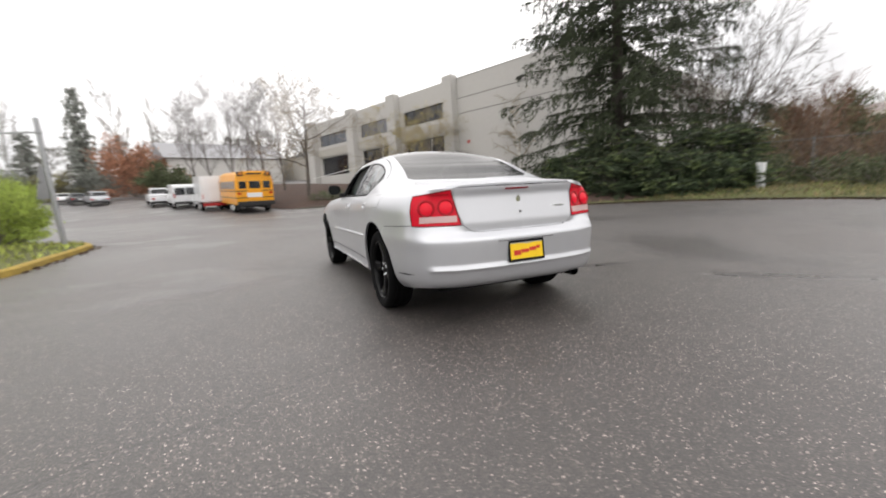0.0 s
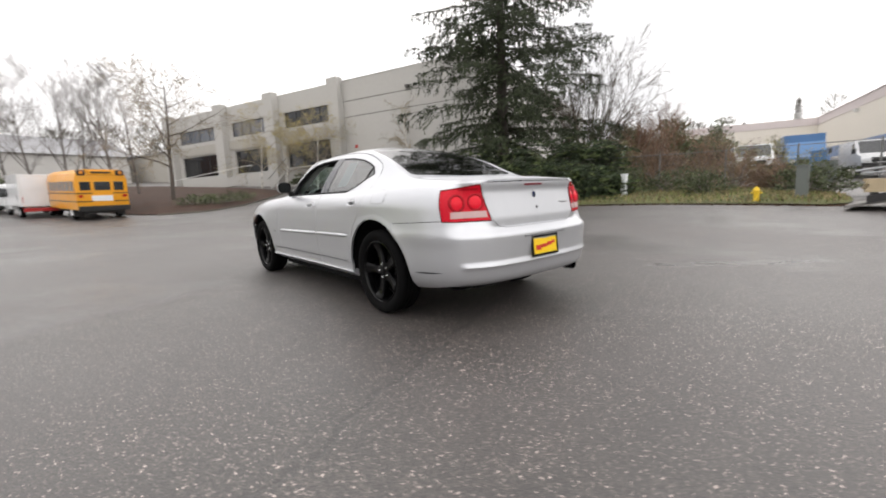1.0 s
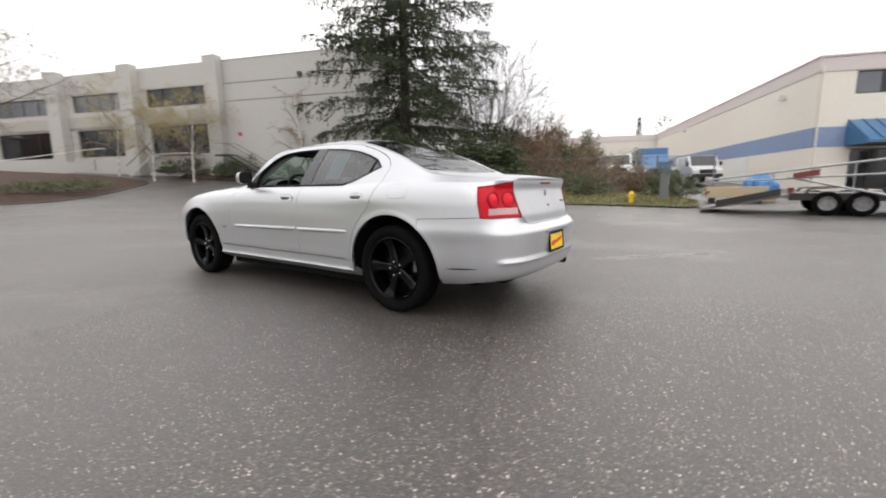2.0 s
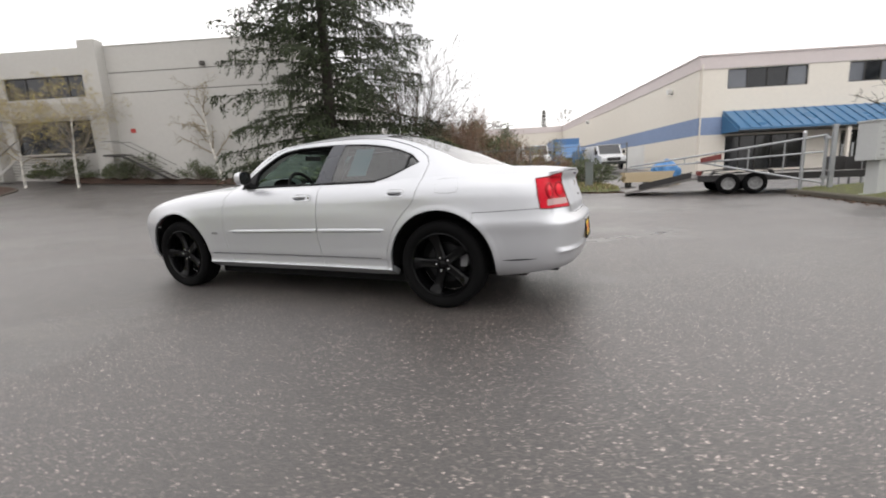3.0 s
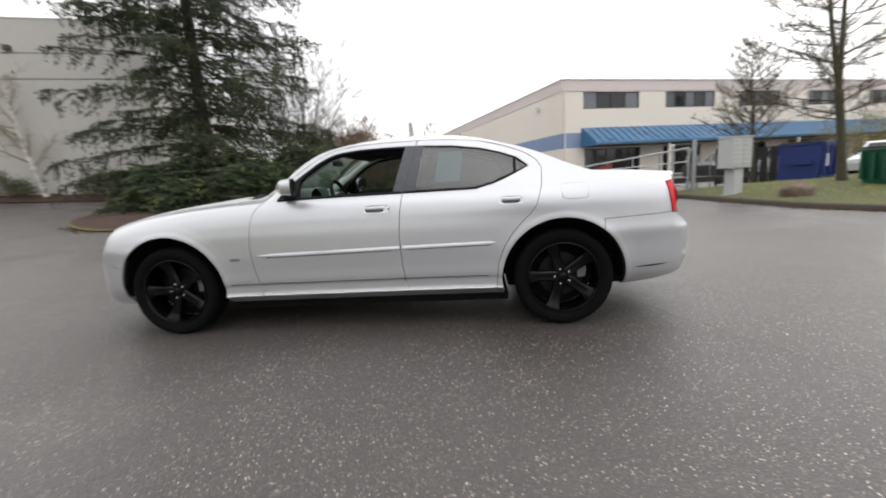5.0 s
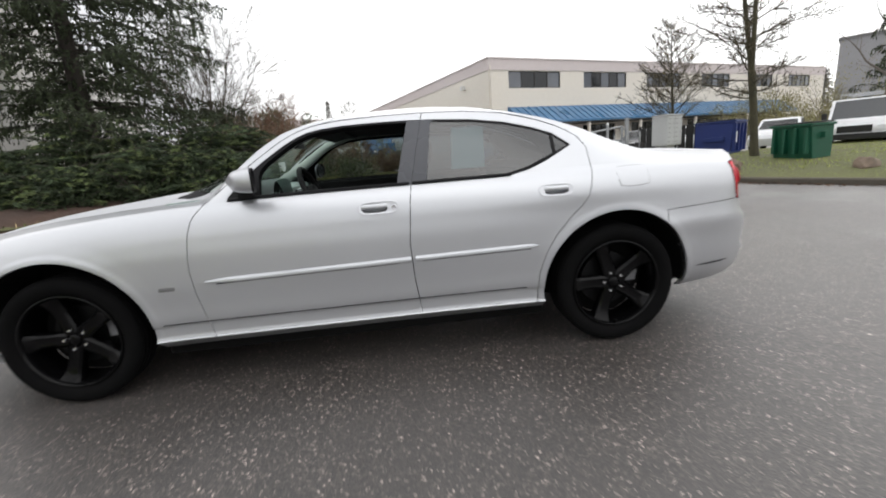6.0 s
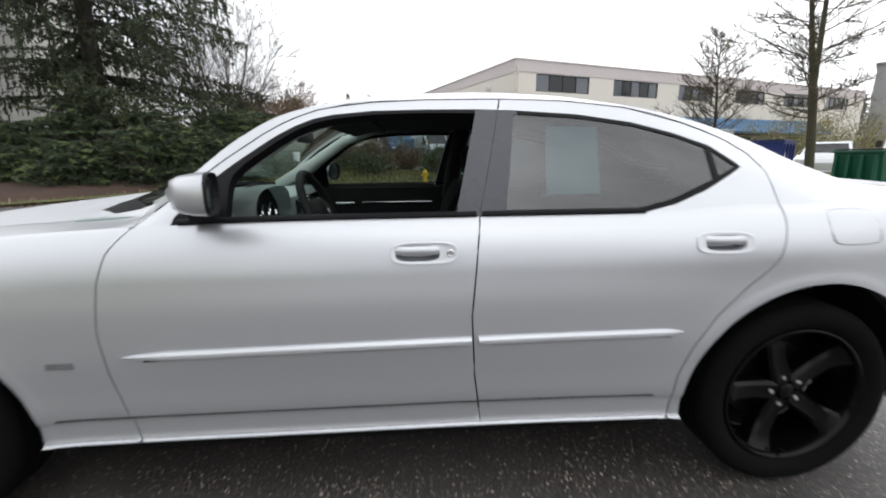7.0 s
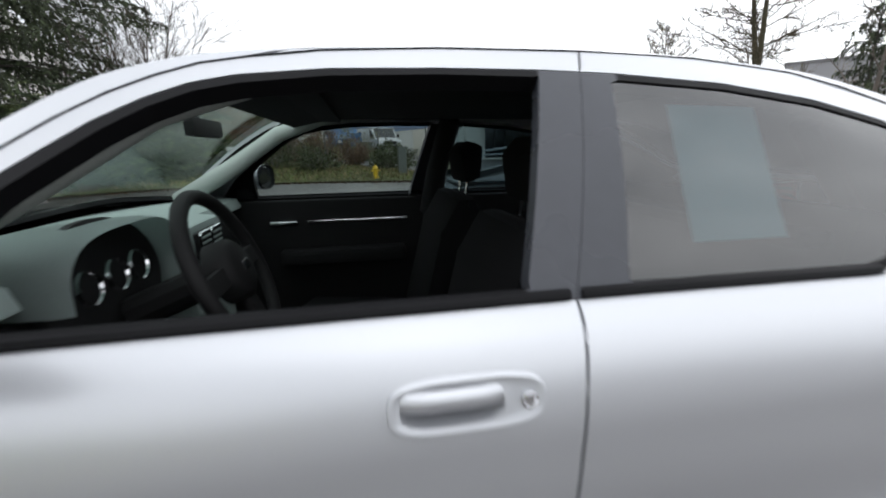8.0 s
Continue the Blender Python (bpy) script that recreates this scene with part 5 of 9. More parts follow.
def curve(table):
    """A smooth function through pairs (x, value), x in order."""
    xs = np.array([p[0] for p in table], float)
    ys = np.array([p[1] for p in table], float)
    h = np.diff(xs)
    s = np.diff(ys) / h
    d = np.zeros(len(xs))
    d[0], d[-1] = s[0], s[-1]
    for k in range(1, len(xs) - 1):
        d[k] = 0 if s[k - 1] * s[k] <= 0 else (h[k - 1] + h[k]) / (h[k - 1] / s[k] + h[k] / s[k - 1])

    def f(x):
        x = np.clip(x, xs[0], xs[-1])
        k = np.clip(np.searchsorted(xs, x) - 1, 0, len(xs) - 2)
        t = (x - xs[k]) / h[k]
        return ys[k] * (1 + 2 * t) * (1 - t) ** 2 + d[k] * h[k] * t * (1 - t) ** 2 + ys[k + 1] * t * t * (3 - 2 * t) + d[k + 1] * h[k] * t * t * (t - 1)
    return f


def smooth_line(points, n):
    """Points spread evenly along a smooth line through the given ones."""
    p = np.array(points, float)
    t = np.r_[0, np.cumsum(np.hypot(*np.diff(p, axis=0).T))]
    m = np.gradient(p, t, axis=0)
    u = np.linspace(0, t[-1], 4000)
    k = np.clip(np.searchsorted(t, u) - 1, 0, len(t) - 2)
    h = (t[k + 1] - t[k])[:, None]
    w = (u - t[k])[:, None] / h
    q = p[k] * (1 + 2 * w) * (1 - w) ** 2 + m[k] * h * w * (1 - w) ** 2 + p[k + 1] * w * w * (3 - 2 * w) + m[k + 1] * h * w * w * (w - 1)
    s = np.r_[0, np.cumsum(np.hypot(*np.diff(q, axis=0).T))]
    v = np.linspace(0, s[-1], n)
    return np.c_[np.interp(v, s, q[:, 0]), np.interp(v, s, q[:, 1])], v


PLAN = [(0, -2.545), (0.35, -2.535), (0.60, -2.49), (0.75, -2.405), (0.84, -2.25), (0.885, -2.0), (0.92, -1.524), (0.912, -1.1), (0.90, -0.6), (0.90, 0.3), (0.904, 0.9), (0.922, 1.5), (0.895, 1.9), (0.845, 2.10), (0.72, 2.265), (0.47, 2.365), (0, 2.405)]
SIDE_BODY = curve([(0.20, -0.14), (0.225, -0.115), (0.25, -0.088), (0.270, -0.052), (0.292, -0.018), (0.305, -0.003), (0.316, -0.013), (0.380, -0.010), (0.386, -0.009), (0.390, -0.005), (0.394, -0.004), (0.50, 0.006), (0.63, 0.017), (0.75, 0.019), (0.85, 0.014), (1.1, 0.012)])
SIDE_END = curve([(0.20, -0.12), (0.285, -0.07), (0.33, -0.035), (0.38, -0.012), (0.45, 0.002), (0.60, 0.016), (0.69, 0.026), (0.75, 0.020), (0.85, 0.014), (1.1, 0.012)])
SHOULDER = curve([(0.0, -0.088), (0.02, -0.062), (0.05, -0.038), (0.10, -0.016), (0.17, -0.003), (0.25, 0.0), (2.0, 0.0)])
REAR_BODY = curve([(0.28, -0.14), (0.31, -0.085), (0.335, -0.035), (0.40, 0.000), (0.50, 0.011), (0.58, 0.017), (0.668, 0.022), (0.680, 0.020), (0.70, 0.003), (0.735, -0.028), (0.775, -0.052), (0.79, -0.056), (0.90, -0.076), (0.99, -0.090), (1.02, -0.089), (1.045, -0.084), (1.06, -0.083), (1.08, -0.090)])
REAR_LID = curve([(0.28, -0.14), (0.31, -0.085), (0.335, -0.035), (0.40, 0.000), (0.50, 0.011), (0.58, 0.017), (0.666, 0.022), (0.678, 0.020), (0.695, 0.002), (0.716, -0.026), (0.735, -0.048), (0.79, -0.042), (0.80, -0.043), (0.815, -0.048), (0.97, -0.102), (0.985, -0.107), (0.992, -0.107), (1.04, -0.085), (1.05, -0.083), (1.06, -0.083), (1.08, -0.090)])
REAR_LIP = curve([(0.30, 0.0), (0.42, 0.002), (0.445, 0.007), (0.460, 0.0165), (0.468, 0.017), (0.476, 0.013), (0.488, 0.004), (0.50, 0.0), (1.2, 0.0)])
FRONT_BODY = curve([(0.2, -0.12), (0.26, -0.04), (0.35, 0.0), (0.55, 0.0), (0.65, -0.02), (0.74, -0.06), (0.80, -0.10)])
BOTTOM = curve([(-2.6, 0.312), (-2.4, 0.322), (-2.2, 0.302), (-1.95, 0.275), (-1.1, 0.245), (1.1, 0.225), (1.95, 0.24), (2.3, 0.235), (2.6, 0.25)])
BELT = curve([(-2.6, 1.062), (-2.40, 1.055), (-2.27, 1.045), (-2.0, 1.052), (-1.6, 1.058), (-1.3, 1.055), (-1.0, 1.038), (-0.4, 1.034), (0.4, 1.030), (0.8, 1.018), (1.2, 0.995), (1.6, 0.955), (1.9, 0.905), (2.1, 0.855), (2.3, 0.795), (2.46, 0.755)])
ROWS_LOW = [0.24, 0.252, 0.265, 0.278, 0.288, 0.297, 0.305, 0.311, 0.317, 0.335, 0.36, 0.380, 0.386, 0.390, 0.394, 0.412] + [0.43 + 0.016 * k for k in range(21)]
ROWS_HIGH = [k / 22 for k in range(1, 23)]


def shell_grid():
    """The lower body, one half: rows of x, y, z, way along the outline, height share; x is positive."""
    line, q = smooth_line(PLAN, 620)
    t = np.gradient(line, axis=0)
    t /= np.linalg.norm(t, axis=1)[:, None]
    nrm = np.c_[t[:, 1], -t[:, 0]]
    rows = []
    for i, ((x, y), (nx, ny), s) in enumerate(zip(line, nrm, q)):
        zb, zs = float(BOTTOM(y)), float(BELT(y))
        zu = min(0.75, zs - 0.12)
        zz = [zb + (r - 0.24) / 0.51 * (zu - zb) if abs(zb - 0.24) > 0.03 or zu < 0.75 else max(r, zb + 0.001 * k) for k, r in enumerate(ROWS_LOW)]
        zz += [zz[-1] + (zs - zz[-1]) * k for k in ROWS_HIGH]
        far = min(1.0, max(0.0, (abs(y) - 1.55) / 0.3))
        side = lambda z: float(SIDE_BODY(z) * (1 - far) + SIDE_END(z) * far + SHOULDER(zs - z))
        inner = min(1.0, max(0.0, (0.64 - abs(x)) / 0.20))
        inner = inner * inner * (3 - 2 * inner)
        lip = min(1.0, max(0.0, (abs(ny) - 0.62) / 0.22))
        end = (lambda z: float(REAR_LID(z) * inner + REAR_BODY(z) * (1 - inner) + REAR_LIP(z) * lip)) if y < 0 else (lambda z: float(FRONT_BODY(z)))
        b = min(1, max(0, (abs(ny) - 0.35) / 0.5))
        b = b * b * (3 - 2 * b)
        for k, z in enumerate(zz):
            o = (1 - b) * side(z) + b * end(z)
            for cy in (-AXLE, AXLE):
                r = math.hypot(y - cy, z - HUB_Z)
                if ARCH_R - 0.05 < r < 0.58 and z > 0.3:
                    w = min(1.0, max(0.0, (0.56 - r) / 0.10))
                    o += 0.0035 * w * w * (3 - 2 * w) + 0.0035 * min(1.0, max(0.0, (0.482 - r) / 0.014))
            # the rear haunch swells above the wheel
            o += 0.016 * math.exp(-((y + 1.35) / 0.45) ** 2 - ((z - 0.93) / 0.10) ** 2)
            px, py = x + nx * o, y + ny * o
            rows.append((max(px, 0.0) if i else 0.0, py, z, s, k))
    m = len(ROWS_LOW) + len(ROWS_HIGH)
    P = np.array(rows)
    F = [(i * m + j, i * m + j + 1, (i + 1) * m + j + 1, (i + 1) * m + j) for i in range(len(line) - 1) for j in range(m - 1)]
    return P, F, m, len(line)


RAIL_X = curve([(-2.6, 0.52), (-2.3, 0.60), (-2.0, 0.68), (-1.8, 0.70), (-1.63, 0.67), (-1.38, 0.625), (-1.15, 0.60), (-0.94, 0.588), (-0.47, 0.585), (0.02, 0.588), (0.19, 0.602), (0.30, 0.622), (0.43, 0.66), (0.61, 0.715), (0.77, 0.75), (0.95, 0.745), (1.5, 0.735), (2.0, 0.70), (2.3, 0.60), (2.46, 0.45)])
RAIL_Z = curve([(-2.6, 1.066), (-2.3, 1.082), (-2.0, 1.095), (-1.8, 1.118), (-1.63, 1.178), (-1.38, 1.29), (-1.15, 1.366), (-0.94, 1.408), (-0.47, 1.432), (0.02, 1.425), (0.19, 1.408), (0.30, 1.378), (0.43, 1.306), (0.61, 1.16), (0.74, 1.048), (0.80, 1.034), (1.0, 1.026), (1.5, 0.992), (2.0, 0.912), (2.3, 0.815), (2.46, 0.765)])
SPINE = curve([(-2.6, 1.068), (-2.45, 1.078), (-2.2, 1.108), (-1.9, 1.125), (-1.74, 1.135), (-1.70, 1.15), (-1.25, 1.345), (-0.95, 1.458), (-0.70, 1.495), (-0.40, 1.507), (-0.10, 1.497), (0.10, 1.478), (0.30, 1.415), (0.50, 1.325), (0.95, 1.10), (1.03, 1.062), (1.08, 1.056), (1.14, 1.066), (1.4, 1.042), (1.7, 1.008), (2.05, 0.945), (2.25, 0.875), (2.40, 0.805), (2.46, 0.77)])
SIDE_ROWS, TOP_ROWS = 40, 26


def top_grid(P, m, n):
    """Roof, bonnet and boot over the shell's upper edge: side band from belt to rail, top band from rail to spine."""
    edge = [P[i * m + m - 1] for i in range(n)]
    edge = [e for e in edge if (e[1] < 0 and e[0] > 0.50) or (e[1] >= 0 and e[0] > 0.52)]
    rows = []
    for e in edge:
        x0, y, z0 = e[0], e[1], e[2]
        xr, zr = min(float(RAIL_X(y)), x0 - 0.02), max(float(RAIL_Z(y)), z0 + 0.004)
        zc = max(float(SPINE(y)), zr + 0.002)
        bow = (-0.035 if y < 0 else 0.05) * (1 - min(1, max(0, (2.45 - abs(y)) / 0.5)))
        tall = zr - z0
        for k in range(SIDE_ROWS):
            t = k / (SIDE_ROWS - 1)
            bulge = 0.05 * tall * 4 * t * (1 - t)
            rows.append((x0 + (xr - x0) * t + bulge, y, z0 + (zr - z0) * t, y, k))
        for k in range(1, TOP_ROWS + 1):
            t = k / TOP_ROWS
            x = xr * (1 - t)
            # round over the rail, then a shallow crown
            z = zr + (zc - zr) * (1 - (1 - t) ** 2.6)
            rows.append((x, y + bow * t, z, y, SIDE_ROWS - 1 + k))
    w = SIDE_ROWS + TOP_ROWS
    Q = np.array(rows)
    F = [(i * w + j, i * w + j + 1, (i + 1) * w + j + 1, (i + 1) * w + j) for i in range(len(edge) - 1) for j in range(w - 1)]
    return Q, F


def panel(P, F, keep, sides=(1, -1), gap=0.0021, depth=0.014, weld=2e-4):
    """Faces of a half body as a sheet with turned-in edges; both halves where sides has two."""
    bm = bmesh.new()
    for s in sides:
        idx = {}
        for k, face in enumerate(F):
            if not keep[k]:
                continue
            vs = []
            for v in face:
                if v not in idx:
                    idx[v] = bm.verts.new((P[v][0] * s, P[v][1], P[v][2]))
                vs.append(idx[v])
            if s < 0:
                vs = vs[::-1]
            if len(set(vs)) > 2:
                try:
                    bm.faces.new(vs)
                except ValueError:
                    pass
    bmesh.ops.remove_doubles(bm, verts=bm.verts, dist=weld)
    bm.normal_update()
    out = sum(f.normal.dot(f.calc_center_median() - Vector((0, f.calc_center_median().y * 0.75, 0.6))) * f.calc_area() for f in bm.faces)
    if out < 0:
        bmesh.ops.reverse_faces(bm, faces=bm.faces)
        bm.normal_update()
    rim = [e for e in bm.edges if e.is_boundary]
    move, normal = {}, {}
    for e in rim:
        f = e.link_faces[0]
        d = e.verts[1].co - e.verts[0].co
        inward = f.normal.cross(d).normalized()
        if inward.dot(f.calc_center_median() - e.verts[0].co) < 0:
            inward = -inward
        for v in e.verts:
            move[v] = move.get(v, Vector()) + inward
            normal[v] = v.normal.copy()
    for v, d in move.items():
        if abs(v.co.x) > 1e-3 and d.length > 1e-6:
            v.co += d.normalized() * gap
    if depth:
        r = bmesh.ops.extrude_edge_only(bm, edges=rim)
        made = [g for g in r["geom"] if isinstance(g, bmesh.types.BMVert)]
        near = {}
        for v, nv in normal.items():
            near[tuple(round(c, 6) for c in v.co)] = nv
        for v in made:
            nv = near.get(tuple(round(c, 6) for c in v.co))
            if nv is not None:
                v.co -= nv * depth
    return bm


def wheel(parent, side, y):
    """Tyre, five-spoked black rim, disc and lug nuts; side -1 is the driver's."""
    w = part("wheel", lathe([(0.0, -0.02), (0.06, -0.02), (0.06, 0.03), (0.0, 0.03)], 24, "x"), RIM, parent)
    w.matrix_basis = Matrix.Translation((side * 0.80, y, HUB_Z)) @ (Matrix.Identity(4) if side > 0 else Matrix.Rotation(math.pi, 4, "Z"))
    prof = [(0.262, 0.085), (0.275, 0.098), (0.295, 0.108), (0.320, 0.112), (0.340, 0.104), (0.350, 0.092), (TYRE_R, 0.078)]
    groove = []
    for c in (0.055, 0.02, -0.02, -0.055):
        groove += [(TYRE_R, c + 0.008), (TYRE_R - 0.009, c + 0.006), (TYRE_R - 0.009, c - 0.006), (TYRE_R, c - 0.008)]
    part("tyre", lathe(prof + groove + [(a, -b) for a, b in prof[::-1]] + [(0.25, -0.085), (0.25, 0.085), prof[0]], 72, "x"), TYRE, w, smooth=40)
    part("rim", lathe([(0.264, 0.088), (0.262, 0.096), (0.254, 0.098), (0.247, 0.090), (0.243, 0.070), (0.236, 0.0), (0.240, -0.08), (0.264, -0.088), (0.266, -0.08), (0.266, 0.08)], 64, "x"), RIM, w, smooth=40)
    sp = bmesh.new()
    for k in range(5):
        a = 2 * math.pi * k / 5 + 0.31
        turn = Matrix.Rotation(a, 4, "X")
        ring = []
        for r, half, front, back in ((0.035, 0.036, 0.060, 0.02), (0.075, 0.040, 0.058, 0.015), (0.12, 0.036, 0.052, 0.0), (0.18, 0.038, 0.056, -0.005), (0.225, 0.046, 0.070, 0.0), (0.246, 0.056, 0.084, 0.01)):
            ring.append([sp.verts.new(turn @ Vector(c)) for c in ((back, -half, r), (front - 0.010, -half, r), (front, -half * 0.66, r), (front - 0.005, 0, r), (front, half * 0.66, r), (front - 0.010, half, r), (back, half, r))])
        for A, B in zip(ring, ring[1:]):
            for j in range(6):
                sp.faces.new((A[j], A[j + 1], B[j + 1], B[j]))
        sp.faces.new(ring[0])
        sp.faces.new(ring[-1])
    bmesh.ops.recalc_face_normals(sp, faces=sp.faces)
    part("spoke_star", sp, RIM, w, smooth=35)
    part("hub_cap", lathe([(0.0, 0.066), (0.022, 0.065), (0.030, 0.060), (0.032, 0.02)], 24, "x"), RIM, w, smooth=40)
    for k in range(5):
        a = 2 * math.pi * (k + 0.5) / 5 + 0.31
        part("lug_nut", lathe([(0.0, 0.062), (0.007, 0.061), (0.0095, 0.055), (0.0095, 0.03)], 8, "x", Matrix.Translation((0, 0.057 * math.sin(a), 0.057 * math.cos(a)))), CHROME, w)
    part("brake_disc", lathe([(0.05, -0.03), (0.165, -0.03), (0.165, -0.055), (0.05, -0.055)], 40, "x"), STEEL, w)
    # Black disc added to hide the bright ground between the spokes.
    part("spoke_backing", lathe([(0.05, -0.085), (0.15, -0.09), (0.238, -0.082)], 40, "x"), UNDER, w, "black disc added behind the spokes")
    part("caliper", prism([(0.125, -0.03), (0.18, -0.025), (0.19, 0.03), (0.18, 0.075), (0.15, 0.085), (0.122, 0.05)], "x", -0.075, -0.02, 0.006), CALIPER, w, "cast grey brake caliper")
    part("valve", tubem([(0.08, 0.0, -0.235), (0.105, 0.0, -0.228)], 0.004, 6), RUBBER, w)
    return w


def body_x(y, z):
    """Half width of the body's flank at a height."""
    base = float(np.interp(y, [p[1] for p in PLAN[4:14]], [p[0] for p in PLAN[4:14]]))
    o = float(SIDE_BODY(z) + SHOULDER(float(BELT(y)) - z)) + 0.016 * math.exp(-((y + 1.35) / 0.45) ** 2 - ((z - 0.93) / 0.10) ** 2)
    return base + o


def side_x(y, z):
    """Half width of the window band at a height, and that height held under the rail."""
    x0, z0, xr, zr = body_x(y, float(BELT(y))), float(BELT(y)), float(RAIL_X(y)), float(RAIL_Z(y))
    t = min(1.0, (z - z0) / (zr - z0))
    return x0 + (xr - x0) * t + 0.05 * (zr - z0) * 4 * t * (1 - t), z0 + (zr - z0) * t


def handle(parent, y0, y1, z, lock):
    """A pull handle in a shallow oval cup."""
    yc, half = (y0 + y1) / 2, abs(y1 - y0) / 2
    def oval(hy, hz, n=40, e=3.4):
        out = []
        for k in range(n):
            a = 2 * math.pi * k / n
            c, s = math.cos(a), math.sin(a)
            out.append((hy * math.copysign(abs(c) ** (2 / e), c), hz * math.copysign(abs(s) ** (2 / e), s)))
        return out
    bm = bmesh.new()
    rings = []
    lift = ((half, 0.036, -0.002), (half - 0.001, 0.035, 0.0035), (half - 0.006, 0.0315, 0.0045), (half - 0.010, 0.028, 0.002))
    for hy, hz, dx in lift:
        rings.append([bm.verts.new((-body_x(yc + a, z + b) - dx, yc + a, z + b)) for a, b in oval(hy, hz)])
    # cup: a smaller opening set towards the front
    shift = 0.022 if lock else 0.0
    for hy, hz, dx in ((half - 0.030 - shift * 0.4, 0.0245, 0.0015), (half - 0.034 - shift * 0.4, 0.022, -0.008), (half - 0.044 - shift * 0.4, 0.017, -0.034)):
        rings.append([bm.verts.new((-body_x(yc + shift + a, z + b) - dx, yc + shift + a, z + b)) for a, b in oval(hy, hz)])
    for A, B in zip(rings, rings[1:]):
        for k in range(len(A)):
            bm.faces.new((A[k], A[(k + 1) % len(A)], B[(k + 1) % len(A)], B[k]))
    bm.faces.new(rings[-1])
    bmesh.ops.recalc_face_normals(bm, faces=bm.faces)
    cup = part("door_handle", bm, PAINT, parent, "body-coloured door handle in an oval cup", smooth=50)
    g = bmesh.new()
    ring = []
    hg = half - 0.031 - shift * 0.4
    for k in range(13):
        t = -1 + 2 * k / 12
        y = yc + shift + t * hg
        x = -body_x(y, z + 0.008) - 0.006 + 0.008 * t ** 4
        ring.append([g.verts.new((x + dx, y, z + dz)) for dx, dz in ((0.012, -0.002), (0.0, -0.004), (-0.004, 0.002), (-0.003, 0.014), (0.004, 0.022), (0.014, 0.022))])
    for A, B in zip(ring, ring[1:]):
        for k in range(6):
            g.faces.new((A[k], A[(k + 1) % 6], B[(k + 1) % 6], B[k]))
    g.faces.new(ring[0])
    g.faces.new(ring[-1])
    bmesh.ops.recalc_face_normals(g, faces=g.faces)
    part("grip", g, PAINT, cup, smooth=50)
    if lock:
        yl = yc - half + 0.027
        part("key_lock", lathe([(0.0, -0.004), (0.008, -0.004), (0.010, -0.008), (0.0125, -0.007), (0.0125, 0.0)], 20, "x", Matrix.Translation((-body_x(yl, z) - 0.001, yl, z))), CHROME, cup)
    return cup


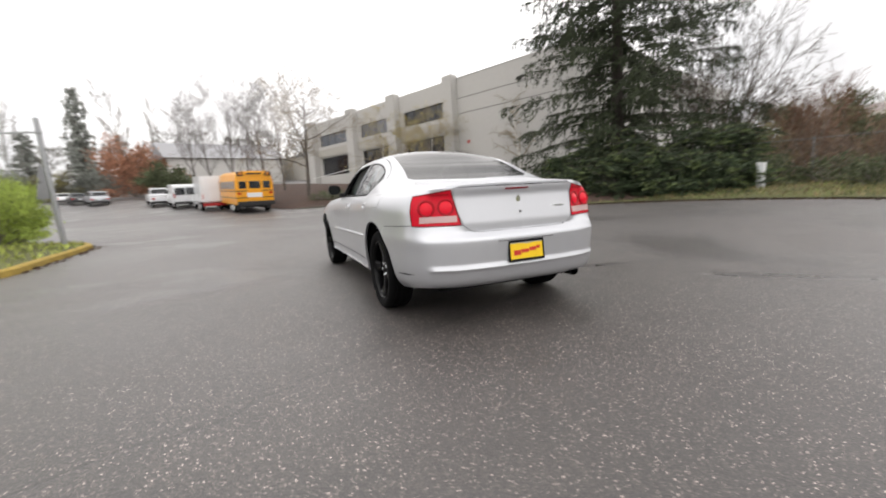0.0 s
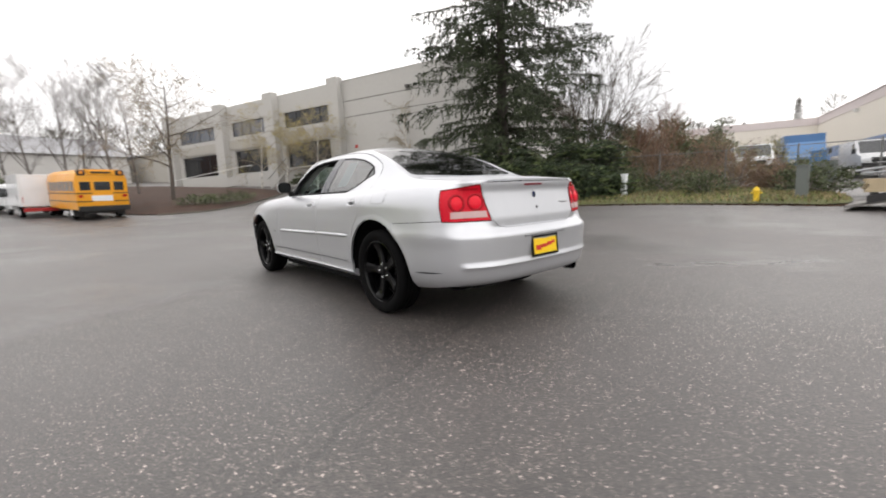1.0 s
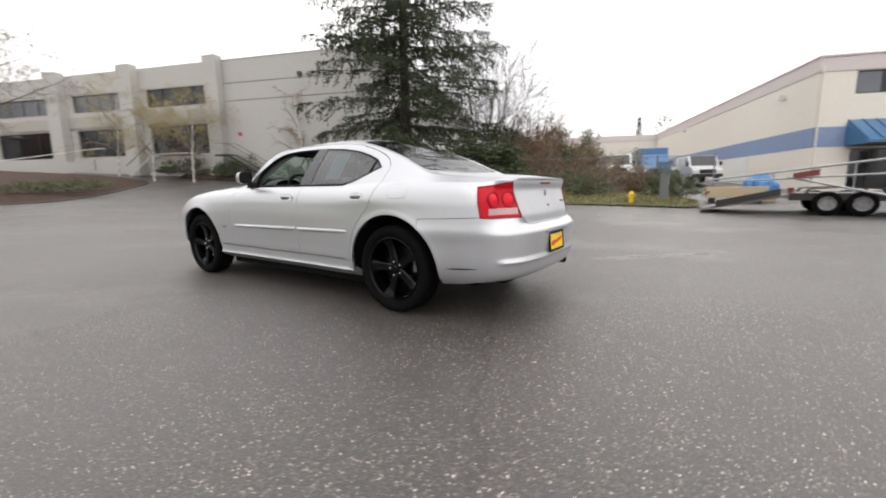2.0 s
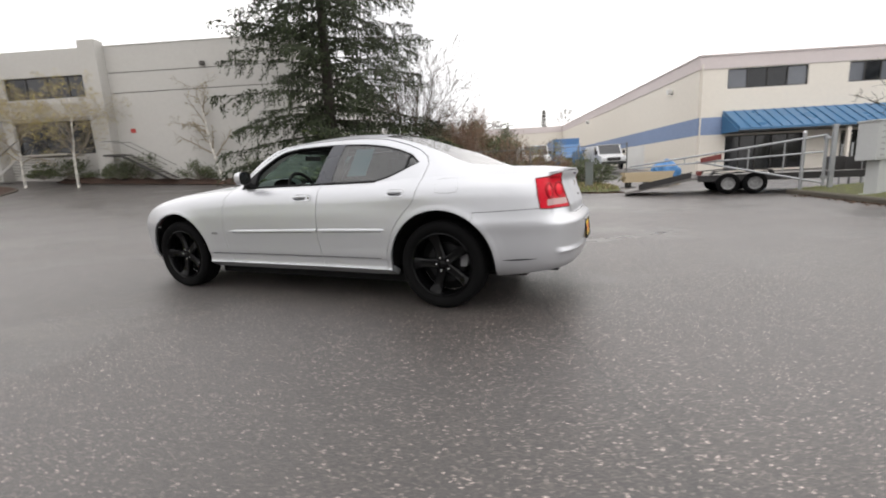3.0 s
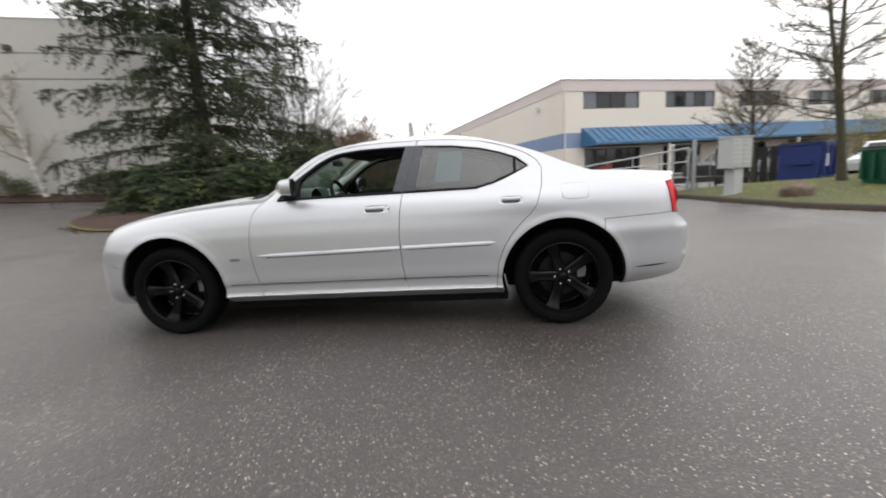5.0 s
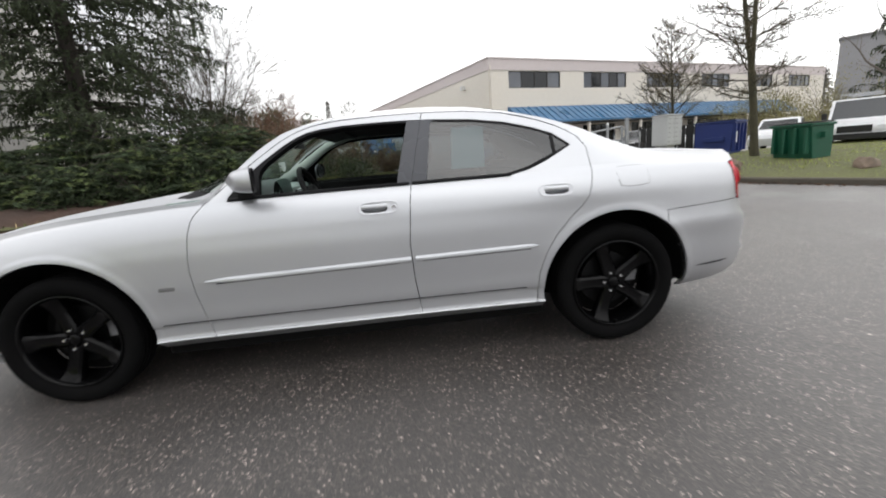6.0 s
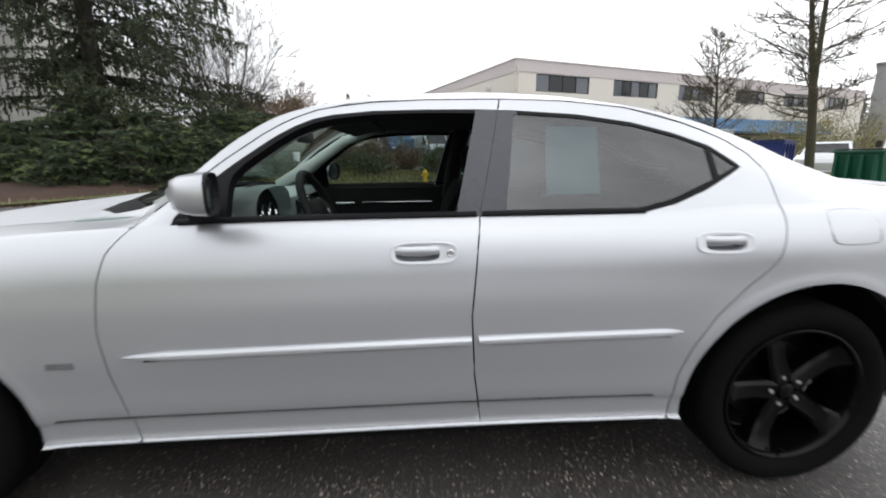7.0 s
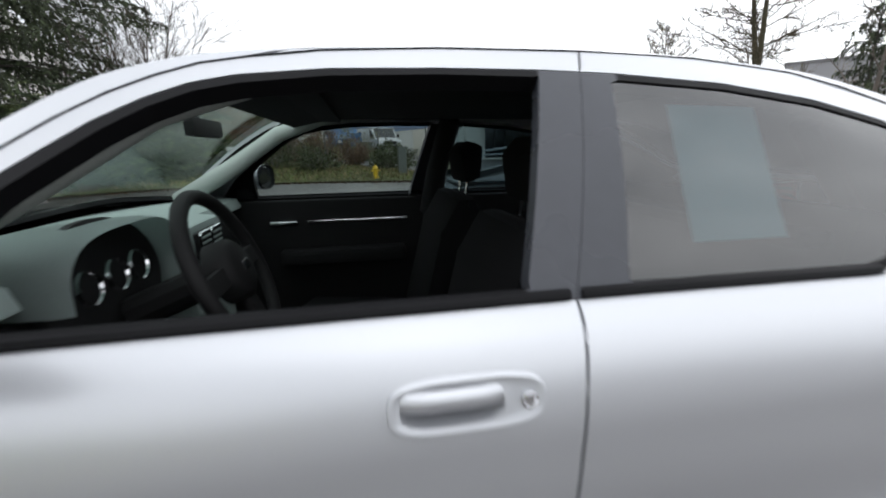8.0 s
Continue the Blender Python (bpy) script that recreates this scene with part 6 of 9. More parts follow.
def sedan():
    car = thing("sedan", Matrix.Identity(4), "silver four-door sedan with black wheels, wet from rain", "car")
    P, F, m, n = shell_grid()
    T, G = top_grid(P, m, n)
    tail = P[P[:, 1] < -2.0]
    def rear_at(x, z):
        dx, dz = tail[:, 0] - abs(x), tail[:, 2] - z
        w = np.exp(-(dx ** 2 + dz ** 2) / 0.016 ** 2)
        A = np.c_[np.ones(len(tail)), dx, dz] * w[:, None]
        return float(np.linalg.lstsq(A.T @ A + 1e-12 * np.eye(3), A.T @ (tail[:, 1] * w), rcond=None)[0][0])
    flank = P[(P[:, 0] > 0.75) & (P[:, 1] < 1.2) & (P[:, 1] > -2.0)]
    def flank_at(y, z):
        dy, dz = flank[:, 1] - y, flank[:, 2] - z
        near = np.argsort(dy ** 2 + dz ** 2)[:40]
        A = np.c_[np.ones(40), dy[near], dz[near]]
        return float(np.linalg.lstsq(A, flank[near, 0], rcond=None)[0][0])

    def lamp_point(s, q, z, lift):
        """A point of the tail's surface, by way along the outline and height, lifted off it."""
        dq, dz = tail[:, 3] - q, tail[:, 2] - z
        w = np.exp(-(dq ** 2 + dz ** 2) / 0.016 ** 2)
        A = np.c_[np.ones(len(tail)), dq, dz] * w[:, None]
        N = A.T @ A + 1e-12 * np.eye(3)
        fx, fy = np.linalg.solve(N, A.T @ (tail[:, 0] * w)), np.linalg.solve(N, A.T @ (tail[:, 1] * w))
        out = Vector((fy[1], -fx[1], 0)).normalized()
        return Vector((s * (fx[0] + out.x * lift), fy[0] + out.y * lift, z))
    yz = lambda poly: (lambda f: (lambda A: f(A[:, 1:3])))(poly_sd(poly))
    xy = lambda poly: (lambda f: (lambda A: f(A[:, 0:2])))(poly_sd(poly))
    front_door = [(0.782, 0.313), (0.80, 0.42), (0.825, 0.55), (0.835, 0.70), (0.815, 0.86), (0.79, 0.95), (0.745, 1.01), (0.70, 1.06), (0.60, 1.135), (0.536, 1.182), (0.481, 1.224), (0.42, 1.267), (0.36, 1.309), (0.30, 1.345), (0.24, 1.373), (0.18, 1.394), (0.11, 1.408), (0.02, 1.428), (0.0, 1.6), (-0.475, 1.6), (-0.470, 1.43), (-0.410, 1.20), (-0.368, 1.04), (-0.353, 0.95), (-0.331, 0.72), (-0.342, 0.50), (-0.366, 0.313)]
    rear_door = [(-0.367, 0.313), (-0.343, 0.50), (-0.332, 0.72), (-0.354, 0.95), (-0.369, 1.04), (-0.411, 1.20), (-0.471, 1.43), (-0.475, 1.6), (-0.70, 1.6), (-0.72, 1.425), (-0.94, 1.40), (-1.154, 1.340), (-1.29, 1.285), (-1.37, 1.225), (-1.40, 1.165), (-1.385, 1.05), (-1.352, 0.95), (-1.335, 0.895), (-1.295, 0.845), (-1.235, 0.79), (-1.155, 0.70), (-1.090, 0.59), (-1.052, 0.48), (-1.038, 0.313)]
    q_of = lambda y: float(np.interp(y, [p[1] for p in P[::m]], [p[3] for p in P[::m]]))
    x_of = lambda x: float(np.interp(x, [p[0] for p in P[:m * 150:m]], [p[3] for p in P[:m * 150:m]]))
    qz = lambda poly: (lambda f: (lambda A: f(A[:, 3:5] * (1, 0) + np.c_[np.zeros(len(A)), A[:, 2]])))(poly_sd(poly))
    lamp = [(x_of(0.500), 0.787), (x_of(0.527), 0.90), (x_of(0.560), 1.046), (x_of(0.70), 1.026), (q_of(-2.258), 1.010), (q_of(-2.262), 0.90), (q_of(-2.278), 0.795), (x_of(0.72), 0.788)]
    lid = [(-1, 0.727), (x_of(0.36), 0.727), (x_of(0.425), 0.735), (x_of(0.486), 0.785), (x_of(0.523), 0.90), (x_of(0.557), 1.2), (-1, 1.2)]
    bumper = [(-1, 0.1), (-1, 0.727), (x_of(0.36), 0.727), (x_of(0.425), 0.735), (x_of(0.486), 0.785), (q_of(-2.25), 0.797), (q_of(-2.0), 0.785), (q_of(-1.80), 0.778), (q_of(-1.80), 0.1)]
    nose = [(q_of(1.90), 0.1), (q_of(1.90), 0.56), (q_of(2.10), 0.62), (q_of(2.46) + 1, 0.66), (q_of(2.46) + 1, 0.1)]
    headlamp = [(q_of(2.08), 0.70), (q_of(2.10), 0.63), (x_of(0.0) + q_of(2.43), 0.66), (q_of(2.43), 0.745), (q_of(2.20), 0.765)]
    fuel = rounded([(-1.515, 0.952), (-1.515, 1.022), (-1.535, 1.042), (-1.68, 1.042), (-1.70, 1.022), (-1.70, 0.952), (-1.68, 0.932), (-1.535, 0.932)], 1)
    cup = lambda yc, half, z, shift: [(yc + shift + (half - 0.028 - shift * 0.4) * math.copysign(abs(math.cos(a)) ** 0.6, math.cos(a)), z + 0.0255 * math.copysign(abs(math.sin(a)) ** 0.6, math.sin(a))) for a in [2 * math.pi * k / 32 for k in range(32)]]
    cup_f, cup_r = cup(-0.181, 0.109, 0.930, 0.022), cup(-1.1585, 0.0965, 0.946, 0.0)
    arch = lambda cy: (lambda A: ARCH_R - np.hypot(A[:, 1] - cy, A[:, 2] - HUB_Z))
    tag = {}
    cuts = (("arch_r", arch(-AXLE)), ("arch_f", arch(AXLE)), ("bumper", qz(bumper)), ("lid", qz(lid)), ("lamp", qz(lamp)), ("rear_door", yz(rear_door)), ("front_door", yz(front_door)), ("sill", lambda A: 0.313 - A[:, 2] + 0 * A[:, 0]), ("nose", qz(nose)), ("headlamp", qz(headlamp)), ("fuel", yz(fuel)), ("cup_f", yz(cup_f)), ("cup_r", yz(cup_r)))
    held = set()
    for name, f in cuts:
        P, F, s = cut(P, F, f, held)
    mid = np.array([P[list(face)].mean(axis=0) for face in F])
    for name, f in cuts:
        tag[name] = f(mid) > 0
    open_arch = tag["arch_r"] | tag["arch_f"]
    sidewall = np.abs(mid[:, 1]) < 1.15
    used = open_arch.copy()
    def take(sel):
        nonlocal used
        keep = sel & ~used
        used = used | keep
        return keep
    k_lamp, k_head = take(tag["lamp"]), take(tag["headlamp"])
    k_fuel = tag["fuel"] & ~used
    k_cup_f, k_cup_r = take(tag["cup_f"] & (mid[:, 0] > 0.5)), take(tag["cup_r"] & (mid[:, 0] > 0.5))
    k_fd, k_rd = take(tag["front_door"]), take(tag["rear_door"])
    k_bump, k_lid, k_nose = take(tag["bumper"]), take(tag["lid"]), take(tag["nose"])
    k_sill = take(tag["sill"] & sidewall)
    k_fender = take(mid[:, 1] > 0.5)
    k_quarter = ~used

    # upper body
    dlo_f = [(0.448, 1.047), (0.450, 1.14), (0.444, 1.172), (0.410, 1.210), (0.355, 1.250), (0.30, 1.290), (0.245, 1.323), (0.185, 1.348), (0.12, 1.362), (-0.014, 1.376), (-0.20, 1.381), (-0.376, 1.379), (-0.290, 1.050)]
    dlo_r = [(-0.458, 1.052), (-0.90, 1.050), (-1.03, 1.080), (-1.14, 1.123), (-1.29, 1.183), (-1.215, 1.245), (-1.10, 1.290), (-0.95, 1.330), (-0.75, 1.360), (-0.516, 1.376)]
    black = [(0.62, 1.020), (0.615, 1.045), (0.53, 1.145), (0.468, 1.192), (0.422, 1.226), (0.365, 1.266), (0.31, 1.304), (0.25, 1.337), (0.19, 1.361), (0.125, 1.375), (-0.014, 1.388), (-0.2, 1.392), (-0.376, 1.392), (-0.516, 1.388), (-0.75, 1.372), (-0.95, 1.342), (-1.10, 1.302), (-1.222, 1.256), (-1.31, 1.184), (-1.15, 1.108), (-1.04, 1.066), (-0.90, 1.034), (-0.90, 1.02)]
    wind = [(-0.2, 1.025), (0.0, 1.025), (0.35, 0.965), (0.58, 0.865), (0.69, 0.765), (0.655, 0.62), (0.60, 0.36), (0.545, 0.12), (0.51, 0.04), (-0.2, 0.07)]
    back = [(-0.2, -0.885), (0.0, -0.885), (0.47, -0.865), (0.52, -0.93), (0.555, -1.2), (0.59, -1.5), (0.615, -1.655), (0.58, -1.69), (0.0, -1.725), (-0.2, -1.725)]
    hood = [(-0.2, 1.125), (0.0, 1.125), (0.35, 1.085), (0.60, 0.985), (0.71, 0.85), (0.725, 1.3), (0.70, 1.8), (0.64, 2.15), (0.55, 2.27), (0.30, 2.39), (-0.2, 2.46)]
    boot = [(-0.2, -1.765), (0.0, -1.765), (0.50, -1.735), (0.585, -1.76), (0.62, -1.86), (0.61, -2.2), (0.585, -2.36), (0.575, -2.9), (-0.2, -2.9)]
    flatf = lambda f, lo, hi: (lambda A: np.where((A[:, 4] >= lo - 0.6) & (A[:, 4] <= hi + 0.6), f(A), -0.5))
    rail = SIDE_ROWS - 1
    tcuts = (("dlo_f", yz(dlo_f), 0), ("dlo_r", yz(dlo_r), 0), ("black", yz(black), 0), ("rear_door", yz(rear_door), 0), ("front_door", yz(front_door), 0), ("wind", xy(wind), 1), ("back", xy(back), 1), ("hood", xy(hood), 1), ("boot", xy(boot), 1), ("cowl", lambda A: 0.04 - np.abs(A[:, 1] - 1.0 + 0.0 * A[:, 0]) + 0 * A[:, 2], 2))
    held_top = set()
    zones = {0: (0, rail), 1: (rail, 999), 2: None}
    for name, f, zone in tcuts[:-1]:
        lo, hi = zones[zone]
        inside = (lambda g: (lambda A: g(A)))(f)
        sel = [k for k, face in enumerate(G) if (T[list(face)][:, 4].mean() < rail) == (zone == 0)]
        picked = set(sel)
        other = [k for k in range(len(G)) if k not in picked]
        A, H, s = cut(T, [G[k] for k in sel], inside, held_top)
        T, G = A, H + [G[k] for k in other]
    tm = np.array([T[list(face)].mean(axis=0) for face in G])
    band = tm[:, 4] < rail
    tt = {name: (f(tm) > 0) & (band if zone == 0 else ~band) for name, f, zone in tcuts[:-1]}
    done = np.zeros(len(G), bool)
    def grab(sel):
        nonlocal done
        keep = sel & ~done
        done = done | keep
        return keep
    g_f, g_r = grab(tt["dlo_f"]), grab(tt["dlo_r"])
    film = (tm[:, 1] < -0.285 - 0.26 * (tm[:, 2] - 1.05)) & (tm[:, 1] > -0.53)
    g_film_f = grab(tt["black"] & tt["front_door"] & film)
    g_film_r = grab(tt["black"] & ~tt["front_door"] & film)
    g_black_f = grab(tt["black"] & tt["front_door"])
    g_black_r = grab(tt["black"] & ~tt["front_door"] & (tm[:, 1] < 0.3))
    g_sail = grab(tt["black"])
    g_wind, g_back, g_hood, g_boot = grab(tt["wind"]), grab(tt["back"]), grab(tt["hood"]), grab(tt["boot"])
    g_fd, g_rd = grab(tt["front_door"]), grab(tt["rear_door"])
    g_cowl = grab(~band & (tm[:, 1] > 0.70) & (tm[:, 1] < 1.14) & (tm[:, 0] < 0.69))
    g_fender = grab(tm[:, 1] > 0.735)
    g_roof = ~done

    def whole(low, high, sides=(1, -1), depth=0.014):
        """Lower and upper faces as one panel, joined along the belt."""
        faces = list(F) + [tuple(v + len(P) for v in face) for face in G]
        return panel(np.concatenate([P, T]), faces, np.concatenate([low, high]), sides, depth=depth, weld=1.2e-3)

    body = part("body", whole(k_quarter, g_roof, depth=0.02), PAINT, car, smooth=32)
    inner = T.copy()
    inner[:, 0] *= 0.962
    inner[:, 2] -= 0.024
    part("inner_lining", panel(inner, G, g_roof & (tm[:, 1] < 0.8) & (tm[:, 1] > -1.75), gap=0.0, depth=0.0), HEADLINER, car, "dark lining of roof and pillars", smooth=60)
    part("bonnet", panel(T, G, g_hood), BRIGHT_WET_PAINT, car, "silver bonnet beaded with rain", smooth=40)
    part("boot_lid", whole(k_lid, g_boot), BRIGHT_WET_PAINT, car, smooth=38)
    # Black sheet added behind the panel gaps so that they read as shade.
    behind = P.copy()
    behind[:, 0] = np.maximum(behind[:, 0] - 0.016, 0)
    behind[:, 1] *= 0.9925
    part("gap_backing", panel(behind, F, ~open_arch & ~k_cup_f & ~k_cup_r & (np.abs(mid[:, 1]) < 2.0), gap=0.0, depth=0.0), UNDER, car, "black backing sheet added behind the panel gaps", smooth=60)
    rb = part("rear_bumper", panel(P, F, k_bump), PAINT, car, smooth=38)
    part("front_bumper", panel(P, F, k_nose), PAINT, car, smooth=38)
    part("cowl", panel(T, G, g_cowl, gap=0.0, depth=0.02), RUBBER, car, "black cowl under the windscreen")
    part("windscreen", panel(T, G, g_wind, gap=0.001, depth=0.004), CLEAR, car, "clear windscreen", smooth=60).visible_shadow = False
    part("rear_screen", panel(T, G, g_back, gap=0.001, depth=0.004), REAR_GLASS, car, "dark rear screen", smooth=60).visible_shadow = False
    for s in (-1, 1):
        one = (s,)
        part("front_wing", whole(k_fender, g_fender, one), PAINT, car, smooth=38)
        part("side_sill", panel(P, F, k_sill, one, gap=0.001, depth=0.05), PAINT, car, smooth=38)
        fd = part("front_door", whole(k_fd if s < 0 else k_fd | k_cup_f, g_fd, one, depth=0.025), PAINT, car, smooth=38)
        rd = part("rear_door", whole(k_rd if s < 0 else k_rd | k_cup_r, g_rd, one, depth=0.025), PAINT, car, smooth=38)
        part("pillar_film", panel(T, G, g_film_f, one, gap=0.0006, depth=0.035), PILLAR_BLACK, fd, "dark grey film on the middle pillar", smooth=40)
        part("pillar_film", panel(T, G, g_film_r, one, gap=0.0006, depth=0.03), PILLAR_BLACK, rd, "dark grey film on the middle pillar", smooth=40)
        part("window_trim", panel(T, G, g_black_f, one, gap=0.0006, depth=0.035), RUBBER, fd, "black rubber window surround", smooth=40)
        part("window_trim", panel(T, G, g_black_r, one, gap=0.0006, depth=0.03), RUBBER, rd, "black rubber window surround", smooth=40)
        part("sail_trim", panel(T, G, g_sail, one, gap=0.0008, depth=0.01), RUBBER, fd)
        part("rear_glass", panel(T - np.array([0.004, 0, 0, 0, 0]), G, g_r, one, gap=0.0, depth=0.004), PRIVACY, rd, "tinted rear door glass", smooth=60).visible_shadow = False
        if s > 0:
            part("front_glass", panel(T - np.array([0.004, 0, 0, 0, 0]), G, g_f, one, gap=0.0, depth=0.004), DOOR_GLASS, fd, "green-tinted front door glass", smooth=60).visible_shadow = False
        bm = bmesh.new()
        ring = []
        for k in range(6):
            y, z = -1.200 - 0.010 * k / 5, 1.140 + 0.105 * k / 5
            x = side_x(y, z)[0]
            ring.append([bm.verts.new((s * (x + dx), y + dy, z)) for dx, dy in ((-0.012, -0.010), (0.0015, -0.010), (0.0015, 0.010), (-0.012, 0.010))])
        for A, B in zip(ring, ring[1:]):
            for k in range(4):
                bm.faces.new((A[k], A[(k + 1) % 4], B[(k + 1) % 4], B[k]))
        bmesh.ops.recalc_face_normals(bm, faces=bm.faces)
        part("glass_divider", bm, RUBBER, rd)
        # Dark tube laid along the door gap in place of its shade.
        line = []
        for y, z in ((0.70, 1.06), (0.60, 1.135), (0.536, 1.182), (0.481, 1.224), (0.42, 1.267), (0.36, 1.309), (0.30, 1.345), (0.24, 1.373), (0.18, 1.394), (0.11, 1.407), (0.0, 1.421), (-0.2, 1.431), (-0.47, 1.432), (-0.72, 1.424), (-0.94, 1.400), (-1.06, 1.372), (-1.154, 1.342), (-1.24, 1.308), (-1.31, 1.272), (-1.365, 1.228), (-1.393, 1.18)):
            x, z = side_x(y, z)
            line.append((s * (x + 0.0005), y, z))
        part("roof_gap_line", tubem(line, 0.0019, 6), RUBBER, car, "thin dark line drawn over the gap between roof and doors")
        part("sill_seam", tubem([(s * (flank_at(y, 0.398) + 0.0005), y, 0.398) for y in np.linspace(1.03, -0.98, 24)], 0.0032, 6), RUBBER, car, "thin dark seam above the sill")
        # belt rubber
        for door, a, b in ((fd, 0.60, -0.357), (rd, -0.376, -0.93)):
            bm = bmesh.new()
            ys = np.linspace(a, b, 14)
            ring = []
            for y in ys:
                x0 = float(np.interp(y, [e[1] for e in T[rail - SIDE_ROWS + 1::1] if e[4] == 1], [e[0] for e in T if e[4] == 1]))
                z0 = float(BELT(y)) + 0.012
                ring.append([bm.verts.new((s * (x0 + dx), y, z0 + dz)) for dx, dz in ((-0.012, -0.010), (0.006, -0.012), (0.009, -0.006), (0.006, 0.001), (-0.004, 0.005), (-0.014, 0.005))])
            for A, B in zip(ring, ring[1:]):
                for k in range(6):
                    bm.faces.new((A[k], A[(k + 1) % 6], B[(k + 1) % 6], B[k]))
            bm.faces.new(ring[0])
            bm.faces.new(ring[-1])
            bmesh.ops.recalc_face_normals(bm, faces=bm.faces)
            part("belt_rubber", bm, RUBBER, door, smooth=40)
        # rub strips
        for door, a, b in ((fd, 0.775, -0.329), (rd, -0.353, -1.045)):
            bm = bmesh.new()
            ring = []
            ys = np.linspace(a, b, 18)
            for j, y in enumerate(ys):
                x0 = 0.9 + 0.019 + (0.006 if y < -0.9 else 0.0) + 0.0
                x0 = float(np.interp(y, PX_Y, PX_X))
                taper = min(1.0, (0.12 + 0.88 * min(1, j / 1.5)) if door is fd else 1.0, (0.25 + 0.75 * min(1, (17 - j) / 1.2)) if door is rd else 1.0)
                z0 = 0.622 + (0.775 - y) * 0.0125
                ring.append([bm.verts.new((s * (x0 + dx), y, z0 + dz * taper)) for dx, dz in ((-0.004, -0.014), (0.011 * taper, -0.014), (0.017 * taper, -0.007), (0.016 * taper, 0.004), (0.006 * taper, 0.013), (-0.004, 0.015))])
            for A, B in zip(ring, ring[1:]):
                for k in range(6):
                    bm.faces.new((A[k], A[(k + 1) % 6], B[(k + 1) % 6], B[k]))
            bm.faces.new(ring[0])
            bm.faces.new(ring[-1])
            bmesh.ops.recalc_face_normals(bm, faces=bm.faces)
            strip = part("rub_strip", bm, PAINT, door, "raised silver rub strip", smooth=30)
            # Dark tube below the strip stands in for the shade it casts.
            part("strip_shadow", tubem([(s * (float(np.interp(y, PX_Y, PX_X)) + 0.002), y, 0.622 + (0.775 - y) * 0.0125 - 0.0155) for y in ys[1:-1]], 0.0032, 6), RUBBER, strip, "dark line under the strip, put there as its shadow")
        # lamps
        lamp_ob = part("tail_lamp", panel(P, F, k_lamp, one, gap=0.002, depth=0.02), RED_LENS, car, "red tail lamp with two round lenses", smooth=40)
        for q0, zc in ((x_of(0.602), 0.922), (x_of(0.602) + 0.170, 0.918)):
            c, u, v = lamp_point(s, q0, zc, 0), lamp_point(s, q0 + 0.03, zc, 0) - lamp_point(s, q0 - 0.03, zc, 0), lamp_point(s, q0, zc + 0.03, 0) - lamp_point(s, q0, zc - 0.03, 0)
            way = u.cross(v).normalized()
            if way.y > 0:
                way = -way
            at = Matrix.Translation(c) @ way.to_track_quat("Z", "Y").to_matrix().to_4x4()
            ring = part("lamp_ring", lathe([(0.048, -0.002), (0.052, 0.004), (0.058, 0.005), (0.063, 0.001), (0.065, -0.034)], 36, "z", at), DEEP_RED, lamp_ob, smooth=50)
            part("round_lens", lathe([(0.0, 0.007), (0.022, 0.006), (0.038, 0.003), (0.048, -0.002), (0.049, -0.034)], 36, "z", at), BRIGHT_RED, ring, "bright red round lens", smooth=60)
        part("reversing_lens", lamp_strip(lamp_point, s, x_of(0.528), q_of(-2.325), 0.812, 0.858, 0.004), WHITE_LENS, lamp_ob, "clear reversing lens", smooth=40)
        part("lamp_rim", lamp_strip(lamp_point, s, x_of(0.578), x_of(0.72), 1.006, 1.020, 0.004), DEEP_RED, lamp_ob)
        border = []
        for (qa, za), (qb, zb) in zip(lamp, lamp[1:] + lamp[:1]):
            border += [lamp_point(s, qa + (qb - qa) * k / 8, za + (zb - za) * k / 8, 0.001) for k in range(8)]
        part("lamp_border", tubem(border + border[:1], 0.0048, 6), LAMP_DARK, lamp_ob, "dark red edge", smooth=60)
        part("headlamp", panel(P, F, k_head, one, gap=0.002, depth=0.02), WHITE_LENS, car, "clear headlamp", smooth=40)
        for y in (-AXLE, AXLE):
            wheel(car, s, y)
            bm = bmesh.new()
            ring = []
            for k in range(25):
                a = math.radians(-6 + 192 * k / 24)
                edge = float(np.interp(y + ARCH_R * math.cos(a), [p[1] for p in PLAN[4:14]], [p[0] for p in PLAN[4:14]])) - 0.022
                ring.append([bm.verts.new((s * x, y + r * math.cos(a), HUB_Z + r * math.sin(a))) for x, r in ((edge, ARCH_R - 0.002), (edge - 0.03, ARCH_R + 0.012), (0.52, ARCH_R + 0.012), (0.50, 0.1))])
            for A, B in zip(ring, ring[1:]):
                for k in range(3):
                    bm.faces.new((A[k], A[k + 1], B[k + 1], B[k]))
            part("wheel_liner", bm, UNDER, car)
        # slot reflector low on the bumper's flank
        bm = bmesh.new()
        A, B = [], []
        for k in range(12):
            y = -2.02 - 0.24 * k / 11
            wz = 0.0052 * math.sin(math.pi * (k + 0.2) / 11.4) + 0.0006
            z0 = 0.412 + 0.012 * k / 11
            A.append(bm.verts.new(lamp_point(s, q_of(y), z0 - wz, 0.0015)))
            B.append(bm.verts.new(lamp_point(s, q_of(y), z0 + wz, 0.0015)))
        for k in range(11):
            bm.faces.new((A[k], A[k + 1], B[k + 1], B[k]))
        part("side_slot", bm, RUBBER, rb, "thin dark slot low on the bumper")
    # driver's side only, or seen on it
    doors = [o for o in car.children if o.name.startswith(("front_door", "rear_door"))]
    fdl, rdl = doors[0], doors[1]
    handle(fdl, -0.072, -0.290, 0.930, True)
    handle(rdl, -1.062, -1.255, 0.946, False)
    part("fuel_door", panel(P + np.array([0.0015, 0, 0, 0, 0]), F, k_fuel, (-1,), gap=0.003, depth=0.006), PAINT, car, "flush fuel filler door", smooth=40)
    seam = []
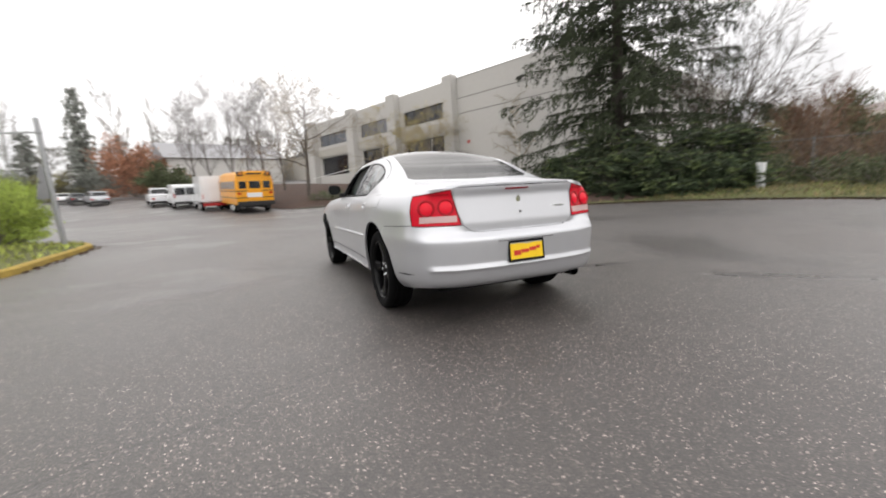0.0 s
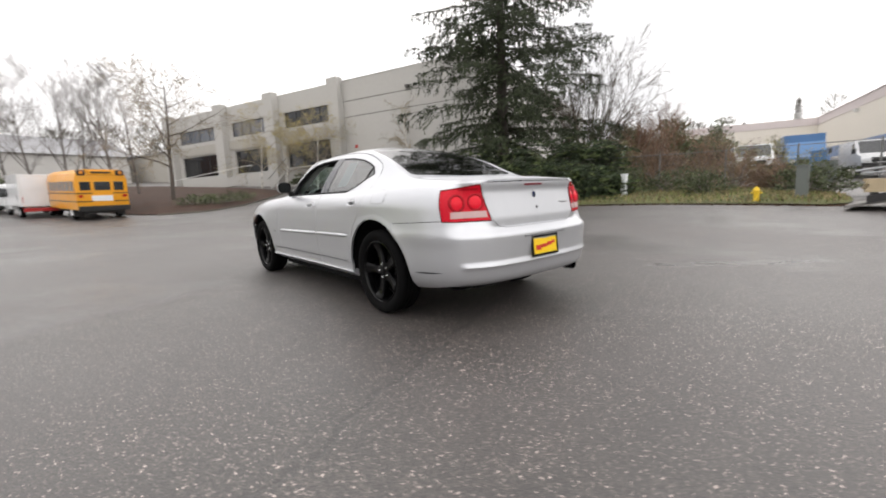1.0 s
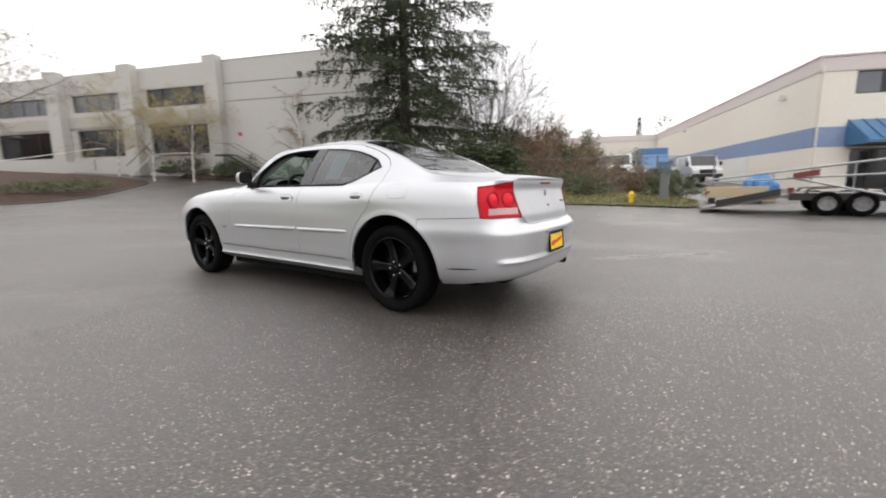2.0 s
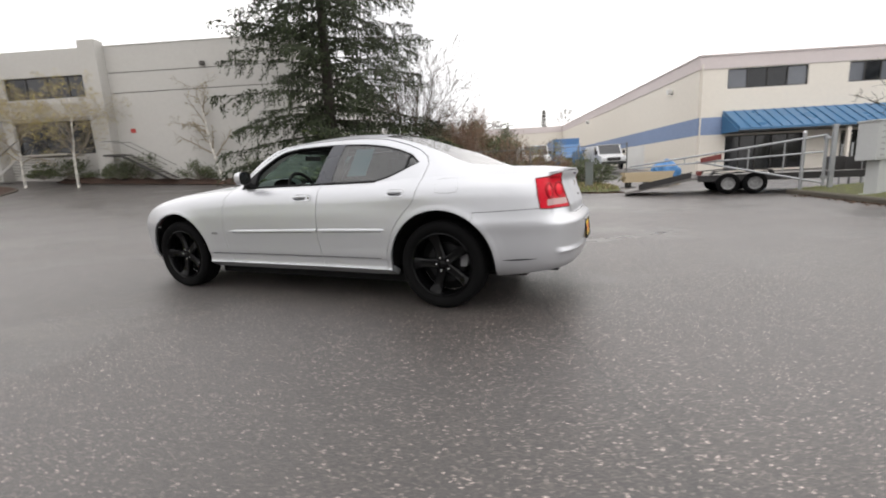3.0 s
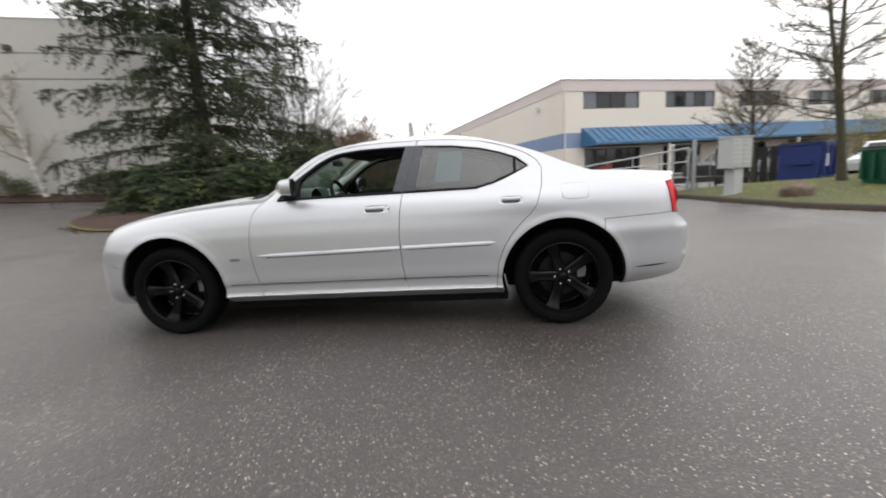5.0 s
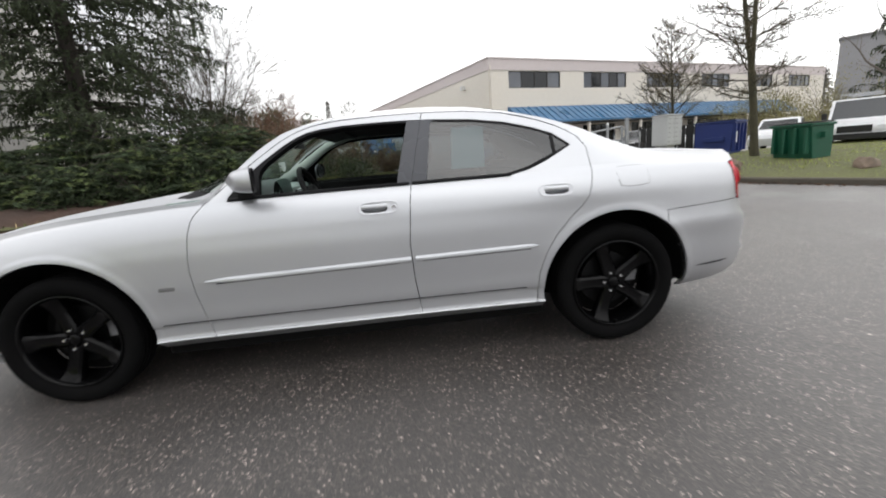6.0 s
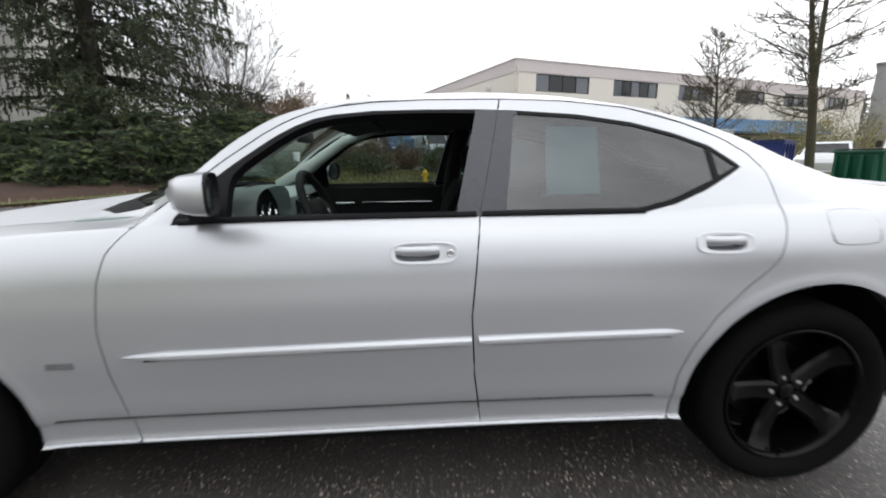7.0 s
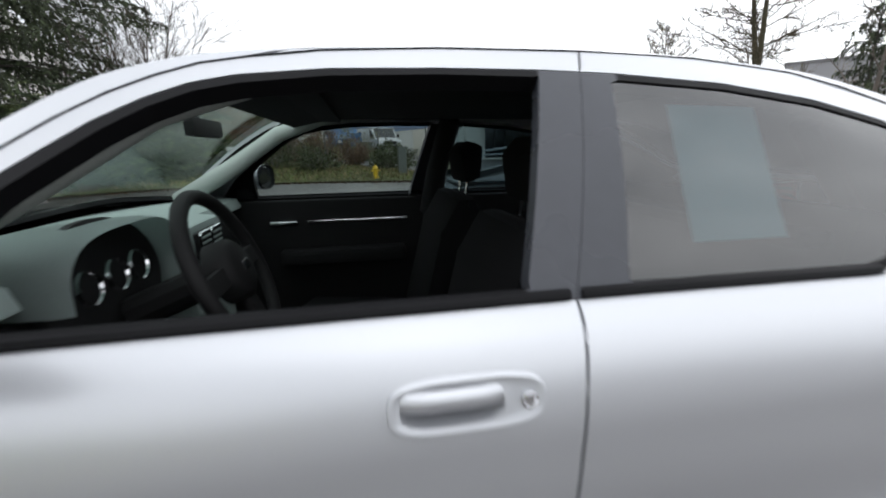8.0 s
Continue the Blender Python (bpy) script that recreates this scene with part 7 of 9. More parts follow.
    for k in range(len(fuel) + 1):
        y, z = fuel[k % len(fuel)]
        seam.append((-flank_at(y, z) - 0.0015, y, z))
    part("fuel_seam", tubem(seam, 0.0011, 5), RUBBER, car)
    part("fuel_pull", boxm((-body_x(-1.70, 1.0) - 0.004, -1.707, 0.995), (-body_x(-1.70, 1.0) + 0.01, -1.697, 1.007), 0.003), PAINT, car)
    part("wing_badge", boxm((-body_x(0.96, 0.60) - 0.004, 0.925, 0.590), (-body_x(0.96, 0.60) + 0.004, 1.005, 0.612), 0.003), GREY_BADGE, car, "small grey badge on the front wing")
    for s in (-1, 1):
        mirror(fdl if s < 0 else [o for o in doors if o.name.startswith("front_door")][1], s)
    tail_details(car, rb, rear_at)
    cabin(car)
    part("underbody", boxm((-0.735, -1.13, 0.160), (0.735, 1.13, 0.235), 0.02), UNDER, car)
    part("rear_underbody", boxm((-0.56, -2.15, 0.215), (0.56, -1.131, 0.98), 0.05), UNDER, car)
    part("front_underbody", boxm((-0.50, 1.131, 0.17), (0.50, 2.25, 0.86), 0.05), UNDER, car)
    for s in (-1, 1):
        part("axle_stub", tubem([(s * 0.45, -AXLE, HUB_Z), (s * 0.78, -AXLE, HUB_Z)], 0.05, 8), UNDER, car)
        part("axle_stub", tubem([(s * 0.45, AXLE, HUB_Z), (s * 0.78, AXLE, HUB_Z)], 0.05, 8), UNDER, car)
    return car


# the body's half width at rub strip height, and its tail at lamp height
PX_Y = [-2.35, -2.25, -2.0, -1.524, -1.1, -0.6, 0.3, 0.9, 1.5]
PX_X = [0.80, 0.845, 0.893, 0.937, 0.927, 0.917, 0.917, 0.921, 0.939]


def lamp_strip(at, s, q0, q1, z0, z1, proud):
    """A low strip on the tail lamp's face, between two places along the body's outline."""
    bm = bmesh.new()
    rows = []
    for k in range(17):
        q = q0 + (q1 - q0) * k / 16
        rows.append([bm.verts.new(at(s, q, z, proud)) for z in (z0, (z0 + z1) / 2, z1)])
    for A, B in zip(rows, rows[1:]):
        for k in range(2):
            bm.faces.new((A[k], B[k], B[k + 1], A[k + 1]))
    bmesh.ops.recalc_face_normals(bm, faces=bm.faces)
    bmesh.ops.solidify(bm, geom=list(bm.faces), thickness=0.006)
    return bm


def mirror(door, s):
    """A door mirror: painted shell, dark glass, stalk."""
    bm = bmesh.new()
    rings = []
    for t, (hw, hh) in ((0.0, (0.02, 0.02)), (0.12, (0.056, 0.042)), (0.35, (0.073, 0.055)), (0.7, (0.081, 0.061)), (1.0, (0.083, 0.063))):
        ring = []
        for k in range(24):
            a = 2 * math.pi * k / 24
            c, q = math.cos(a), math.sin(a)
            ring.append(bm.verts.new((s * (0.935 + hw * math.copysign(abs(c) ** 0.75, c)), 0.550 - 0.115 * t - 0.02 * c, 1.130 + hh * math.copysign(abs(q) ** 0.75, q))))
        rings.append(ring)
    for A, B in zip(rings, rings[1:]):
        for k in range(24):
            bm.faces.new((A[k], A[(k + 1) % 24], B[(k + 1) % 24], B[k]))
    bm.faces.new(rings[0])
    bmesh.ops.recalc_face_normals(bm, faces=bm.faces)
    shell = part("door_mirror", bm, PAINT, door, "body-coloured door mirror", smooth=50)
    g = bmesh.new()
    ring = []
    for hw, hh, dy in ((0.0825, 0.0625, 0.436), (0.081, 0.061, 0.425), (0.072, 0.053, 0.438)):
        r = []
        for k in range(24):
            a = 2 * math.pi * k / 24
            c, q = math.cos(a), math.sin(a)
            r.append(g.verts.new((s * (0.935 + hw * math.copysign(abs(c) ** 0.75, c)), dy - 0.02 * c, 1.130 + hh * math.copysign(abs(q) ** 0.75, q))))
        ring.append(r)
    for A, B in zip(ring, ring[1:]):
        for k in range(24):
            g.faces.new((A[k], A[(k + 1) % 24], B[(k + 1) % 24], B[k]))
    part("mirror_rim", g, RUBBER, shell)
    g = bmesh.new()
    g.faces.new([g.verts.new((s * (0.935 + 0.0725 * math.copysign(abs(math.cos(q)) ** 0.75, math.cos(q))), 0.437 - 0.02 * math.cos(q), 1.130 + 0.0535 * math.copysign(abs(math.sin(q)) ** 0.75, math.sin(q)))) for q in [2 * math.pi * k / 24 for k in range(24)]])
    part("mirror_glass", g, MIRROR, shell, "dark mirror glass")
    part("mirror_stalk", prism([(0.545, 1.035), (0.465, 1.040), (0.485, 1.085), (0.545, 1.09)], "x", min(s * 0.80, s * 0.86), max(s * 0.80, s * 0.86), 0.006), RUBBER, shell)


def tail_details(car, bumper, rear_at):
    """Plate, badge, lock, brake light, exhaust."""
    px, pz, py = -0.01, 0.562, rear_at(0.0, 0.562) - 0.002
    tilt = Matrix.Translation((px, py, pz)) @ Matrix.Rotation(radians(-5), 4, "X")
    plate = part("number_plate", boxm((-0.150, -0.006, -0.075), (0.150, 0.006, 0.075), 0.004, tilt), YELLOW, car, "yellow dealer plate with a red script bar")
    fr = bmesh.new()
    for lo, hi in (((-0.158, -0.080), (0.158, -0.062)), ((-0.158, 0.064), (0.158, 0.082)), ((-0.158, -0.062), (-0.147, 0.064)), ((0.147, -0.062), (0.158, 0.064))):
        box(fr, (lo[0], -0.012, lo[1]), (hi[0], 0.004, hi[1]), 0.002, tilt)
    part("plate_frame", fr, RUBBER, plate)
    for k, (a, b, w) in enumerate(((-0.115, -0.055, 0.030), (-0.05, 0.02, 0.018), (0.025, 0.085, 0.020), (0.09, 0.12, 0.016))):
        part("script_bar", boxm((a, -0.0095, -0.018 + 0.010 * k - w / 2), (b, -0.0065, -0.010 + 0.010 * k + w / 2), 0.001, tilt), PLATE_RED, plate)
    part("plate_lamp_hood", boxm((-0.25, rear_at(0.1, 0.655) - 0.010, 0.650), (0.235, rear_at(0.1, 0.655) + 0.02, 0.659), 0.003), GREY_BADGE, bumper)
    part("boot_badge", prism([(-0.018, 0.935), (0.0, 0.925), (0.018, 0.935), (0.022, 0.965), (0.0, 0.985), (-0.022, 0.965)], "y", rear_at(0, 0.955) - 0.008, rear_at(0, 0.955) + 0.004, 0.002), CHROME, car, "small chrome shield badge")
    part("boot_lock", lathe([(0.0, 0.008), (0.010, 0.007), (0.012, 0.0), (0.012, -0.02)], 16, "z", Matrix.Translation((0.0, rear_at(0, 0.855), 0.855)) @ Matrix.Rotation(radians(90), 4, "X")), GREY_BADGE, car)
    part("model_script", boxm((0.29, rear_at(0.36, 0.88) - 0.004, 0.874), (0.43, rear_at(0.36, 0.88) + 0.02, 0.886), 0.002), CHROME, car, "thin chrome model name bar")
    part("brake_light", boxm((-0.115, rear_at(0, 1.035) - 0.004, 1.028), (0.095, rear_at(0, 1.035) + 0.02, 1.042), 0.003), LAMP_DARK, car, "high red brake light under the boot lip")
    ex = lathe([(0.028, 0.0), (0.034, 0.004), (0.036, 0.02), (0.036, 0.20), (0.028, 0.20), (0.027, 0.02), (0.028, 0.0)], 24, "z", Matrix.Translation((0.53, -2.47, 0.312)) @ Matrix.Rotation(radians(-90), 4, "X") @ Matrix.Diagonal((1.3, 1, 1, 1)))
    part("exhaust_tip", ex, RIM, car, "dark oval exhaust tip", smooth=50)
    part("valance", boxm((-0.62, -2.40, 0.29), (0.62, -2.20, 0.36), 0.02), UNDER, bumper)
    part("wiper", tubem([(-0.62, 0.88, 1.052), (-0.25, 1.02, 1.072), (0.10, 1.055, 1.072)], 0.009, 6), RUBBER, car)
    part("wiper", tubem([(-0.05, 1.06, 1.068), (0.30, 1.01, 1.072), (0.55, 0.91, 1.062)], 0.009, 6), RUBBER, car)


def seat(parent, x, y):
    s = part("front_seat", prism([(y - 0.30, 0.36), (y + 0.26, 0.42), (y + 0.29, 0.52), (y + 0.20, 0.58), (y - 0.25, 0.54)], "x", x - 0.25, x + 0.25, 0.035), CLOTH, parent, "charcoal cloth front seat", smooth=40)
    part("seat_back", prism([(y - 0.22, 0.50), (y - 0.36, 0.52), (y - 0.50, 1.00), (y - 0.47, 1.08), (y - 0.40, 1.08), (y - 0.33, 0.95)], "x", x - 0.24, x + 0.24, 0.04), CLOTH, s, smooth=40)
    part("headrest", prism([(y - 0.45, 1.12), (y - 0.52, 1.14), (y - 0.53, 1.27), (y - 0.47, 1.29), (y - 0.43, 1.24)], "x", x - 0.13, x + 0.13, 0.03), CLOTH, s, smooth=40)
    for dx in (-0.06, 0.06):
        part("headrest_post", tubem([(x + dx, y - 0.47, 1.05), (x + dx, y - 0.48, 1.15)], 0.007, 6), CHROME, s)


def cabin(car):
    """What shows through the windows."""
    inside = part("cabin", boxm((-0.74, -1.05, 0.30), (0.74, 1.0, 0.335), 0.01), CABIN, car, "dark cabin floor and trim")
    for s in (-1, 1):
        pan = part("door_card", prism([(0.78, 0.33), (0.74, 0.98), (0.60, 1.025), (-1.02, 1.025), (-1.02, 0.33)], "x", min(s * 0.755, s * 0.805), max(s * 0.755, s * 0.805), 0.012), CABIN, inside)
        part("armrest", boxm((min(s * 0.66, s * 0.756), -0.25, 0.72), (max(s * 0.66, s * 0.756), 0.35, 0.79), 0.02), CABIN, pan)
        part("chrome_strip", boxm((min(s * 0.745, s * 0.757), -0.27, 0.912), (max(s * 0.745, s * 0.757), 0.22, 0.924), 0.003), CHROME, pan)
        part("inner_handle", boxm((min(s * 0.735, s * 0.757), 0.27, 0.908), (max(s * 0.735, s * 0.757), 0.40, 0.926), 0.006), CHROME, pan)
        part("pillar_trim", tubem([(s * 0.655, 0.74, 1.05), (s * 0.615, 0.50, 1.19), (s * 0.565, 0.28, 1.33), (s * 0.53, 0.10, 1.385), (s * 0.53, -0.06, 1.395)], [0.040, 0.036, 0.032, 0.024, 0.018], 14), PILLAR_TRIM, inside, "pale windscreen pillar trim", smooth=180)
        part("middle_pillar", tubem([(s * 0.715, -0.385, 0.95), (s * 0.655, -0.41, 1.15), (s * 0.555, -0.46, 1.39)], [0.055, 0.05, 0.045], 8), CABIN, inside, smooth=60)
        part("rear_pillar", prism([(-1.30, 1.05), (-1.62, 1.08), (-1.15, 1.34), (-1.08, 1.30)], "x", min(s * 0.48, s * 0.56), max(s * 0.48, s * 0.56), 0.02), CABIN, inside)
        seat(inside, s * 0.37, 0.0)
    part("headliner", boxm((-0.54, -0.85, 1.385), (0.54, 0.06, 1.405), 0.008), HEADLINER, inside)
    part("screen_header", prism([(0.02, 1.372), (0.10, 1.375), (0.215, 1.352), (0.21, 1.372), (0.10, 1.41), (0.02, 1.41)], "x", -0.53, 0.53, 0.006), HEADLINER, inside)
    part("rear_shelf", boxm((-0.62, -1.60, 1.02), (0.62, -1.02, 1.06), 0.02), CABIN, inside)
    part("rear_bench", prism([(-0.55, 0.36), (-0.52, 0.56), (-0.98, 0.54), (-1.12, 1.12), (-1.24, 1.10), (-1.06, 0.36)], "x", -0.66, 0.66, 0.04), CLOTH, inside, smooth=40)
    # dash with an instrument hood
    dash = part("dashboard", prism([(0.98, 1.035), (0.60, 1.055), (0.53, 1.045), (0.51, 1.005), (0.56, 0.985), (0.98, 0.97)], "x", -0.74, 0.74, 0.012), DASH, inside, "dashboard top, its pale green painted in as windscreen reflection", smooth=40)
    part("dash_panel", prism([(0.97, 0.965), (0.545, 0.98), (0.53, 0.93), (0.58, 0.70), (0.97, 0.60)], "x", -0.74, 0.74, 0.02), CABIN, dash, "black lower dash panel", smooth=40)
    hood = bmesh.new()
    rings = []
    for y, sc in ((0.66, 0.90), (0.55, 1.0), (0.47, 1.02), (0.44, 0.98)):
        rings.append([hood.verts.new((-0.37 + 0.225 * sc * math.copysign(abs(math.cos(a)) ** 0.6, math.cos(a)), y, 0.985 + 0.130 * sc * math.sin(a) ** 0.6)) for a in [math.pi * k / 18 for k in range(19)]])
    for A, B in zip(rings, rings[1:]):
        for k in range(18):
            hood.faces.new((A[k], A[k + 1], B[k + 1], B[k]))
    bmesh.ops.solidify(hood, geom=list(hood.faces), thickness=0.012)
    part("instrument_hood", hood, DASH, dash, smooth=50)
    part("instrument_face", lathe([(0.0, 0.0), (0.215, 0.0), (0.215, -0.02)], 28, "z", Matrix.Translation((-0.37, 0.497, 0.985)) @ Matrix.Rotation(radians(82), 4, "X") @ Matrix.Diagonal((1, 0.66, 1, 1))), CABIN, dash)
    for x in (-0.47, -0.37, -0.28):
        part("gauge", lathe([(0.033, 0.0), (0.036, 0.006), (0.038, 0.0)], 20, "z", Matrix.Translation((x, 0.485, 1.0)) @ Matrix.Rotation(radians(82), 4, "X")), CHROME, dash)
    centre = part("centre_console", prism([(0.55, 1.05), (0.46, 1.04), (0.44, 0.60), (0.60, 0.60)], "x", -0.08, 0.25, 0.015), DASH, dash)
    for x in (0.035, 0.135):
        v = part("air_vent", boxm((x - 0.043, 0.440, 0.935), (x + 0.043, 0.470, 1.018), 0.008), CABIN, centre)
        part("vent_rim", tubem([(x + a * 0.044, 0.439, 0.9765 + c * 0.042) for a, c in ((-1, -0.8), (-1, 0.8), (-0.8, 1), (0.8, 1), (1, 0.8), (1, -0.8), (0.8, -1), (-0.8, -1), (-1, -0.8))], 0.004, 6), CHROME, centre)
        for k in range(4):
            part("vent_slat", boxm((x - 0.036, 0.433, 0.948 + 0.017 * k), (x + 0.036, 0.443, 0.953 + 0.017 * k), 0.001), DASH, v)
    # steering wheel
    hub = Matrix.Translation((-0.36, 0.250, 0.992)) @ Matrix.Rotation(radians(68), 4, "X")
    ring = bmesh.new()
    rr = []
    for k in range(40):
        a = 2 * math.pi * k / 40
        rr.append([ring.verts.new(hub @ Vector(((0.183 + 0.017 * math.cos(b)) * math.cos(a), (0.183 + 0.017 * math.cos(b)) * math.sin(a), 0.017 * math.sin(b)))) for b in [2 * math.pi * j / 10 for j in range(10)]])
    for k in range(40):
        for j in range(10):
            ring.faces.new((rr[k][j], rr[(k + 1) % 40][j], rr[(k + 1) % 40][(j + 1) % 10], rr[k][(j + 1) % 10]))
    wheel_ob = part("steering_wheel", ring, CABIN, inside, "black steering wheel", smooth=60)
    part("wheel_boss", lathe([(0.0, 0.03), (0.055, 0.028), (0.072, 0.015), (0.075, -0.03)], 24, "z", hub), CABIN, wheel_ob, smooth=50)
    for a in (0, 180, 270):
        part("wheel_spoke", boxm((0.06, -0.022, -0.012), (0.18, 0.022, 0.010), 0.006, hub @ Matrix.Rotation(radians(a), 4, "Z")), CABIN, wheel_ob)
    part("wheel_badge", boxm((-0.018, -0.012, 0.029), (0.018, 0.012, 0.034), 0.002, hub), CHROME, wheel_ob)
    part("column", tubem([hub @ Vector((0, 0, -0.02)), hub @ Vector((0, 0, -0.24))], 0.04, 10), CABIN, wheel_ob)
    part("rear_view_mirror", boxm((-0.12, 0.37, 1.30), (0.12, 0.400, 1.352), 0.014), CABIN, inside, "black rear-view mirror", smooth=40)
    part("mirror_arm", tubem([(0, 0.40, 1.34), (0, 0.43, 1.385)], 0.012, 6), CABIN, inside)
    # paper sheet behind the rear door glass
    sheet = part("window_sticker", prism([(-0.605, 1.080), (-0.795, 1.080), (-0.825, 1.350), (-0.635, 1.355)], "x", -0.0006, 0.0006), PAPER, inside, "pale paper notice behind the rear door glass")
    sheet.matrix_basis = Matrix.Translation((-0.708, 0, 1.2)) @ Matrix.Rotation(radians(31), 4, "Y") @ Matrix.Translation((0, 0, -1.2))


sedan()

# ---- vehicles ----
BUS_YELLOW = mat("school_bus_yellow", (0.78, 0.33, 0.006), 0.4, vary=0.06, coat=0.3)
BLACK_PAINT = mat("black_paint", (0.012, 0.012, 0.012), 0.45)
WHITE_PAINT = mat("white_vehicle_paint", (0.72, 0.73, 0.74), 0.35, vary=0.05, coat=0.5)
SILVER_PAINT = mat("silver_vehicle_paint", (0.42, 0.43, 0.45), 0.35, metal=0.5, coat=0.5)
DARK_PAINT = mat("dark_vehicle_paint", (0.025, 0.027, 0.032), 0.35, coat=0.5)
BEIGE_PAINT = mat("beige_vehicle_paint", (0.50, 0.40, 0.26), 0.4, coat=0.4)
BLUE_VEHICLE = mat("blue_vehicle_paint", (0.06, 0.17, 0.36), 0.4, coat=0.4)
RED_LAMP = mat("red_tail_lens", (0.45, 0.01, 0.01), 0.25)
AMBER = mat("amber_lens", (0.6, 0.2, 0.01), 0.25)
CAR_GLASS = mat("vehicle_window", (0.02, 0.023, 0.026), 0.08, spec=0.9, rvary=0.03)
SIGN_WHITE = mat("white_sign", (0.75, 0.76, 0.78), 0.5)
RED_BUMPER = mat("red_bumper", (0.38, 0.02, 0.02), 0.5)
HUBCAP = mat("grey_hubcap", (0.40, 0.40, 0.41), 0.4, metal=0.6)


def road_wheel(parent, x, y, r, width, rim=None):
    side = 1 if x > 0 else -1
    w = part("wheel", lathe([(r * 0.60, side * width / 2), (r * 0.9, side * width / 2), (r, side * width * 0.38), (r, -side * width * 0.38), (r * 0.9, -side * width / 2), (r * 0.3, -side * width / 2)], 28, "x", Matrix.Translation((x, y, r))), TYRE, parent, smooth=50)
    part("rim", lathe([(0.0, side * width * 0.34), (r * 0.20, side * width * 0.36), (r * 0.26, side * width * 0.24), (r * 0.50, side * width * 0.28), (r * 0.57, side * width * 0.46), (r * 0.62, side * width * 0.47), (r * 0.62, 0)], 24, "x", Matrix.Translation((x, y, r))), rim or HUBCAP, w, smooth=40)


def on_road(x, y, heading):
    """A pose on the ground, with +y ahead along the heading, tilted as the road climbs."""
    d = Vector((math.cos(radians(heading)), math.sin(radians(heading)), 0))
    a, b = Vector((x, y, 0)), Vector((x, y, 0)) + d * 3
    pitch = math.degrees(math.atan2(rise(b.x, b.y) - rise(a.x, a.y), 3))
    return pose(x, y, rise(x, y), pitch, 0, heading - 90)


def school_bus(m):
    """The rear is at y = 0, ahead is +y."""
    b = thing("school_bus", m, "short yellow school bus with black trim, parked", "bus")
    L, W, H = 6.2, 2.35, 2.78
    part("body", prism([(-W / 2, 0.55), (W / 2, 0.55), (W / 2, 2.15), (W / 2 - 0.10, 2.55), (W / 2 - 0.38, 2.74), (-W / 2 + 0.38, 2.74), (-W / 2 + 0.10, 2.55), (-W / 2, 2.15)], "y", 0.0, L, 0.05), BUS_YELLOW, b, smooth=35)
    part("cab", prism([(6.18, 0.5), (7.5, 0.5), (7.6, 0.9), (7.45, 1.15), (6.9, 1.25), (6.5, 1.9), (6.18, 2.1)], "x", -0.98, 0.98, 0.05), BUS_YELLOW, b, smooth=35)
    part("windscreen", prism([(6.93, 1.28), (6.53, 1.92), (6.50, 1.88), (6.90, 1.26)], "x", -0.85, 0.85), CAR_GLASS, b)
    part("bumper", boxm((-W / 2 + 0.02, -0.16, 0.48), (W / 2 - 0.02, -0.002, 0.76), 0.03), BLACK_PAINT, b)
    for x0, x1 in ((-0.98, -0.52), (-0.36, 0.36), (0.52, 0.98)):
        part("rear_window", boxm((x0, -0.02, 1.60), (x1, 0.03, 2.08), 0.03), CAR_GLASS, b)
    door = part("emergency_door", boxm((-0.45, -0.012, 0.80), (0.45, 0.0, 2.16), 0.004), BUS_YELLOW, b)
    part("door_sign", boxm((-0.52, -0.045, 1.02), (0.42, -0.016, 1.32), 0.01), SIGN_WHITE, b, "white sign panel with plain marks")
    for z in (0.98, 1.42):
        part("black_rail", boxm((-W / 2 - 0.02, -0.018, z), (-0.47, -0.002, z + 0.05)), BLACK_PAINT, b)
        part("black_rail", boxm((0.47, -0.018, z), (W / 2 + 0.02, -0.002, z + 0.05)), BLACK_PAINT, b)
        for s in (-1, 1):
            part("black_rail", boxm((min(s * W / 2, s * (W / 2 + 0.02)), 0.0, z), (max(s * W / 2, s * (W / 2 + 0.02)), L, z + 0.05)), BLACK_PAINT, b)
    for s in (-1, 1):
        for k in range(6):
            y = 0.30 + 0.94 * k
            part("side_window", boxm((min(s * (W / 2 - 0.02), s * (W / 2 + 0.012)), y, 1.58), (max(s * (W / 2 - 0.02), s * (W / 2 + 0.012)), y + 0.78, 2.10), 0.006), CAR_GLASS, b)
        part("lamp_pod", boxm((s * 0.86 - 0.18, -0.10, 2.42), (s * 0.86 + 0.18, 0.30, 2.70), 0.05), BLACK_PAINT, b)
        part("flasher", lathe([(0.0, 0.05), (0.09, 0.04), (0.10, 0.0)], 16, "z", Matrix.Translation((s * 0.86, -0.10, 2.56)) @ Matrix.Rotation(radians(90), 4, "X")), AMBER, b)
        part("tail_lamp", boxm((s * 0.98 - 0.09, -0.03, 1.22), (s * 0.98 + 0.09, -0.004, 1.36), 0.02), RED_LAMP, b)
        for y in (1.5, 6.6):
            road_wheel(b, s * (W / 2 - 0.16), y, 0.40, 0.28, WHITE_PAINT)
        part("mud_flap", boxm((s * 0.98 - 0.18, 0.9, 0.18), (s * 0.98 + 0.18, 0.93, 0.55)), BLACK_PAINT, b)
    part("name_panel", boxm((-0.55, -0.05, 2.44), (0.55, 0.20, 2.70), 0.05), BUS_YELLOW, b)
    part("name_bar", boxm((-0.45, -0.058, 2.52), (0.45, -0.051, 2.62)), BLACK_PAINT, b)
    part("underframe", boxm((-0.8, 0.2, 0.35), (0.8, 6.8, 0.56), 0.02), BLACK_PAINT, b)
    return b


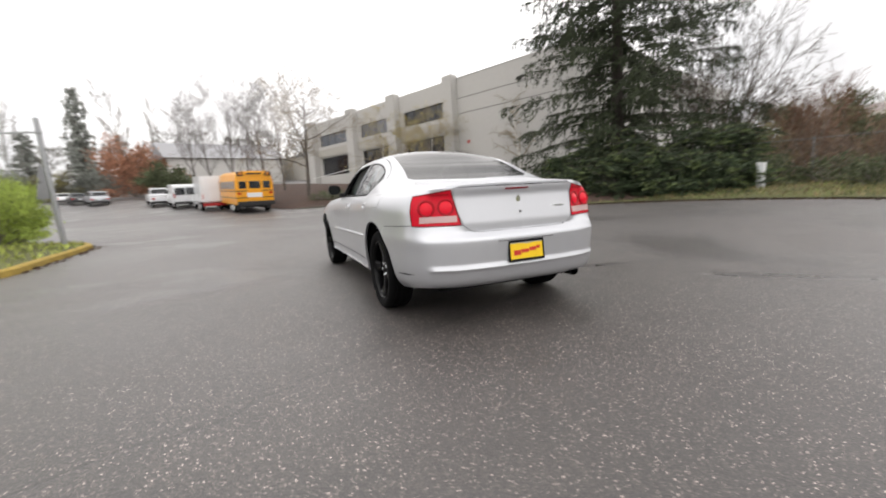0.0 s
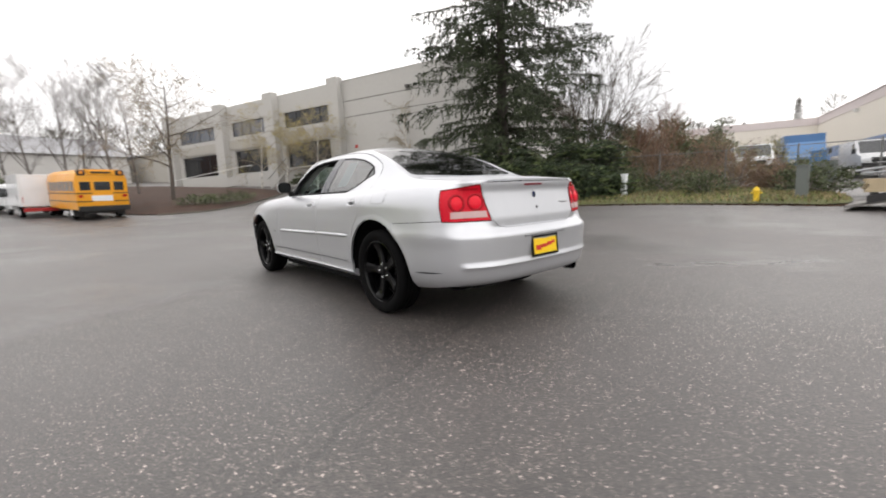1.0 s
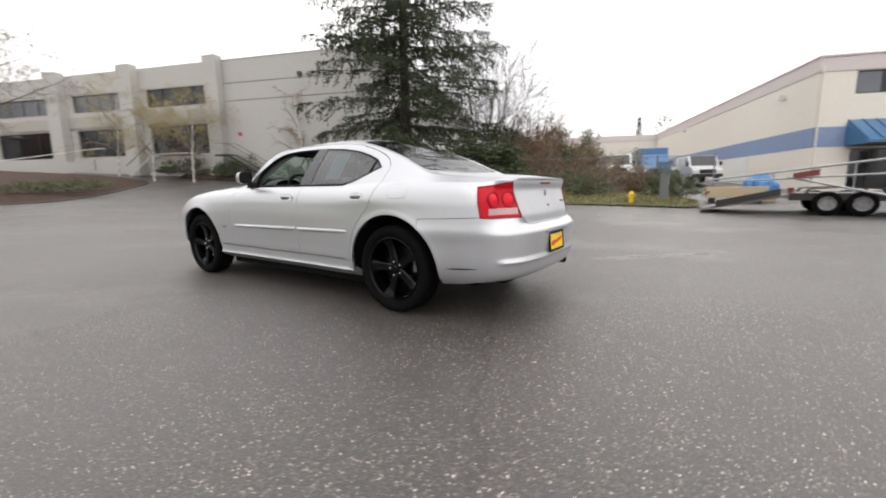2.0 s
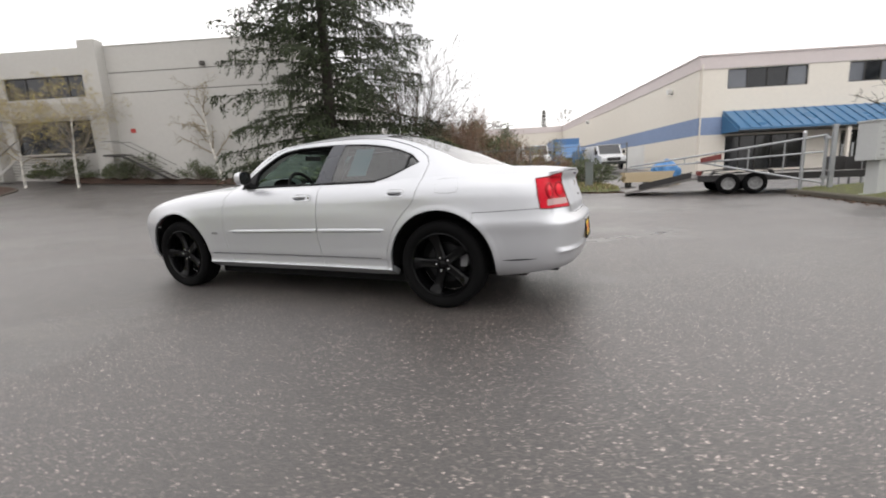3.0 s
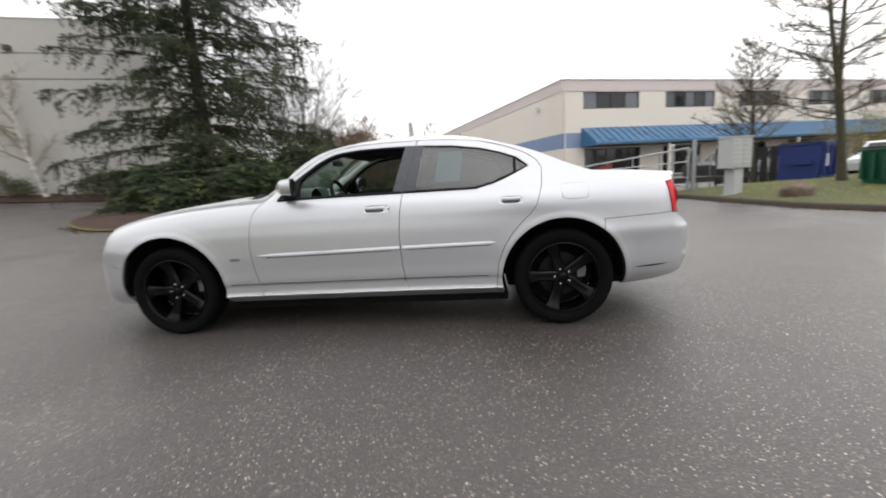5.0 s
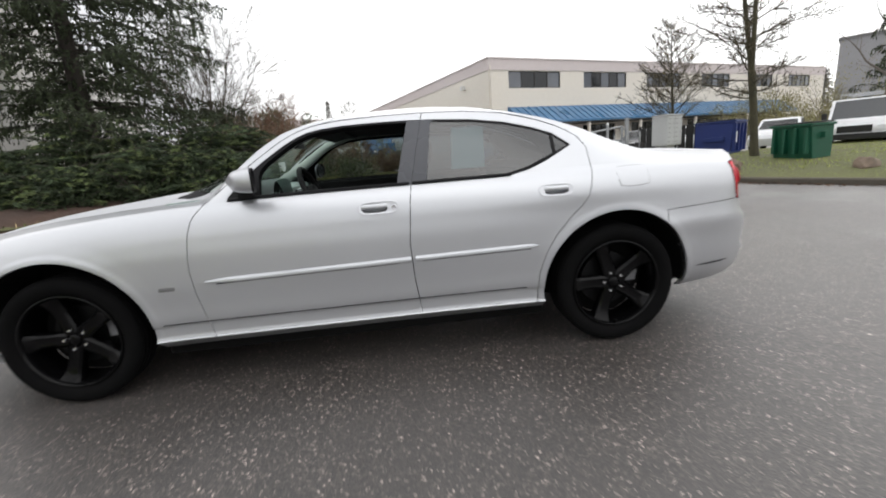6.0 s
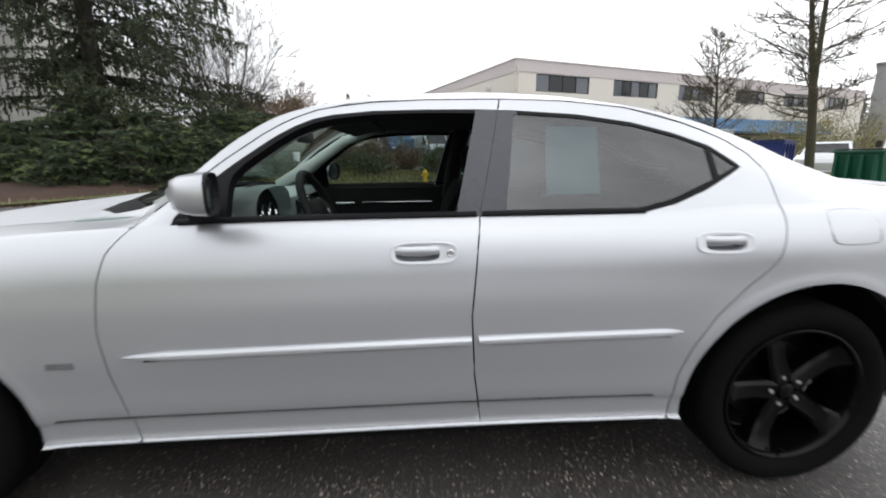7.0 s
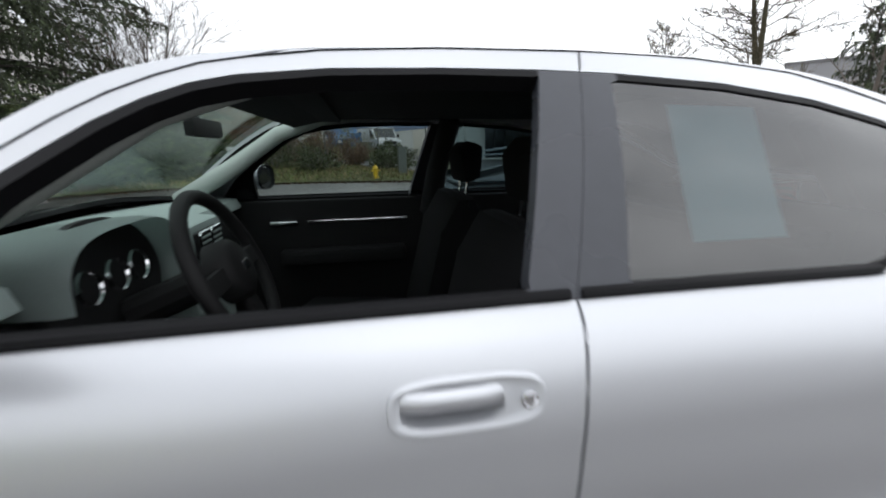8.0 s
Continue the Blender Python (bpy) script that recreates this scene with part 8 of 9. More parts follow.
def van(m, name, label, paint, L=5.2, W=1.95, H=2.05, nose=0.95, rear_panes=2, box_h=None, bumper=None, rack=False, category="van", group=""):
    """A van or box truck: rear at y = 0, ahead is +y; a taller box where box_h is given."""
    b = thing(name, m, label, category, group)
    top = box_h or H
    cab_back = L - nose - 1.25
    if box_h:
        part("cargo_box", boxm((-W / 2 - 0.06, 0.0, 0.70), (W / 2 + 0.06, cab_back + 0.1, top), 0.04), paint, b)
        part("roll_door", boxm((-W / 2 + 0.08, -0.02, 0.80), (W / 2 - 0.08, -0.001, top - 0.15), 0.01), SIGN_WHITE, b)
        prof = [(cab_back + 0.12, 0.42), (L - 0.05, 0.42), (L, 0.85), (L - 0.15, 1.05), (L - nose, 1.18), (L - nose - 0.55, H), (cab_back + 0.12, H)]
    else:
        prof = [(0.0, 0.42), (L - 0.05, 0.42), (L, 0.80), (L - 0.12, 1.02), (L - nose, 1.16), (L - nose - 0.60, H - 0.02), (0.35, H), (0.06, H - 0.12)]
    part("body", prism(prof, "x", -W / 2, W / 2, 0.09), paint, b, smooth=35)
    part("windscreen", prism([(L - nose - 0.02, 1.20), (L - nose - 0.53, H - 0.08), (L - nose - 0.60, H - 0.10), (L - nose - 0.10, 1.18)], "x", -W / 2 + 0.12, W / 2 - 0.12), CAR_GLASS, b)
    for s in (-1, 1):
        part("side_glass", prism([(L - nose - 0.22, 1.20), (L - nose - 0.66, H - 0.22), (cab_back + 0.22, H - 0.22), (cab_back + 0.22, 1.20)], "x", min(s * (W / 2 - 0.01), s * (W / 2 + 0.008)), max(s * (W / 2 - 0.01), s * (W / 2 + 0.008))), CAR_GLASS, b)
        part("door_mirror", boxm((s * (W / 2 + 0.12) - 0.09, L - nose - 0.15, 1.22), (s * (W / 2 + 0.12) + 0.09, L - nose - 0.05, 1.48), 0.03), BLACK_PAINT, b)
        part("tail_lamp", boxm((s * (W / 2 - 0.10) - 0.05, -0.015, 0.95), (s * (W / 2 - 0.10) + 0.05, -0.001 if not box_h else 0.0, 1.32), 0.01), RED_LAMP, b)
        part("headlamp", boxm((s * (W / 2 - 0.25) - 0.14, L - 0.06, 0.72), (s * (W / 2 - 0.25) + 0.14, L + 0.005, 0.90), 0.02), SIGN_WHITE, b)
        for y in (1.0, L - 0.95):
            road_wheel(b, s * (W / 2 - 0.12), y, 0.36, 0.24)
    if not box_h:
        for k in range(rear_panes):
            x0 = -W / 2 + 0.16 + k * (W - 0.24) / rear_panes
            part("rear_window", boxm((x0, -0.012, 1.22), (x0 + (W - 0.40) / rear_panes, 0.08, H - 0.28), 0.02), CAR_GLASS, b)
    part("rear_bumper", boxm((-W / 2 + 0.02, -0.18, 0.40), (W / 2 - 0.02, 0.01, 0.62), 0.03), bumper or BLACK_PAINT, b)
    part("front_bumper", boxm((-W / 2 + 0.02, L - 0.05, 0.40), (W / 2 - 0.02, L + 0.12, 0.62), 0.03), BLACK_PAINT, b)
    part("grille", boxm((-0.5, L - 0.04, 0.66), (0.5, L + 0.012, 0.92), 0.02), BLACK_PAINT, b)
    if rack:
        for y in (0.8, 2.0, 3.2):
            part("roof_rack", tubem([(-W / 2 + 0.15, y, H), (-W / 2 + 0.15, y, H + 0.18), (W / 2 - 0.15, y, H + 0.18), (W / 2 - 0.15, y, H)], 0.025, 6), GALV, b)
    return b


def parked_car(m, name, label, paint, L=4.6, W=1.8, H=1.45, style="car", group="", category="car"):
    """A plain parked car: rear at y = 0, ahead is +y."""
    b = thing(name, m, label, category, group)
    if style == "pickup":
        prof = [(0.0, 0.48), (L - 0.08, 0.45), (L, 0.85), (L - 0.1, 1.05), (L - 1.25, 1.12), (1.95, 1.12), (1.9, 1.02), (0.02, 1.02)]
        cab = [(L - 1.25, 1.10), (L - 1.80, H), (2.35, H), (2.0, 1.10)]
    elif style == "suv":
        prof = [(0.05, 0.45), (L - 0.08, 0.42), (L, 0.80), (L - 0.12, 0.98), (L - 1.15, 1.08), (0.10, 1.05), (0.0, 0.8)]
        cab = [(L - 1.20, 1.06), (L - 1.90, H), (0.55, H), (0.10, 1.04)]
    else:
        prof = [(0.05, 0.35), (L - 0.08, 0.32), (L, 0.62), (L - 0.10, 0.78), (L - 1.25, 0.92), (0.95, 0.95), (0.10, 0.92), (0.0, 0.65)]
        cab = [(L - 1.20, 0.90), (L - 2.0, H), (1.45, H), (0.65, 0.93)]
    part("body", prism(prof, "x", -W / 2, W / 2, 0.08), paint, b, smooth=35)
    bm = prism(cab, "x", -W / 2 + 0.10, W / 2 - 0.10, 0.06)
    for v in bm.verts:
        if v.co.z > H - 0.25:
            v.co.x *= 0.86
    part("cabin", bm, paint, b, smooth=35)
    cy, cz = sum(p[0] for p in cab) / 4, sum(p[1] for p in cab) / 4
    pane = [(cy + (y - cy) * 0.82, cz + (z - cz) * 0.66 + 0.02) for y, z in cab]
    for s in (-1, 1):
        bm = prism(pane, "x", min(s * (W / 2 - 0.12), s * (W / 2 - 0.085)), max(s * (W / 2 - 0.12), s * (W / 2 - 0.085)))
        for v in bm.verts:
            v.co.x -= s * 0.10 * max(0, (v.co.z - cz)) / (H - cz)
        part("side_window", bm, CAR_GLASS, b)
        for y in (0.85, L - 0.85):
            road_wheel(b, s * (W / 2 - 0.10), y, 0.32 if style == "car" else 0.37, 0.2)
        part("tail_lamp", boxm((s * (W / 2 - 0.20) - 0.13, -0.01, 0.72), (s * (W / 2 - 0.20) + 0.13, 0.05, 0.88), 0.01), RED_LAMP, b)
        part("headlamp", boxm((s * (W / 2 - 0.25) - 0.16, L - 0.12, 0.64), (s * (W / 2 - 0.25) + 0.16, L + 0.0, 0.76), 0.02), SIGN_WHITE, b)
    def slab(i, j):
        (y0, z0), (y1, z1) = cab[i], cab[j]
        d = Vector((0, y1 - y0, z1 - z0))
        n = Vector((0, -d.z, d.y)).normalized() * (1 if i == 0 else -1)
        if n.y * (1 if i == 0 else -1) < 0:
            n = -n
        a, c = Vector((0, y0, z0)) + d * 0.18 + n * 0.004, Vector((0, y0, z0)) + d * 0.86 + n * 0.004
        bm = bmesh.new()
        vs = [bm.verts.new(p) for p in ((-W / 2 + 0.2, a.y, a.z), (W / 2 - 0.2, a.y, a.z), (W / 2 - 0.30, c.y, c.z), (-W / 2 + 0.30, c.y, c.z))]
        bm.faces.new(vs)
        bmesh.ops.solidify(bm, geom=list(bm.faces), thickness=0.02)
        return bm
    part("windscreen", slab(0, 1), CAR_GLASS, b)
    part("rear_window", slab(3, 2), CAR_GLASS, b)
    part("rear_bumper", boxm((-W / 2 + 0.04, -0.08, 0.34), (W / 2 - 0.04, 0.06, 0.56), 0.03), BLACK_PAINT, b)
    part("plate", boxm((-0.16, -0.018, 0.66), (0.16, 0.004, 0.78)), SIGN_WHITE, b)
    if style == "pickup":
        part("cargo_bed", boxm((-W / 2 + 0.12, 0.12, 1.021), (W / 2 - 0.12, 1.85, 1.03)), BLACK_PAINT, b)
    return b


ROW = Vector((-0.41, 0.912, 0))
REAR0 = Vector((-2.1, 25.7, 0))


def in_row(d, aside=0.0):
    p = REAR0 + ROW * d + Vector((0.912, 0.41, 0)) * aside
    return on_road(p.x, p.y, 114.2)


school_bus(on_road(-2.15, 25.6, 103))
van(on_road(-4.95, 31.4, 104), "box_truck", "white box truck with a red rear bumper, parked", WHITE_PAINT, L=5.6, W=2.0, H=2.0, box_h=2.65, bumper=RED_BUMPER, category="truck")
van(on_road(-7.9, 38.0, 105), "cargo_van", "white cargo van parked along the road", WHITE_PAINT, L=5.2, H=2.1)
parked_car(on_road(-10.7, 43.6, 106), "pickup_truck", "white pickup truck parked along the road", WHITE_PAINT, L=5.2, W=1.9, H=1.75, style="pickup", category="truck")
parked_car(in_row(34.0, -3.2), "parked_car", "silver estate car parked along the road", SILVER_PAINT, L=4.7, W=1.85, H=1.65, style="suv", group="cars up the road")
parked_car(in_row(40.5, -4.2), "parked_car", "dark car parked along the road", DARK_PAINT, group="cars up the road")
parked_car(in_row(47.0, -5.0), "parked_car", "white car parked along the road", WHITE_PAINT, group="cars up the road")
parked_car(in_row(62.0, -9.0), "parked_car", "dark red car parked up the hill", RED_BUMPER, group="cars up the road")
parked_car(in_row(70.0, -11.0), "parked_car", "white car parked up the hill", WHITE_PAINT, group="cars up the road")
parked_car(in_row(78.0, -13.0), "parked_car", "silver car parked up the hill", SILVER_PAINT, group="cars up the road")


# ---- beside the bed and behind it ----
def shed(m):
    b = thing("far_building", m, "pale low building with a grey pitched roof behind trees", "building")
    part("wall", boxm((-9, -6, -1.0), (9, 6, 4.4)), HAZE_WALL, b)
    part("roof", prism([(-6.5, 4.41), (6.5, 4.41), (0, 7.4)], "x", -9.5, 9.5), HAZE_ROOF, b)
    return b


shed(pose(-8.0, 80.0, rise(-8.0, 80.0), 0, 0, 20))


def gate_post():
    m = pose(-6.64, 8.6, rise(-6.64, 8.6) + 0.1, 0, -2.2, 0)
    g = thing("gate_post", m, "leaning grey steel gate post with a top rail", "post")
    part("post", tubem([(0, 0, -0.2), (0, 0, 3.25)], 0.056, 12), GALV, g, smooth=60)
    part("post_cap", lathe([(0.0, 3.32), (0.05, 3.30), (0.066, 3.25), (0.058, 3.24)], 12), GALV, g)
    part("top_rail", tubem([(0, 0, 2.95), (-4.5, -1.0, 2.80)], 0.022, 8), GALV, g)
    part("collar", lathe([(0.058, 2.90), (0.072, 2.92), (0.072, 2.99), (0.058, 3.0)], 12), GALV, g)
    part("mesh_panel", prism([(-0.34, 1.3), (-0.065, 1.3), (-0.065, 2.1), (-0.14, 2.2)], "y", -0.01, 0.01), GREY_BADGE, g, "small grey panel on the post")


gate_post()

# ---- yard in the east ----
YELLOW_PAINT = mat("yellow_hydrant_paint", (0.72, 0.48, 0.02), 0.5, vary=0.12)
PED_GREEN = mat("grey_green_utility_paint", (0.13, 0.145, 0.135), 0.6, vary=0.1)
TARP = mat("blue_tarpaulin", (0.05, 0.19, 0.42), 0.55, vary=0.15, bump=0.4, bump_scale=5)


def hydrant(m):
    h = thing("fire_hydrant", m, "small yellow fire hydrant in rough grass", "hydrant")
    part("barrel", lathe([(0.0, -0.1), (0.14, -0.1), (0.14, 0.04), (0.10, 0.06), (0.10, 0.48), (0.13, 0.50), (0.13, 0.54), (0.11, 0.56), (0.10, 0.63), (0.06, 0.70), (0.0, 0.72)], 24), YELLOW_PAINT, h, smooth=40)
    part("operating_nut", lathe([(0.0, 0.77), (0.025, 0.77), (0.03, 0.70)], 5), YELLOW_PAINT, h)
    for a in (-90, 0, 90):
        part("outlet", lathe([(0.0, 0.19), (0.045, 0.19), (0.055, 0.17), (0.055, 0.13), (0.045, 0.12), (0.045, 0.05)], 12, "x", Matrix.Translation((0, 0, 0.40)) @ Matrix.Rotation(radians(a + 20), 4, "Z")), YELLOW_PAINT, h, smooth=40)


hydrant(Matrix.Translation(ground_at(14.25, -0.5, 0.14)) @ Matrix.Diagonal((0.85, 0.85, 0.58, 1)))


def utility_box(m, w, d, h, material, label):
    u = thing("utility_cabinet", m, label, "utility cabinet")
    part("cabinet", boxm((-w / 2, -d / 2, -0.1), (w / 2, d / 2, h), 0.02), material, u)
    part("lid", boxm((-w / 2 - 0.02, -d / 2 - 0.02, h), (w / 2 + 0.02, d / 2 + 0.02, h + 0.05), 0.015), material, u)
    part("lock_plate", boxm((-0.04, -d / 2 - 0.012, h * 0.5), (0.04, -d / 2 - 0.001, h * 0.62), 0.003), BLACK_PAINT, u)


utility_box(Matrix.Translation(ground_at(15.6, 4.7, 0.2)), 0.22, 0.22, 0.95, SIGN_WHITE, "pale utility pedestal on the verge")
utility_box(Matrix.Translation(ground_at(14.9, -1.55, 0.15)), 0.30, 0.30, 1.0, PED_GREEN, "grey-green utility pedestal beside the hydrant")


def fence():
    """A chain-link fence: posts, rails and wire."""
    steel = mat("dull_weathered_fence_steel", (0.17, 0.17, 0.165), 0.6, metal=0.4, vary=0.25, grain=20, big=3)
    f = thing("chain_link_fence", Matrix.Identity(4), "old galvanised chain-link fence along the yard", "fence")
    pts = [(16.2, 9.5), (16.9, 6.6), (17.5, 4.0), (17.9, 1.5), (18.2, -0.8), (18.5, -3.0)]
    for x, y in pts:
        z = rise(x, y)
        part("post", tubem([(x, y, z), (x, y, z + 2.02)], 0.03, 8), steel, f)
    for (x0, y0), (x1, y1) in zip(pts, pts[1:]):
        for up in (1.95, 0.3):
            part("rail", tubem([(x0, y0, rise(x0, y0) + up), (x1, y1, rise(x1, y1) + up)], 0.015, 6), steel, f)
        wires = bmesh.new()
        d = math.hypot(x1 - x0, y1 - y0)
        n = int(d / 0.16)
        for k in range(-11, n):
            for sgn in (1, -1):
                a, b = k * 0.16, k * 0.16 + 1.65
                lo, hi = max(a, 0), min(b, d)
                if lo >= hi:
                    continue
                def at(s):
                    t = (s - a) if sgn > 0 else 1.65 - (s - a)
                    x, y = x0 + (x1 - x0) * s / d, y0 + (y1 - y0) * s / d
                    return (x, y, rise(x, y) + 0.3 + t)
                tube(wires, [at(lo), at(hi)], 0.0018, 3, cap=False)
        part("wire_mesh", wires, steel, f)["kind"] = "stuff"


fence()


def timber_stack(x, y):
    """Pale boards piled on bearers."""
    t = thing("timber_stack", pose(x, y, rise(x, y), 0, 0, 12), "low stack of pale beige boards on bearers", "timber")
    for k in (-0.75, 0.0, 0.75):
        part("bearer", boxm((-0.4, k - 0.05, 0.0), (0.4, k + 0.05, 0.22), 0.01), BLACK_PAINT, t)
    for r in range(5):
        for c in range(3):
            part("board", boxm((-0.36 + 0.245 * c, -1.0 + 0.03 * ((r * 3 + c * 5) % 4), 0.22 + 0.085 * r), (-0.125 + 0.245 * c, 1.0 - 0.04 * ((r + c) % 3), 0.30 + 0.085 * r), 0.006), BEIGE_PAINT, t)


def yard_vehicle(x, y, heading):
    return pose(x, y, rise(x, y), 0, 0, heading - 90)


van(yard_vehicle(34.0, 5.0, 200), "utility_truck", "white utility truck with a low body in the yard", WHITE_PAINT, L=5.6, W=2.0, H=2.0, category="truck")
# Plain blue box added where a blue machine stands.
utility_box(Matrix.Translation(ground_at(29.6, 0.3, 0.0)), 0.7, 0.7, 1.7, BLUE_VEHICLE, "narrow blue box in place of a blue machine in the yard")
utility_box(Matrix.Translation(ground_at(27.5, -0.3, 0.0)), 1.0, 0.9, 1.15, PED_GREEN, "low grey-green steel cabinet in the yard")
van(yard_vehicle(35.0, 2.4, 197), "box_truck", "white box truck with a blue cargo box in the yard", BLUE_VEHICLE, L=5.6, W=1.9, H=2.0, box_h=2.5, category="truck")
van(yard_vehicle(36.0, -0.6, 198), "cargo_van", "white van behind the fence in the yard", WHITE_PAINT, L=5.2, W=1.85, H=2.0)
timber_stack(16.6, -3.8)
part_tarp = thing("tarp_load", Matrix.Translation(ground_at(18.0, -4.6)), "heap covered with a blue tarpaulin", "tarpaulin")
bm = bmesh.new()
bmesh.ops.create_icosphere(bm, subdivisions=4, radius=1.0)
for v in bm.verts:
    n = noise.noise(v.co * 2.1) * 0.22 + noise.noise(v.co * 5.0) * 0.08
    v.co = Vector((v.co.x * 0.75, v.co.y * 0.6, max(0.0, v.co.z * 0.55 + 0.50))) * (1 + n)
part("cover", bm, TARP, part_tarp, smooth=60)
part("crate", boxm((-0.7, -0.55, 0.0), (0.7, 0.55, 0.35), 0.02), BEIGE_PAINT, part_tarp)


# ---- trailer, barrier and letter boxes in the entrance ----
DECK = mat("grey_weathered_deck", (0.20, 0.19, 0.18), 0.8, vary=0.25, grain=12, big=1.5)
DARK_STEEL = mat("dark_trailer_steel", (0.022, 0.020, 0.020), 0.6, vary=0.3)
TRAILER_RIM = mat("dull_grey_trailer_rim", (0.20, 0.20, 0.20), 0.6, vary=0.5, grain=9, big=5)
RUST = mat("dull_red_steel", (0.16, 0.03, 0.025), 0.6)


def trailer():
    """A low two-axle flatbed with its ramp down; the ramp points along +y."""
    m = pose(12.47, -6.14, rise(12.5, -6.2), 0, 0, 0)
    t = thing("flatbed_trailer", m, "low twin-axle flatbed trailer with its ramp down", "trailer")
    for k in range(7):
        x = -0.84 + 0.28 * k
        part("plank", boxm((x - 0.135, -2.9, 0.53), (x + 0.135, 1.1, 0.575), 0.006), DECK, t)
    for x in (-0.98, 0.98):
        part("side_beam", boxm((x - 0.05, -2.9, 0.38), (x + 0.05, 1.12, 0.57), 0.008), DARK_STEEL, t)
        part("fender", prism([(-0.80, 0.58), (-0.73, 0.70), (0.0, 0.75), (0.73, 0.70), (0.80, 0.58), (0.75, 0.58), (0.69, 0.67), (0.0, 0.72), (-0.69, 0.67), (-0.75, 0.58)], "x", x - 0.14 if x < 0 else x - 0.14, x + 0.14), DARK_STEEL, t)
        for y in (0.34, -0.34):
            road_wheel(t, x * 1.06, y, 0.31, 0.20, TRAILER_RIM)
    part("ramp", prism([(1.12, 0.55), (1.12, 0.47), (3.2, 0.05), (3.2, 0.11)], "x", -0.95, 0.95), DECK, t, "grey loading ramp resting on the ground")
    part("ramp_board", prism([(1.3, 0.52), (1.3, 0.70), (2.8, 0.36), (2.8, 0.17)], "x", -1.0, -0.96), DARK_STEEL, t)
    part("rear_lamp", boxm((-0.95, 1.02, 0.585), (-0.62, 1.14, 0.72), 0.01), RUST, t)
    part("headboard", boxm((-0.98, -2.98, 0.45), (0.98, -2.90, 0.95), 0.01), DARK_STEEL, t)
    part("tongue", tubem([(-0.5, -2.9, 0.52), (0, -4.4, 0.50), (0.5, -2.9, 0.52)], 0.05, 8), DARK_STEEL, t)
    part("coupler", boxm((-0.08, -4.6, 0.44), (0.08, -4.35, 0.58), 0.01), DARK_STEEL, t)
    part("jack", tubem([(0, -4.0, 0.0), (0, -4.0, 0.95)], 0.035, 8), GALV, t)
    part("winch", boxm((-0.25, -2.7, 0.576), (0.2, -2.4, 0.98), 0.03), DARK_STEEL, t)


def barrier():
    """A pipe swing gate that stands open, hinged on a square post."""
    x, y = 10.85, -8.05
    z = rise(x, y) + 0.1
    g = thing("pipe_gate", (x, y, z), "open swing gate of galvanised pipes on a steel post", "gate")
    part("hinge_post", boxm((-0.05, -0.05, -0.2), (0.05, 0.05, 1.70), 0.01), GALV, g)
    part("post_cap", boxm((-0.06, -0.06, 1.70), (0.06, 0.06, 1.74), 0.01), GALV, g)
    end = Vector((1.2, 5.0, 0))
    part("heel_pipe", tubem([end * 0.03 + Vector((0, 0, 0.12)), end * 0.03 + Vector((0, 0, 1.50))], 0.04, 10), GALV, g)
    part("top_pipe", tubem([end * 0.03 + Vector((0, 0, 1.48)), end + Vector((0, 0, 0.88))], 0.03, 8), GALV, g)
    part("lower_pipe", tubem([end * 0.03 + Vector((0, 0, 1.04)), end * 0.98 + Vector((0, 0, 0.82))], 0.025, 8), GALV, g)
    part("brace_pipe", tubem([end * 0.03 + Vector((0, 0, 0.20)), end * 0.62 + Vector((0, 0, 0.94))], 0.028, 8), GALV, g)
    for k in (0.2, 0.36, 0.52, 0.68):
        part("upright", tubem([end * k + Vector((0, 0, 0.35 + 0.8 * k)), end * k + Vector((0, 0, 1.49 - 0.61 * k))], 0.02, 6), GALV, g)
    a, c = end * 0.49 + Vector((0, 0, 0.98)), end * 0.60 + Vector((0, 0, 0.98))
    part("warning_board", prism([(a.y, 0.98), (c.y, 0.90), (c.y, 1.04), (a.y, 1.14)], "x", a.x - 0.05, a.x - 0.02), RUST, g, "dull red warning board on the pipes")
    for zz in (0.35, 1.4):
        part("hinge", boxm((-0.02, 0.05, zz - 0.04), (0.10, 0.20, zz + 0.04), 0.01), GALV, g)
    b = thing("gate_stop_post", (x + 0.15, y + 0.6, z), "short round steel post with a white cap", "post")
    part("post", tubem([(0, 0, -0.2), (0, 0, 1.58)], 0.045, 12), GALV, b, smooth=60)
    part("cap", lathe([(0.0, 1.64), (0.04, 1.62), (0.05, 1.58), (0.045, 1.57)], 12), SIGN_WHITE, b)
    for k in range(3):
        q = thing("rail_post", (x + 0.9 + 1.5 * k, y - 1.0 - 0.3 * k, z), "slim steel rail post behind the gate", "post", "rail posts by the gate")
        part("post", tubem([(0, 0, -0.2), (0, 0, 1.3)], 0.03, 8), GALV, q)


MAIL = mat("pale_grey_powder_coat", (0.44, 0.45, 0.445), 0.5, vary=0.06)
MAIL_EDGE = mat("grey_shadow_seam", (0.22, 0.22, 0.22), 0.6)


